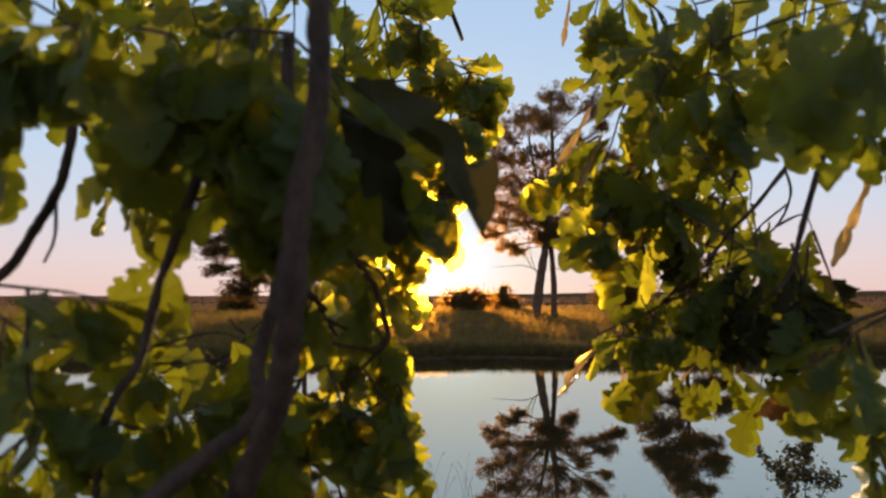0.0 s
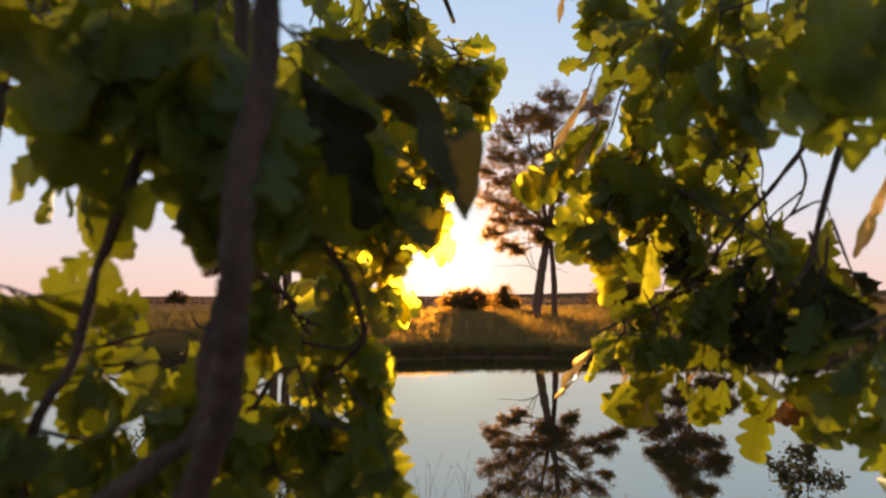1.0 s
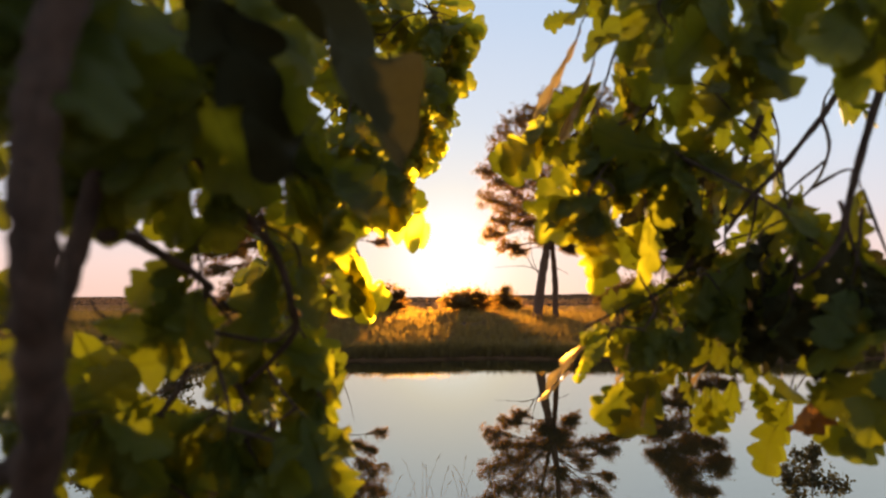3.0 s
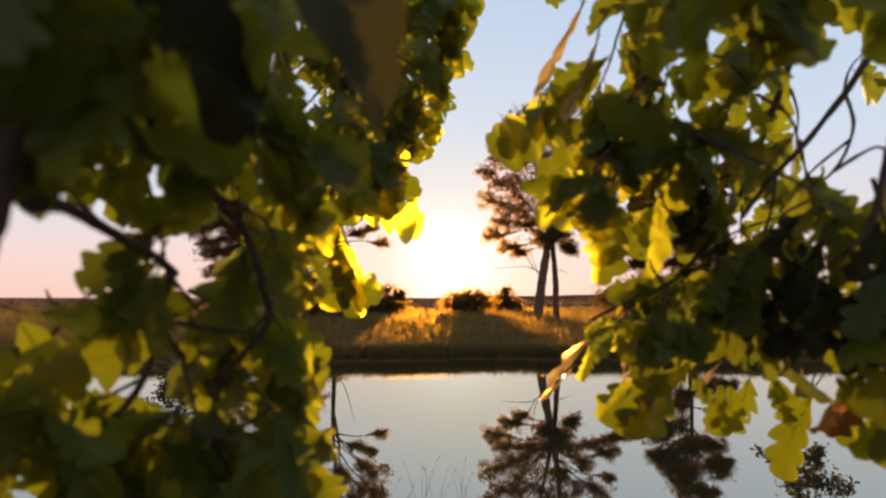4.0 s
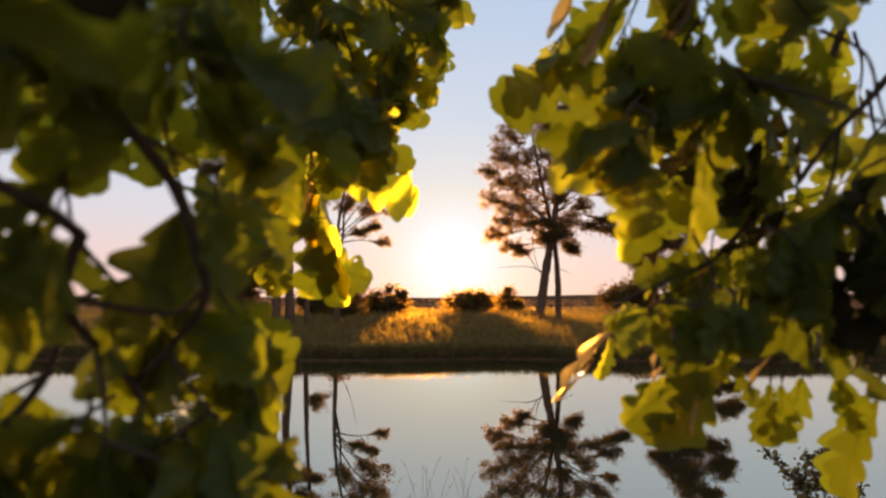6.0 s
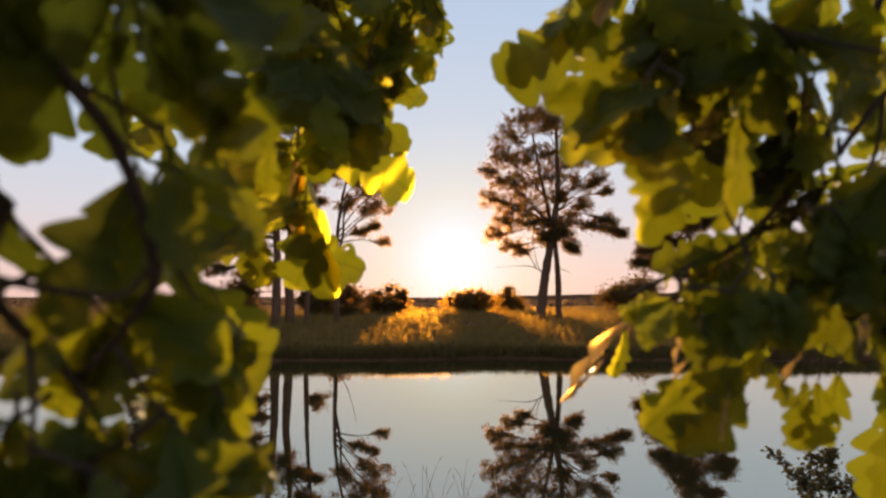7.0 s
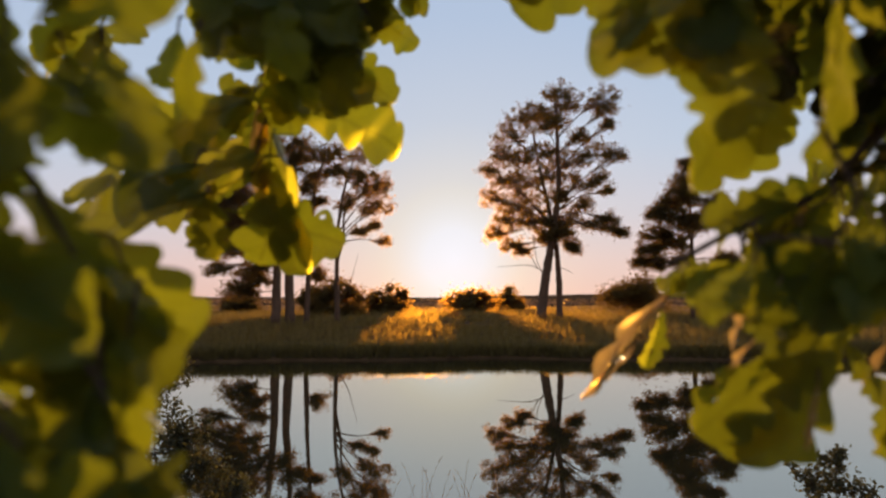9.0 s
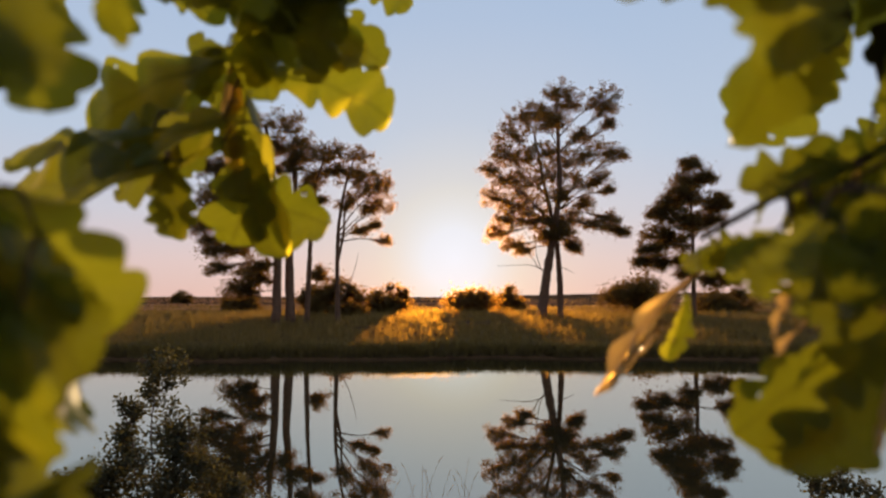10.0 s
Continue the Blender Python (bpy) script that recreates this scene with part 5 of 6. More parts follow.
twig(oak_side, [(0.345, 1.114, 3.333), (0.303, 1.114, 3.311), (0.27, 1.114, 3.289)], 7, 0.09, droop=0.4, r0=0.0022, r1=0.001, bare=(0, 4, 6))
twig(oak_side, [(0.314, 1.203, 3.416), (0.302, 1.203, 3.384), (0.297, 1.203, 3.353)], 7, 0.09, droop=0.4, r0=0.0022, r1=0.001, bare=(3, 6))
twig(oak_side, [(0.371, 1.126, 3.389), (0.39, 1.126, 3.367), (0.411, 1.126, 3.347)], 7, 0.09, droop=0.4, r0=0.0022, r1=0.001, bare=(5,))
twig(oak_side, [(0.311, 1.207, 3.423), (0.309, 1.207, 3.397), (0.299, 1.207, 3.371)], 7, 0.09, droop=0.4, r0=0.0022, r1=0.001, bare=(0, 1, 4, 6))
twig(oak_side, [(0.398, 1.131, 3.15), (0.399, 1.131, 3.139), (0.399, 1.131, 3.127)], 6, 0.05, droop=0.7, r0=0.0022, r1=0.001, bare=(3,))
twig(oak_side, [(0.352, 1.106, 3.159), (0.343, 1.106, 3.14), (0.333, 1.106, 3.122)], 6, 0.05, droop=0.7, r0=0.0022, r1=0.001, bare=(0,))
twig(oak_side, [(0.33, 1.216, 3.149), (0.332, 1.216, 3.132), (0.313, 1.216, 3.116)], 6, 0.05, droop=0.7, r0=0.0022, r1=0.001)
twig(oak_side, [(0.305, 1.106, 3.149), (0.298, 1.106, 3.132), (0.288, 1.106, 3.114)], 6, 0.05, droop=0.7, r0=0.0022, r1=0.001, bare=(0, 1, 2))
twig(oak_side, [(0.368, 1.105, 3.146), (0.371, 1.105, 3.135), (0.367, 1.105, 3.123)], 6, 0.05, droop=0.7, r0=0.0022, r1=0.001)
twig(oak_side, [(0.408, 1.142, 3.518), (0.436, 1.142, 3.464), (0.489, 1.142, 3.409)], 7, 0.085, droop=0.4, r0=0.0022, r1=0.001, bare=(4, 6))
twig(oak_side, [(0.407, 1.26, 3.5), (0.356, 1.26, 3.451), (0.332, 1.26, 3.402)], 7, 0.085, droop=0.4, r0=0.0022, r1=0.001, bare=(3, 4, 6))
twig(oak_side, [(0.577, 1.234, 3.451), (0.585, 1.234, 3.416), (0.582, 1.234, 3.381)], 7, 0.085, droop=0.4, r0=0.0022, r1=0.001, bare=(0, 1, 2, 3))
twig(oak_side, [(0.569, 1.262, 3.572), (0.562, 1.262, 3.521), (0.592, 1.262, 3.47)], 7, 0.085, droop=0.4, r0=0.0022, r1=0.001, bare=(0, 2, 3, 6))
twig(oak_side, [(0.531, 1.234, 3.279), (0.523, 1.234, 3.234), (0.482, 1.234, 3.188)], 6, 0.06, droop=0.6, r0=0.0022, r1=0.001, bare=(1, 2, 3, 4, 5))
twig(oak_side, [(0.395, 1.105, 3.232), (0.421, 1.105, 3.199), (0.442, 1.105, 3.167)], 6, 0.06, droop=0.6, r0=0.0022, r1=0.001, bare=(0,))
twig(oak_side, [(0.474, 1.128, 3.227), (0.461, 1.128, 3.193), (0.428, 1.128, 3.159)], 6, 0.06, droop=0.6, r0=0.0022, r1=0.001, bare=(2, 5), kinds=SHADY)
twig(oak_side, [(0.362, 1.266, 3.216), (0.392, 1.266, 3.18), (0.41, 1.266, 3.144)], 6, 0.06, droop=0.6, r0=0.0022, r1=0.001, bare=(4, 5))
twig(oak_side, [(0.388, 1.277, 3.24), (0.374, 1.277, 3.191), (0.361, 1.277, 3.142)], 6, 0.06, droop=0.6, r0=0.0022, r1=0.001, bare=(0,))
twig(oak_side, [(0.743, 1.253, 3.792), (0.768, 1.253, 3.714), (0.772, 1.253, 3.636)], 7, 0.085, droop=0.4, r0=0.0022, r1=0.001, bare=(2, 4, 5, 6))
twig(oak_side, [(0.413, 0.967, 3.561), (0.429, 0.967, 3.523), (0.453, 0.967, 3.486)], 7, 0.085, droop=0.4, r0=0.0022, r1=0.001, bare=(4,))
twig(oak_side, [(0.516, 1.117, 3.687), (0.577, 1.117, 3.648), (0.659, 1.117, 3.61)], 7, 0.085, droop=0.4, r0=0.0022, r1=0.001, bare=(2, 3, 4, 5, 6))
twig(oak_side, [(0.413, 1.095, 3.646), (0.386, 1.095, 3.606), (0.384, 1.095, 3.567)], 7, 0.085, droop=0.4, r0=0.0022, r1=0.001, bare=(1, 5))
twig(oak_side, [(0.361, 1.043, 3.582), (0.344, 1.043, 3.525), (0.39, 1.043, 3.468)], 7, 0.085, droop=0.4, r0=0.0022, r1=0.001, bare=(4,))
twig(oak_side, [(0.558, 1.025, 3.609), (0.598, 1.025, 3.542), (0.651, 1.025, 3.477)], 7, 0.085, droop=0.4, r0=0.0022, r1=0.001, bare=(1, 3, 4, 5, 6))
twig(oak_side, [(0.454, 1.215, 3.642), (0.394, 1.215, 3.595), (0.352, 1.215, 3.549)], 7, 0.085, droop=0.4, r0=0.0022, r1=0.001, bare=(0, 5))
twig(oak_side, [(0.617, 1.225, 3.38), (0.596, 1.225, 3.332), (0.552, 1.225, 3.283)], 6, 0.06, droop=0.6, r0=0.0022, r1=0.001, bare=(3,))
twig(oak_side, [(0.503, 1.101, 3.373), (0.516, 1.101, 3.32), (0.534, 1.101, 3.266)], 6, 0.06, droop=0.6, r0=0.0022, r1=0.001, bare=(0, 1, 2, 4))
twig(oak_side, [(0.384, 1.006, 3.334), (0.453, 1.006, 3.28), (0.515, 1.006, 3.226)], 6, 0.06, droop=0.6, r0=0.0022, r1=0.001, bare=(0,))
twig(oak_side, [(0.618, 1.238, 3.291), (0.654, 1.238, 3.237), (0.663, 1.238, 3.183)], 6, 0.06, droop=0.6, r0=0.0022, r1=0.001, bare=(1, 2, 3, 4, 5))
twig(oak_side, [(0.329, 1.198, 3.181), (0.333, 1.198, 3.149), (0.342, 1.198, 3.118)], 6, 0.08, droop=0.5, r0=0.0022, r1=0.001, bare=(2,))
twig(oak_near, [(-0.136, 0.777, 3.346), (-0.141, 0.777, 3.334), (-0.145, 0.777, 3.322)], 7, 0.1, droop=0.4, r0=0.0022, r1=0.001, bare=(0, 1, 2, 3, 5))
twig(oak_near, [(-0.087, 0.919, 3.357), (-0.088, 0.919, 3.32), (-0.054, 0.919, 3.283)], 7, 0.09, droop=0.4, r0=0.0022, r1=0.001, bare=(5,))
twig(oak_near, [(-0.15, 0.991, 3.394), (-0.145, 0.991, 3.347), (-0.159, 0.991, 3.3)], 7, 0.09, droop=0.4, r0=0.0022, r1=0.001, bare=(0, 1, 3, 4, 5))
twig(oak_near, [(-0.091, 0.963, 3.439), (-0.078, 0.963, 3.399), (-0.09, 0.963, 3.36)], 7, 0.09, droop=0.4, r0=0.0022, r1=0.001, bare=(4,))
twig(oak_near, [(-0.118, 0.963, 3.357), (-0.118, 0.963, 3.312), (-0.138, 0.963, 3.268)], 7, 0.09, droop=0.4, r0=0.0022, r1=0.001, bare=(0, 1, 2, 3, 4, 5))
twig(oak_back, [(0.074, 1.442, 3.536), (0.046, 1.442, 3.477), (0.047, 1.442, 3.418)], 7, 0.09, droop=0.4, r0=0.0022, r1=0.001, bare=(1, 2, 3, 4, 5, 6))
twig(oak_back, [(0.014, 1.496, 3.682), (0.019, 1.496, 3.641), (0.051, 1.496, 3.599)], 7, 0.09, droop=0.4, r0=0.0022, r1=0.001, bare=(0, 1, 2, 5))
twig(oak_back, [(-0.039, 1.391, 3.629), (-0.011, 1.391, 3.561), (0.039, 1.391, 3.493)], 7, 0.09, droop=0.4, r0=0.0022, r1=0.001, bare=(6,))
twig(oak_back, [(-0.095, 1.433, 3.61), (-0.06, 1.433, 3.533), (-0.031, 1.433, 3.457)], 7, 0.09, droop=0.4, r0=0.0022, r1=0.001, bare=(4, 5))
twig(oak_back, [(0.038, 1.381, 3.518), (0.001, 1.381, 3.455), (0, 1.381, 3.393)], 7, 0.09, droop=0.4, r0=0.0022, r1=0.001, bare=(3, 4, 6))
twig(oak_back, [(-0.042, 1.333, 3.598), (-0.007, 1.333, 3.552), (0.058, 1.333, 3.507)], 7, 0.09, droop=0.4, r0=0.0022, r1=0.001, bare=(5, 6))
twig(oak_back, [(0.035, 1.437, 3.609), (0.042, 1.437, 3.546), (0.065, 1.437, 3.483)], 7, 0.09, droop=0.4, r0=0.0022, r1=0.001, bare=(3, 6))
twig(oak_back, [(-0.089, 1.335, 3.551), (-0.081, 1.335, 3.483), (-0.091, 1.335, 3.416)], 7, 0.09, droop=0.4, r0=0.0022, r1=0.001, bare=(3, 4, 5, 6))
twig(oak_back, [(-0.057, 1.309, 3.447), (-0.074, 1.309, 3.412), (-0.06, 1.309, 3.378)], 7, 0.09, droop=0.4, r0=0.0022, r1=0.001, bare=(0, 5))
twig(oak_back, [(-0.036, 1.309, 3.462), (-0.073, 1.309, 3.439), (-0.072, 1.309, 3.415)], 7, 0.09, droop=0.4, r0=0.0022, r1=0.001, bare=(0, 4))
twig(oak_back, [(-0.013, 1.349, 3.431), (0.015, 1.349, 3.395), (0.039, 1.349, 3.36)], 7, 0.09, droop=0.4, r0=0.0022, r1=0.001, bare=(2, 4, 5, 6))
twig(oak_back, [(-0.1, 1.313, 3.481), (-0.124, 1.313, 3.452), (-0.153, 1.313, 3.423)], 7, 0.09, droop=0.4, r0=0.0022, r1=0.001, bare=(1, 2, 3, 5, 6))
twig(oak_back, [(-0.171, 1.468, 3.513), (-0.215, 1.468, 3.477), (-0.265, 1.468, 3.441)], 7, 0.09, droop=0.4, r0=0.0022, r1=0.001, bare=(0, 1, 2, 3, 5, 6))
twig(oak_back, [(-0.069, 1.241, 3.399), (-0.051, 1.241, 3.376), (-0.036, 1.241, 3.353)], 7, 0.09, droop=0.4, r0=0.0022, r1=0.001, bare=(0, 3, 4, 6))
twig(oak_near, [(-0.093, 0.984, 3.059), (-0.072, 0.984, 3.038), (-0.054, 0.984, 3.018)], 7, 0.075, droop=0.4, r0=0.0022, r1=0.001, bare=(4, 5, 6))
twig(oak_near, [(-0.159, 0.987, 3.061), (-0.185, 0.987, 3.04), (-0.189, 0.987, 3.02)], 7, 0.075, droop=0.4, r0=0.0022, r1=0.001, bare=(1, 2, 4))
twig(oak_near, [(-0.164, 0.96, 3.067), (-0.164, 0.96, 3.053), (-0.173, 0.96, 3.04)], 7, 0.075, droop=0.4, r0=0.0022, r1=0.001, bare=(0, 5))
twig(oak_near, [(-0.209, 1.037, 3.046), (-0.221, 1.037, 3.027), (-0.224, 1.037, 3.008)], 7, 0.075, droop=0.4, r0=0.0022, r1=0.001, bare=(1, 2, 3, 4, 6))
twig(oak_back, [(-0.05, 1.379, 3.411), (-0.038, 1.379, 3.395), (-0.022, 1.379, 3.378)], 6, 0.085, droop=0.4, r0=0.0022, r1=0.001, bare=(0, 2, 5))
twig(oak_back, [(-0.269, 1.426, 3.433), (-0.279, 1.426, 3.42), (-0.279, 1.426, 3.406)], 6, 0.085, droop=0.4, r0=0.0022, r1=0.001, bare=(0, 3))
twig(oak_back, [(-0.018, 1.328, 3.413), (-0.029, 1.328, 3.396), (-0.049, 1.328, 3.38)], 6, 0.085, droop=0.4, r0=0.0022, r1=0.001, bare=(1, 2, 3))
twig(oak_near, [(-0.127, 1.118, 3.055), (-0.131, 1.118, 3.027), (-0.118, 1.118, 3)], 6, 0.07, droop=0.4, r0=0.0022, r1=0.001, bare=(0, 2, 3, 4, 5))
twig(oak_near, [(-0.057, 1.061, 3.057), (-0.077, 1.061, 3.035), (-0.096, 1.061, 3.014)], 6, 0.07, droop=0.4, r0=0.0022, r1=0.001, bare=(1, 2, 3, 4, 5))
twig(oak_near, [(-0.073, 1.09, 3.054), (-0.067, 1.09, 3.038), (-0.073, 1.09, 3.023)], 6, 0.07, droop=0.4, r0=0.0022, r1=0.001, bare=(0, 1, 2, 4, 5))
twig(oak_near, [(-0.084, 1.035, 3.082), (-0.07, 1.035, 3.062), (-0.06, 1.035, 3.043)], 6, 0.07, droop=0.4, r0=0.0022, r1=0.001, bare=(0, 1, 2))
twig(oak_near, [(-0.21, 0.965, 3.05), (-0.241, 0.965, 3.031), (-0.245, 0.965, 3.013)], 7, 0.08, droop=0.4, r0=0.0022, r1=0.001, bare=(3, 6))
twig(oak_near, [(-0.093, 0.927, 3.041), (-0.083, 0.927, 3.021), (-0.08, 0.927, 3.002)], 7, 0.08, droop=0.4, r0=0.0022, r1=0.001, bare=(2, 4, 5))
twig(oak_near, [(-0.227, 1.02, 3.072), (-0.281, 1.02, 3.044), (-0.314, 1.02, 3.015)], 7, 0.08, droop=0.4, r0=0.0022, r1=0.001, bare=(0, 1, 2, 4, 5))
twig(oak_near, [(-0.11, 0.991, 3.031), (-0.159, 0.991, 3.003), (-0.217, 0.991, 2.976)], 7, 0.08, droop=0.4, r0=0.0022, r1=0.001, bare=(2, 4, 6))
twig(oak_near, [(-0.23, 0.884, 3.084), (-0.24, 0.884, 3.066), (-0.255, 0.884, 3.047)], 7, 0.08, droop=0.4, r0=0.0022, r1=0.001)
twig(oak_near, [(-0.277, 0.713, 3.384), (-0.266, 0.713, 3.344), (-0.249, 0.713, 3.304)], 7, 0.1, droop=0.4, r0=0.0022, r1=0.001, bare=(1, 2, 3, 4, 6))
twig(oak_near, [(-0.153, 0.756, 3.424), (-0.139, 0.756, 3.385), (-0.115, 0.756, 3.347)], 7, 0.1, droop=0.4, r0=0.0022, r1=0.001, bare=(0,))
twig(oak_near, [(-0.218, 0.73, 3.378), (-0.228, 0.73, 3.338), (-0.234, 0.73, 3.298)], 7, 0.1, droop=0.4, r0=0.0022, r1=0.001, bare=(3,))
twig(oak_near, [(-0.157, 0.661, 3.387), (-0.137, 0.661, 3.366), (-0.122, 0.661, 3.346)], 7, 0.1, droop=0.4, r0=0.0022, r1=0.001, bare=(0, 1, 6))
twig(oak_near, [(-0.209, 0.782, 3.425), (-0.186, 0.782, 3.387), (-0.162, 0.782, 3.349)], 7, 0.1, droop=0.4, r0=0.0022, r1=0.001, bare=(0, 1, 5, 6))
twig(oak_near, [(-0.29, 0.777, 3.402), (-0.297, 0.777, 3.374), (-0.319, 0.777, 3.346)], 7, 0.1, droop=0.4, r0=0.0022, r1=0.001, bare=(0, 1, 2, 3))
twig(oak_back, [(-0.197, 1.464, 3.693), (-0.233, 1.464, 3.612), (-0.276, 1.464, 3.531)], 7, 0.09, droop=0.4, r0=0.0022, r1=0.001, bare=(2, 3, 4, 5, 6))
twig(oak_back, [(-0.053, 1.461, 3.65), (-0.089, 1.461, 3.603), (-0.126, 1.461, 3.557)], 7, 0.09, droop=0.4, r0=0.0022, r1=0.001, bare=(0, 1))
twig(oak_back, [(-0.069, 1.48, 3.659), (-0.026, 1.48, 3.595), (0.033, 1.48, 3.532)], 7, 0.09, droop=0.4, r0=0.0022, r1=0.001, bare=(1, 4))
twig(oak_back, [(0.068, 1.375, 3.723), (0.005, 1.375, 3.66), (-0.049, 1.375, 3.596)], 7, 0.09, droop=0.4, r0=0.0022, r1=0.001, bare=(3, 4, 5))
twig(oak_back, [(-0.066, 1.334, 3.656), (-0.125, 1.334, 3.607), (-0.191, 1.334, 3.558)], 7, 0.09, droop=0.4, r0=0.0022, r1=0.001, bare=(2, 6))
twig(oak_back, [(-0.232, 1.439, 3.695), (-0.158, 1.439, 3.651), (-0.092, 1.439, 3.607)], 7, 0.09, droop=0.4, r0=0.0022, r1=0.001, bare=(0, 2))
twig(oak_back, [(0.035, 1.465, 3.748), (0.063, 1.465, 3.694), (0.084, 1.465, 3.641)], 7, 0.09, droop=0.4, r0=0.0022, r1=0.001, bare=(2, 3, 4, 6))
twig(oak_near, [(-0.194, 0.987, 3.306), (-0.222, 0.987, 3.277), (-0.243, 0.987, 3.249)], 6, 0.07, droop=0.4, r0=0.0022, r1=0.001, bare=(3, 4, 5))
twig(oak_near, [(-0.186, 0.96, 3.258), (-0.188, 0.96, 3.219), (-0.181, 0.96, 3.18)], 6, 0.07, droop=0.4, r0=0.0022, r1=0.001, bare=(0, 1, 2))
twig(oak_near, [(-0.147, 0.956, 3.26), (-0.183, 0.956, 3.235), (-0.194, 0.956, 3.21)], 6, 0.07, droop=0.4, r0=0.0022, r1=0.001, bare=(0, 1, 5))
twig(oak_near, [(-0.471, 0.985, 3.142), (-0.447, 0.985, 3.111), (-0.424, 0.985, 3.081)], 7, 0.085, droop=0.4, r0=0.0022, r1=0.001, bare=(0, 3, 4, 5))
twig(oak_near, [(-0.405, 0.947, 3.206), (-0.446, 0.947, 3.181), (-0.442, 0.947, 3.156)], 7, 0.085, droop=0.4, r0=0.0022, r1=0.001, bare=(0, 4, 5))
twig(oak_near, [(-0.565, 0.851, 3.199), (-0.565, 0.851, 3.168), (-0.57, 0.851, 3.138)], 7, 0.085, droop=0.4, r0=0.0022, r1=0.001, bare=(2,))
twig(oak_near, [(-0.417, 0.82, 3.205), (-0.431, 0.82, 3.17), (-0.442, 0.82, 3.136)], 7, 0.085, droop=0.4, r0=0.0022, r1=0.001, bare=(0, 1, 2, 5, 6))
twig(oak_near, [(-0.465, 0.825, 3.158), (-0.498, 0.825, 3.13), (-0.55, 0.825, 3.102)], 7, 0.085, droop=0.4, r0=0.0022, r1=0.001, bare=(1, 2, 3, 4, 5, 6))
twig(oak_near, [(-0.605, 1.05, 3.832), (-0.592, 1.05, 3.725), (-0.578, 1.05, 3.601), (-0.578, 1.05, 3.497)], 8, 0.1, bare=(1, 4, 5, 6))
twig(oak_near, [(-0.521, 1.05, 3.832), (-0.508, 1.05, 3.725), (-0.494, 1.05, 3.601), (-0.496, 1.05, 3.497)], 9, 0.1, bare=(3, 5, 6, 7, 8))
twig(oak_near, [(-0.436, 1.05, 3.832), (-0.424, 1.05, 3.725), (-0.411, 1.05, 3.601), (-0.413, 1.05, 3.497)], 9, 0.1, bare=(1, 2, 3, 4, 5, 6, 7, 8))
twig(oak_near, [(-0.352, 1.05, 3.832), (-0.34, 1.05, 3.725), (-0.328, 1.05, 3.601), (-0.33, 1.05, 3.497)], 9, 0.1, bare=(2, 3, 4, 5, 6, 7, 8))
twig(oak_near, [(-0.267, 1.05, 3.832), (-0.256, 1.05, 3.725), (-0.244, 1.05, 3.601), (-0.247, 1.05, 3.497)], 9, 0.1, bare=(3, 4, 6, 7, 8))
twig(oak_near, [(-0.182, 1.05, 3.832), (-0.172, 1.05, 3.725), (-0.161, 1.05, 3.601), (-0.165, 1.05, 3.497)], 8, 0.1, bare=(5, 7))
twig(oak_near, [(-0.495, 0.95, 3.059), (-0.444, 0.95, 2.987), (-0.387, 0.95, 2.94)], 9, 0.09, bare=(1, 2, 3, 4, 5, 6, 7, 8))
twig(oak_near, [(-0.385, 1, 3.051), (-0.324, 1, 2.976), (-0.264, 1, 2.927)], 9, 0.09, bare=(3, 4, 6, 7, 8))
twig(oak_near, [(-0.576, 0.9, 3.066), (-0.55, 0.9, 2.991), (-0.51, 0.9, 2.939)], 9, 0.09, bare=(0, 1))
lone(oak_near, (-0.064, 1.02, 3.221), (-0.059, 1.02, 3.211), (-0.033, 1.02, 3.162), kinds=BROAD, face=(0.85, -0.5, -0.1))
lone(oak_near, (-0.044, 1.1, 3.262), (-0.047, 1.1, 3.253), (-0.052, 1.1, 3.207))
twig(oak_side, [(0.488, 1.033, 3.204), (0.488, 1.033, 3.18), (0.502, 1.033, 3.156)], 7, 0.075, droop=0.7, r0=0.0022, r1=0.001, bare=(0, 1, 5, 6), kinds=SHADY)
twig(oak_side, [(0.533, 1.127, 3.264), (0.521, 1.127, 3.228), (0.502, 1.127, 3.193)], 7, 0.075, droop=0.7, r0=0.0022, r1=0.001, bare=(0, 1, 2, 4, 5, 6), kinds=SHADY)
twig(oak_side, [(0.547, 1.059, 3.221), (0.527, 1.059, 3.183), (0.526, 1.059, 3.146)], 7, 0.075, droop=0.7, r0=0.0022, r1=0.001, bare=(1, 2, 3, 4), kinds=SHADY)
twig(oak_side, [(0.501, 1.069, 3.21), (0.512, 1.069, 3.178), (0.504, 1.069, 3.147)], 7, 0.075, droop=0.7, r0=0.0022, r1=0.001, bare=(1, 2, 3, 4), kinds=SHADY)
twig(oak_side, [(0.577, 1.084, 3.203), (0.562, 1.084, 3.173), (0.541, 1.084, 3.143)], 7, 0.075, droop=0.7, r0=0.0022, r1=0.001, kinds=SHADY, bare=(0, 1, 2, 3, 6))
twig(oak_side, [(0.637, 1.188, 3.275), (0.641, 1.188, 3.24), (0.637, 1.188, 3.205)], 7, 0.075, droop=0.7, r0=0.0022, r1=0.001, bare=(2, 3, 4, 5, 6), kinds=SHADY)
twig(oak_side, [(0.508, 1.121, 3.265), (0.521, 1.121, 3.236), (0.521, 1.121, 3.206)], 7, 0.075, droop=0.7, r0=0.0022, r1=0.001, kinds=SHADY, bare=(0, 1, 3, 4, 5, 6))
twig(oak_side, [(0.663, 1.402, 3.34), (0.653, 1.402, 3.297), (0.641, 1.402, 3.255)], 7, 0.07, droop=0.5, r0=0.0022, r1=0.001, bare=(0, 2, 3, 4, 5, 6))
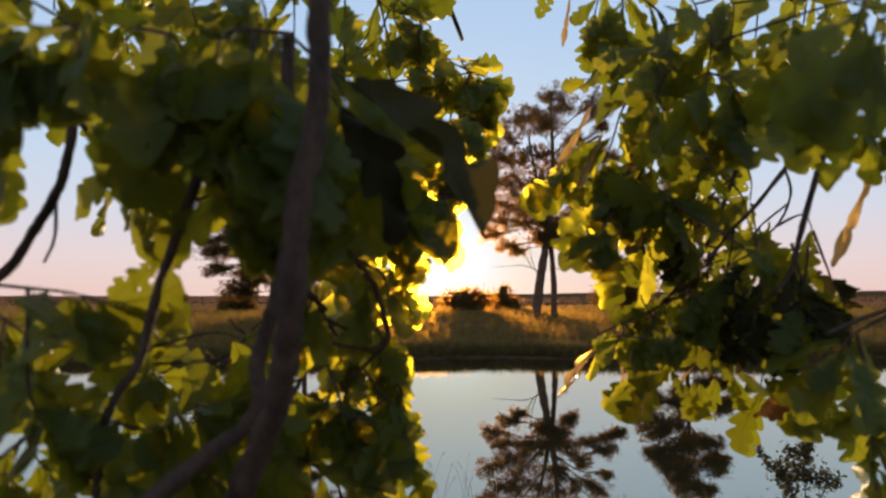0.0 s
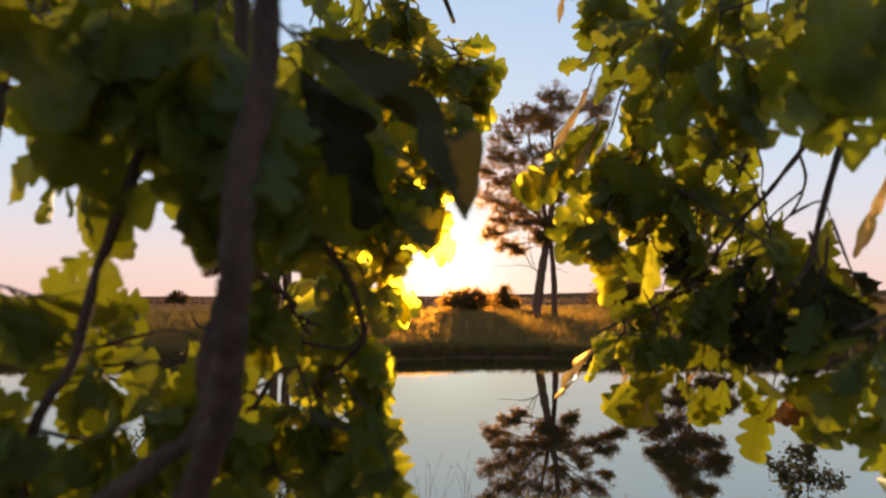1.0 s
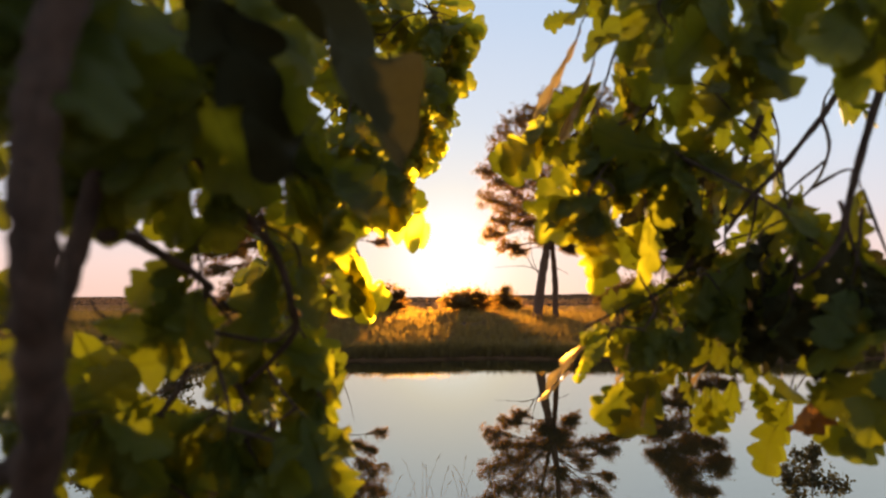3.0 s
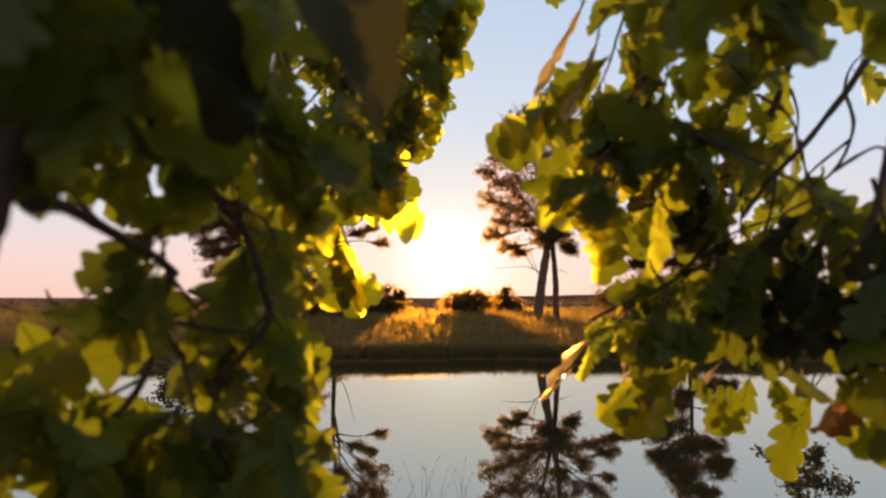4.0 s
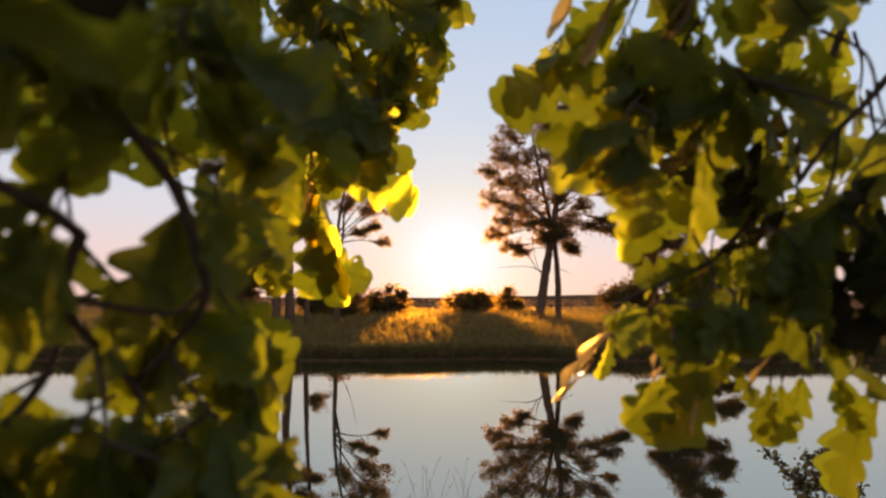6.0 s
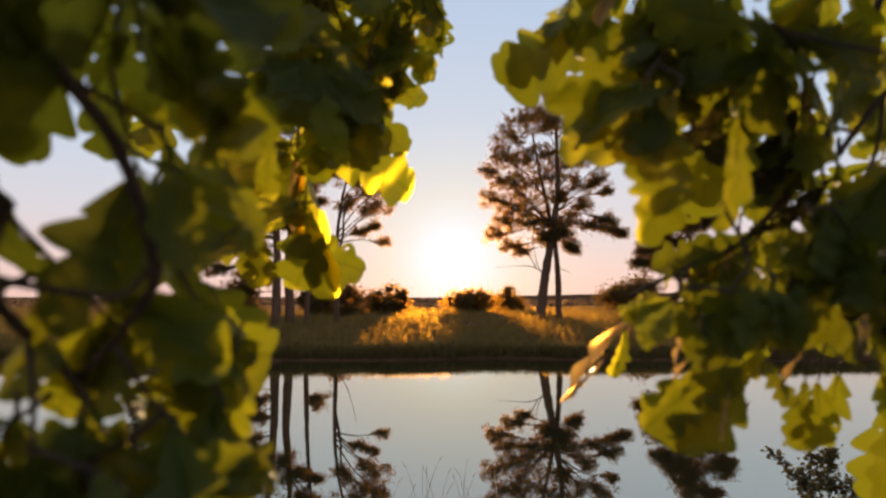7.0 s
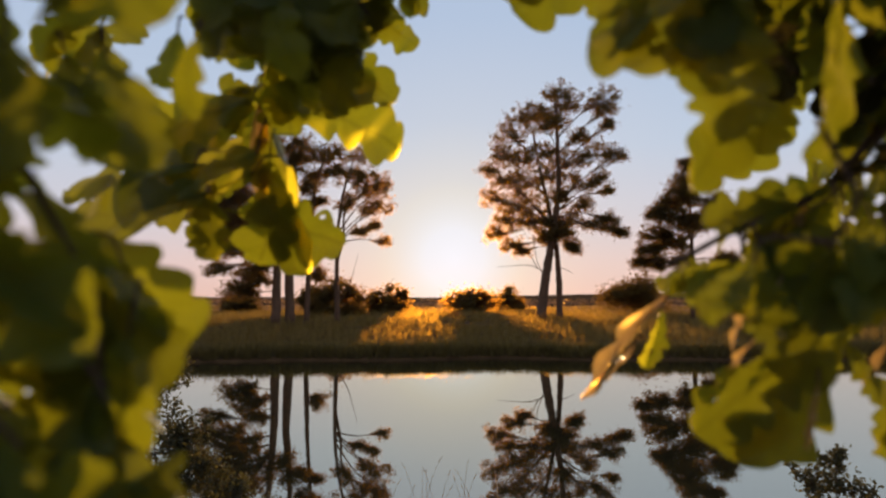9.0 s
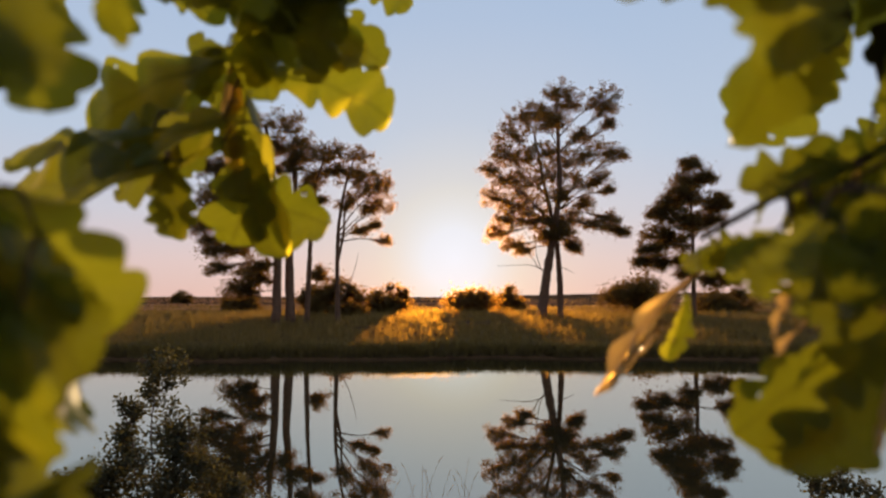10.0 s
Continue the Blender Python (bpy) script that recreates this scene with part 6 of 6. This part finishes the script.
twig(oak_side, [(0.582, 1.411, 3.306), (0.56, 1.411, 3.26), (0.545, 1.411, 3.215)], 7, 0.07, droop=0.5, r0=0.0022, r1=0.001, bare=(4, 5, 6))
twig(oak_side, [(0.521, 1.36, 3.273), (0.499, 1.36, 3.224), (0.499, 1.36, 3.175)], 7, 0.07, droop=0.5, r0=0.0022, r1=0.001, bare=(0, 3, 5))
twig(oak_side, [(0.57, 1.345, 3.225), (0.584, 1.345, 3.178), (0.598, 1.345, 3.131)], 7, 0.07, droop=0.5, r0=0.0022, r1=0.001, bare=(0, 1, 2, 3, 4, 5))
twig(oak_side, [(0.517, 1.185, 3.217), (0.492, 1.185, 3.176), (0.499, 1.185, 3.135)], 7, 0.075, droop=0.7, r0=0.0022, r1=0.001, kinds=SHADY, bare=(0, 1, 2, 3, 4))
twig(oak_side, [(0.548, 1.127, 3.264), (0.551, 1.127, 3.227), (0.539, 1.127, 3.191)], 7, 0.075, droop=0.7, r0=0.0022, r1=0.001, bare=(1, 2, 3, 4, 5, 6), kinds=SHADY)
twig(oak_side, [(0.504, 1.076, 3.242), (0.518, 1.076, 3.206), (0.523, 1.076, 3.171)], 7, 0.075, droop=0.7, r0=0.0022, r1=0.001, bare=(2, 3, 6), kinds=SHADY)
twig(oak_back, [(-0.191, 1.425, 3.805), (-0.165, 1.425, 3.768), (-0.135, 1.425, 3.731)], 7, 0.09, droop=0.4, r0=0.0022, r1=0.001, bare=(0, 1, 2, 3))
twig(oak_back, [(-0.091, 1.351, 3.846), (-0.063, 1.351, 3.807), (-0.032, 1.351, 3.769)], 7, 0.09, droop=0.4, r0=0.0022, r1=0.001, bare=(1, 3, 6))
twig(oak_back, [(-0.062, 1.456, 3.868), (-0.071, 1.456, 3.832), (-0.071, 1.456, 3.797)], 7, 0.09, droop=0.4, r0=0.0022, r1=0.001, bare=(1, 2, 4, 6))
twig(oak_back, [(-0.045, 1.468, 3.855), (-0.031, 1.468, 3.82), (-0.031, 1.468, 3.785)], 7, 0.09, droop=0.4, r0=0.0022, r1=0.001, bare=(0, 2, 3, 4))
twig(oak_back, [(-0.114, 1.424, 3.809), (-0.144, 1.424, 3.772), (-0.16, 1.424, 3.734)], 7, 0.09, droop=0.4, r0=0.0022, r1=0.001, bare=(1, 6))
twig(oak_back, [(-0.107, 1.393, 3.836), (-0.105, 1.393, 3.798), (-0.082, 1.393, 3.76)], 7, 0.09, droop=0.4, r0=0.0022, r1=0.001)
twig(oak_back, [(-0.163, 1.382, 3.779), (-0.173, 1.382, 3.747), (-0.196, 1.382, 3.715)], 7, 0.09, droop=0.4, r0=0.0022, r1=0.001, bare=(2, 4))
twig(oak_back, [(0.068, 1.409, 3.693), (0.051, 1.409, 3.67), (0.066, 1.409, 3.648)], 6, 0.085, droop=0.4, r0=0.0022, r1=0.001, bare=(4,))
twig(oak_back, [(-0.07, 1.408, 3.669), (-0.047, 1.408, 3.647), (-0.061, 1.408, 3.625)], 6, 0.085, droop=0.4, r0=0.0022, r1=0.001, bare=(0, 1, 3, 4, 5))
twig(oak_back, [(0.083, 1.412, 3.701), (0.072, 1.412, 3.676), (0.084, 1.412, 3.652)], 6, 0.085, droop=0.4, r0=0.0022, r1=0.001, bare=(0, 4, 5))
twig(oak_side, [(0.349, 1.243, 3.74), (0.349, 1.243, 3.702), (0.368, 1.243, 3.664)], 6, 0.07, droop=0.4, r0=0.0022, r1=0.001, bare=(0, 1, 3, 4, 5))
twig(oak_side, [(0.331, 1.229, 3.742), (0.351, 1.229, 3.708), (0.343, 1.229, 3.674)], 6, 0.07, droop=0.4, r0=0.0022, r1=0.001, bare=(0, 2, 4, 5))
twig(oak_near, [(-0.255, 0.952, 3.404), (-0.241, 0.952, 3.377), (-0.225, 0.952, 3.35)], 7, 0.08, droop=0.4, r0=0.0022, r1=0.001, bare=(0, 1, 3))
twig(oak_near, [(-0.223, 0.903, 3.362), (-0.206, 0.903, 3.341), (-0.203, 0.903, 3.32)], 7, 0.08, droop=0.4, r0=0.0022, r1=0.001, bare=(0, 1))
twig(oak_near, [(-0.213, 0.942, 3.392), (-0.224, 0.942, 3.369), (-0.224, 0.942, 3.346)], 7, 0.08, droop=0.4, r0=0.0022, r1=0.001, bare=(2, 3, 4, 6))
twig(oak_near, [(-0.215, 0.991, 3.431), (-0.217, 0.991, 3.414), (-0.18, 0.991, 3.397)], 7, 0.08, droop=0.4, r0=0.0022, r1=0.001, bare=(0, 1, 2, 3, 4, 6))
twig(oak_near, [(-0.214, 0.92, 3.41), (-0.231, 0.92, 3.394), (-0.252, 0.92, 3.378)], 7, 0.08, droop=0.4, r0=0.0022, r1=0.001, bare=(1, 2, 3, 5, 6))
twig(oak_near, [(-0.216, 1.016, 3.406), (-0.219, 1.016, 3.378), (-0.213, 1.016, 3.35)], 7, 0.08, droop=0.4, r0=0.0022, r1=0.001, bare=(0, 1, 2, 3, 4))
twig(oak_near, [(-0.257, 0.959, 3.385), (-0.261, 0.959, 3.372), (-0.257, 0.959, 3.358)], 7, 0.08, droop=0.4, r0=0.0022, r1=0.001, bare=(0, 2, 3, 4, 6))
twig(oak_near, [(-0.305, 1.012, 3.41), (-0.313, 1.012, 3.389), (-0.308, 1.012, 3.367)], 7, 0.08, droop=0.4, r0=0.0022, r1=0.001, bare=(0, 1, 2, 3, 5, 6))
twig(oak_near, [(-0.234, 1.002, 3.384), (-0.234, 1.002, 3.37), (-0.23, 1.002, 3.355)], 7, 0.08, droop=0.4, r0=0.0022, r1=0.001, bare=(0, 1, 2, 3, 4, 5))
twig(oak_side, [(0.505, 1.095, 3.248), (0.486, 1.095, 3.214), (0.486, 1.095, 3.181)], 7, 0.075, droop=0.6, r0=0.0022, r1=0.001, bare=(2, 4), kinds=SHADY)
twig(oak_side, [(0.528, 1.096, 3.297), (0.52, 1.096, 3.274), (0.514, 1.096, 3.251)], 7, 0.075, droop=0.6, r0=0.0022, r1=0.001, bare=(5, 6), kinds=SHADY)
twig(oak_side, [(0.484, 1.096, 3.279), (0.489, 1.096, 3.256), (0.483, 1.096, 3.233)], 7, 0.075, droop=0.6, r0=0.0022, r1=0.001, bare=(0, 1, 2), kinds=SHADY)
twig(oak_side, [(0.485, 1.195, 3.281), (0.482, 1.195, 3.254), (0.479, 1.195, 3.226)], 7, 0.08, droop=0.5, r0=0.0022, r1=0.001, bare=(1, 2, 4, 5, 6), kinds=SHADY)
twig(oak_side, [(0.467, 1.191, 3.318), (0.46, 1.191, 3.294), (0.453, 1.191, 3.27)], 7, 0.08, droop=0.5, r0=0.0022, r1=0.001, bare=(1, 5, 6))
twig(oak_side, [(0.456, 1.179, 3.26), (0.46, 1.179, 3.224), (0.46, 1.179, 3.188)], 7, 0.08, droop=0.5, r0=0.0022, r1=0.001, bare=(1, 2, 3, 4, 5, 6))
lone(oak_near, (-0.123, 0.7, 3.448), (-0.098, 0.7, 3.43), (0.072, 0.7, 3.309), kinds=SHADED, face=(0.25, -0.7, 0.65), label="large oak leaf coloured dark as if shaded, drooping beside the trunk")
lone(oak_near, (-0.132, 0.72, 3.423), (-0.116, 0.72, 3.41), (-0.027, 0.72, 3.277), kinds=SHADED, face=(0.4, -0.8, 0.3))
lone(oak_near, (-0.146, 0.78, 3.386), (-0.132, 0.78, 3.376), (-0.063, 0.78, 3.257), face=(0.3, -0.9, 0.2))
twig(oak_near, [(-0.651, 0.9, 3.675), (-0.646, 0.9, 3.617), (-0.639, 0.9, 3.556)], 7, 0.088, droop=0.5, r0=0.0022, r1=0.001, bare=(3, 5, 6))
twig(oak_near, [(-0.496, 0.74, 3.591), (-0.491, 0.74, 3.543), (-0.483, 0.74, 3.464)], 7, 0.088, droop=0.5, r0=0.0022, r1=0.001, bare=(4, 5, 6))
twig(oak_near, [(-0.679, 1.1, 3.781), (-0.671, 1.1, 3.71), (-0.659, 1.1, 3.617)], 7, 0.088, droop=0.5, r0=0.0022, r1=0.001, bare=(3, 4, 5, 6))
twig(oak_near, [(-0.63, 1.1, 3.781), (-0.617, 1.1, 3.71), (-0.6, 1.1, 3.633)], 7, 0.088, droop=0.5, r0=0.0022, r1=0.001, bare=(5,))
twig(oak_near, [(-0.51, 1, 3.728), (-0.502, 1, 3.664), (-0.49, 1, 3.565)], 7, 0.088, droop=0.5, r0=0.0022, r1=0.001)
twig(oak_near, [(-0.46, 1.1, 3.781), (-0.467, 1.1, 3.71), (-0.479, 1.1, 3.627)], 7, 0.088, droop=0.5, r0=0.0022, r1=0.001, bare=(4, 6))
twig(oak_near, [(-0.353, 0.9, 3.675), (-0.349, 0.9, 3.617), (-0.343, 0.9, 3.564)], 7, 0.088, droop=0.5, r0=0.0022, r1=0.001, bare=(6,))
twig(oak_near, [(-0.295, 0.9, 3.675), (-0.294, 0.9, 3.617), (-0.294, 0.9, 3.558)], 7, 0.088, droop=0.5, r0=0.0022, r1=0.001, bare=(6,))
twig(oak_near, [(-0.241, 0.82, 3.633), (-0.233, 0.82, 3.58), (-0.222, 0.82, 3.498)], 7, 0.088, droop=0.5, r0=0.0022, r1=0.001, bare=(6,))
twig(oak_near, [(-0.635, 1.15, 3.691), (-0.622, 1.15, 3.618), (-0.619, 1.15, 3.547)], 6, 0.085, droop=0.5, r0=0.0022, r1=0.001, bare=(0, 1, 2, 3, 5))
twig(oak_side, [(0.304, 1.2, 3.822), (0.293, 1.2, 3.756), (0.282, 1.2, 3.679)], 6, 0.085, droop=0.6, r0=0.0022, r1=0.001, bare=(4,))
twig(oak_side, [(0.329, 1.2, 3.822), (0.337, 1.2, 3.756), (0.345, 1.2, 3.647)], 6, 0.085, droop=0.6, r0=0.0022, r1=0.001)
twig(oak_side, [(0.466, 1.2, 3.822), (0.469, 1.2, 3.756), (0.472, 1.2, 3.664)], 6, 0.085, droop=0.6, r0=0.0022, r1=0.001)
twig(oak_side, [(0.514, 1.12, 3.781), (0.507, 1.12, 3.719), (0.499, 1.12, 3.622)], 6, 0.085, droop=0.6, r0=0.0022, r1=0.001)
twig(oak_side, [(0.576, 1.05, 3.745), (0.573, 1.05, 3.687), (0.572, 1.05, 3.637)], 6, 0.085, droop=0.6, r0=0.0022, r1=0.001)
twig(oak_side, [(0.674, 1.12, 3.781), (0.667, 1.12, 3.719), (0.658, 1.12, 3.642)], 6, 0.085, droop=0.6, r0=0.0022, r1=0.001, bare=(3, 4, 5))
twig(oak_side, [(0.812, 1.2, 3.822), (0.809, 1.2, 3.756), (0.805, 1.2, 3.659)], 6, 0.085, droop=0.6, r0=0.0022, r1=0.001, bare=(3, 4, 5))
twig(oak_side, [(0.467, 0.82, 3.521), (0.451, 0.82, 3.476), (0.443, 0.82, 3.44)], 6, 0.08, droop=0.6, r0=0.0022, r1=0.001, bare=(0,))
twig(oak_side, [(0.504, 0.82, 3.535), (0.488, 0.82, 3.491), (0.479, 0.82, 3.454)], 6, 0.08, droop=0.6, r0=0.0022, r1=0.001, bare=(1,))
twig(oak_side, [(0.584, 0.9, 3.536), (0.566, 0.9, 3.487), (0.556, 0.9, 3.447)], 6, 0.08, droop=0.6, r0=0.0022, r1=0.001, bare=(1, 2, 4))
twig(oak_side, [(0.562, 0.82, 3.543), (0.546, 0.82, 3.498), (0.537, 0.82, 3.462)], 6, 0.08, droop=0.6, r0=0.0022, r1=0.001, bare=(0, 1, 2))
twig(oak_side, [(0.574, 0.82, 3.476), (0.557, 0.82, 3.432), (0.548, 0.82, 3.396)], 6, 0.08, droop=0.6, r0=0.0022, r1=0.001)
lone(oak_near, (-0.134, 1.15, 3.278), (-0.13, 1.15, 3.268), (-0.115, 1.15, 3.186), kinds=BROAD, face=(0.3, -0.9, 0.2))
lone(oak_near, (-0.178, 1.17, 3.286), (-0.17, 1.17, 3.271), (-0.15, 1.17, 3.206), kinds=BROAD, face=(0.1, -0.9, 0.3))
lone(oak_back, (-0.078, 1.36, 3.367), (-0.085, 1.36, 3.34), (-0.138, 1.36, 3.356), face=(0.2, -0.95, 0.2))
lone(oak_back, (-0.076, 1.36, 3.253), (-0.087, 1.36, 3.238), (-0.225, 1.36, 3.225), kinds=BROAD, face=(0.0, -0.9, 0.45))
lone(oak_back, (-0.125, 1.34, 3.198), (-0.13, 1.34, 3.196), (-0.289, 1.34, 3.194), kinds=BROAD, face=(0.0, -0.9, 0.45))
lone(oak_back, (-0.142, 1.38, 3.212), (-0.146, 1.38, 3.206), (-0.14, 1.38, 3.137), face=(0.2, -0.95, 0.1))
lone(oak_near, (-0.164, 0.92, 3.21), (-0.173, 0.92, 3.178), (-0.203, 0.92, 3.097), kinds=BROAD, face=(0.2, -0.95, 0.1))
lone(oak_near, (-0.175, 0.93, 3.212), (-0.188, 0.93, 3.188), (-0.232, 0.93, 3.142), kinds=BROAD, face=(0.2, -0.95, 0.2))
lone(oak_near, (-0.24, 1.05, 3.31), (-0.251, 1.05, 3.287), (-0.288, 1.05, 3.243), kinds=BROAD, face=(0.1, -0.95, 0.2))
lone(oak_near, (-0.057, 1.06, 3.106), (-0.063, 1.06, 3.076), (-0.083, 1.06, 3.006), kinds=BROAD, face=(0.1, -0.95, 0.1))
lone(oak_side, (0.477, 1.25, 3.065), (0.472, 1.25, 3.036), (0.456, 1.25, 2.968), kinds=BROAD, face=(0.2, -0.95, 0.1))
lone(oak_side, (0.606, 1.25, 3.058), (0.595, 1.25, 3.018), (0.557, 1.25, 2.906), face=(0.2, -0.95, 0.1))
lone(oak_side, (0.282, 1.28, 3.462), (0.252, 1.28, 3.436), (0.153, 1.28, 3.382), kinds=BROAD, face=(0.1, -0.95, 0.2))
lone(oak_side, (0.351, 1.18, 3.287), (0.32, 1.18, 3.265), (0.218, 1.18, 3.305), kinds=BROAD, face=(0.1, -0.95, 0.3))
lone(oak_side, (0.413, 1.25, 3.213), (0.408, 1.25, 3.187), (0.39, 1.25, 3.132), kinds=FOLDED, face=(-0.4, -0.7, 0.5), label="thin pale leaf added as a painted sun glint on a leaf edge")
lone(oak_side, (0.367, 1.25, 3.126), (0.36, 1.25, 3.102), (0.335, 1.25, 3.055), kinds=FOLDED, face=(-0.4, -0.7, 0.5), label="thin pale leaf added as a painted sun glint on a leaf edge")
lone(oak_side, (0.484, 1.25, 3.094), (0.474, 1.25, 3.07), (0.441, 1.25, 3.02), kinds=FOLDED, face=(-0.4, -0.7, 0.5), label="thin pale leaf added as a painted sun glint on a leaf edge")
lone(oak_side, (0.585, 1.25, 3.08), (0.585, 1.25, 3.06), (0.586, 1.25, 3.027), kinds=FOLDED, face=(-0.4, -0.7, 0.5), label="thin pale leaf added as a painted sun glint on a leaf edge")
lone(oak_side, (0.388, 1.25, 3.054), (0.38, 1.25, 3.029), (0.354, 1.25, 2.978), kinds=FOLDED, face=(-0.4, -0.7, 0.5), label="thin pale leaf added as a painted sun glint on a leaf edge")
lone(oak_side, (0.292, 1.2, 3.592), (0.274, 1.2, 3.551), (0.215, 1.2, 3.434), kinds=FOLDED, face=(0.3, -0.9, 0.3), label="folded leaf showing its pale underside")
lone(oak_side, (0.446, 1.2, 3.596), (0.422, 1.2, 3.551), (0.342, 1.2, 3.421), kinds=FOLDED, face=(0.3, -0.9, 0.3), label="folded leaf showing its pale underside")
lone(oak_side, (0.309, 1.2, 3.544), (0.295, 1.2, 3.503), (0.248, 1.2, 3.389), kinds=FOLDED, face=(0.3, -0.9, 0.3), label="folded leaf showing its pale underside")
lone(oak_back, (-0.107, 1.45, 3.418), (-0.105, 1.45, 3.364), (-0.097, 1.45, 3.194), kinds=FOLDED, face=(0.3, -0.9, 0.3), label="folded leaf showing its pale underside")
twig(oak_side, [(0.456, 1.25, 3.423), (0.45, 1.25, 3.378), (0.444, 1.25, 3.339)], 5, 0.075, droop=0.6, r0=0.0022, r1=0.001, kinds=SHADY, bare=(0, 1, 4))
twig(oak_side, [(0.52, 1.3, 3.436), (0.525, 1.3, 3.387), (0.53, 1.3, 3.345)], 5, 0.075, droop=0.6, r0=0.0022, r1=0.001, kinds=SHADY, bare=(2,))
twig(oak_side, [(0.456, 1.2, 3.346), (0.453, 1.2, 3.305), (0.449, 1.2, 3.27)], 5, 0.075, droop=0.6, r0=0.0022, r1=0.001, kinds=SHADY)
twig(oak_side, [(0.419, 1.25, 3.412), (0.412, 1.25, 3.367), (0.406, 1.25, 3.328)], 5, 0.075, droop=0.6, r0=0.0022, r1=0.001, kinds=SHADY)
lone(oak_side, (0.534, 1.28, 3.056), (0.525, 1.28, 3.04), (0.489, 1.28, 2.964), face=(0.2, -0.95, 0.1))
bough(oak_near, [(-0.369, 1, 3.089), (-0.326, 1, 3.111), (-0.302, 1, 3.132), (-0.301, 1, 3.144), (-0.315, 1, 3.153), (-0.322, 1, 3.165)], 0.003, 0.0012, "bare dead twig", "bough")
bough(oak_near, [(-0.302, 1, 3.132), (-0.29, 1, 3.141), (-0.284, 1, 3.154), (-0.269, 1, 3.163)], 0.0022, 0.001, "bare dead twig", "bough")
lone(oak_side, (0.388, 1.2, 3.089), (0.37, 1.2, 3.062), (0.3, 1.2, 2.989), face=(0.2, -0.95, 0.1))
lone(oak_side, (0.392, 1.21, 3.09), (0.38, 1.21, 3.06), (0.332, 1.21, 2.968), kinds=BROAD, face=(0.2, -0.95, 0.1))
lone(oak_back, (-0.089, 1.47, 3.36), (-0.124, 1.47, 3.335), (-0.263, 1.47, 3.271), kinds=BROAD, face=(0.1, -0.95, 0.3))
lone(oak_back, (-0.09, 1.5, 3.345), (-0.112, 1.5, 3.315), (-0.2, 1.5, 3.226), face=(0.1, -0.95, 0.3))
lone(oak_back, (-0.082, 1.46, 3.379), (-0.098, 1.46, 3.356), (-0.162, 1.46, 3.301), kinds=BROAD, face=(0.1, -0.95, 0.3))
lone(oak_back, (-0.092, 1.44, 3.283), (-0.095, 1.44, 3.248), (-0.107, 1.44, 3.134), kinds=BROAD, face=(0.2, -0.95, 0.1))
lone(oak_back, (-0.079, 1.42, 3.251), (-0.108, 1.42, 3.232), (-0.225, 1.42, 3.199), kinds=BROAD, face=(0.1, -0.9, 0.4))
lone(oak_side, (0.464, 1.36, 3.405), (0.448, 1.36, 3.365), (0.384, 1.36, 3.227), kinds=BROAD, face=(0.1, -0.95, 0.2))
lone(oak_side, (0.438, 1.32, 3.345), (0.43, 1.32, 3.316), (0.399, 1.32, 3.231), face=(0.1, -0.95, 0.2))
twig(oak_side, [(0.482, 1.3, 3.325), (0.463, 1.3, 3.302), (0.446, 1.3, 3.275)], 4, 0.07, droop=0.6, r0=0.0022, r1=0.001, kinds=SHADY)
twig(oak_side, [(0.477, 1.3, 3.229), (0.458, 1.3, 3.207), (0.441, 1.3, 3.18)], 4, 0.07, droop=0.6, r0=0.0022, r1=0.001, kinds=SHADY)
lone(oak_side, (0.375, 1.17, 3.173), (0.373, 1.16, 3.159), (0.38, 1.16, 3.139), kinds=FOLDED, face=(-0.4, -0.7, 0.5), label="thin pale leaf added as a painted sun glint on a leaf edge")
lone(oak_side, (0.393, 1.17, 3.177), (0.391, 1.16, 3.163), (0.398, 1.16, 3.145), kinds=FOLDED, face=(-0.4, -0.7, 0.5), label="thin pale leaf added as a painted sun glint on a leaf edge")
lone(oak_side, (0.4, 1.17, 3.118), (0.4, 1.16, 3.104), (0.412, 1.16, 3.084), kinds=FOLDED, face=(-0.4, -0.7, 0.5), label="thin pale leaf added as a painted sun glint on a leaf edge")
lone(oak_side, (0.385, 1.17, 3.123), (0.382, 1.16, 3.109), (0.384, 1.16, 3.089), kinds=FOLDED, face=(-0.4, -0.7, 0.5), label="thin pale leaf added as a painted sun glint on a leaf edge")
lone(oak_side, (0.441, 1.17, 3.164), (0.439, 1.16, 3.15), (0.447, 1.16, 3.118), kinds=FOLDED, face=(-0.4, -0.7, 0.5), label="thin pale leaf added as a painted sun glint on a leaf edge")
lone(oak_side, (0.339, 1.17, 3.125), (0.333, 1.16, 3.111), (0.325, 1.16, 3.082), kinds=FOLDED, face=(-0.4, -0.7, 0.5), label="thin pale leaf added as a painted sun glint on a leaf edge")
lone(oak_side, (0.362, 1.17, 3.053), (0.355, 1.16, 3.039), (0.346, 1.16, 2.995), kinds=FOLDED, face=(-0.4, -0.7, 0.5), label="thin pale leaf added as a painted sun glint on a leaf edge")
lone(oak_near, (-0.187, 1.09, 3.071), (-0.187, 1.08, 3.057), (-0.173, 1.08, 3.032), kinds=FOLDED, face=(-0.4, -0.7, 0.5), label="thin pale leaf added as a painted sun glint on a leaf edge")
lone(oak_near, (-0.084, 1.09, 3.009), (-0.084, 1.08, 2.995), (-0.071, 1.08, 2.977), kinds=FOLDED, face=(-0.4, -0.7, 0.5), label="thin pale leaf added as a painted sun glint on a leaf edge")
crown_above(oak_near, (-0.2, 0.2, 4.75), 0.9, 900, 51)
crown_above(oak_side, (1.6, 1.2, 4.7), 1.2, 1200, 52)
crown_above(oak_back, (-1.6, 2.2, 4.9), 1.2, 1200, 53)
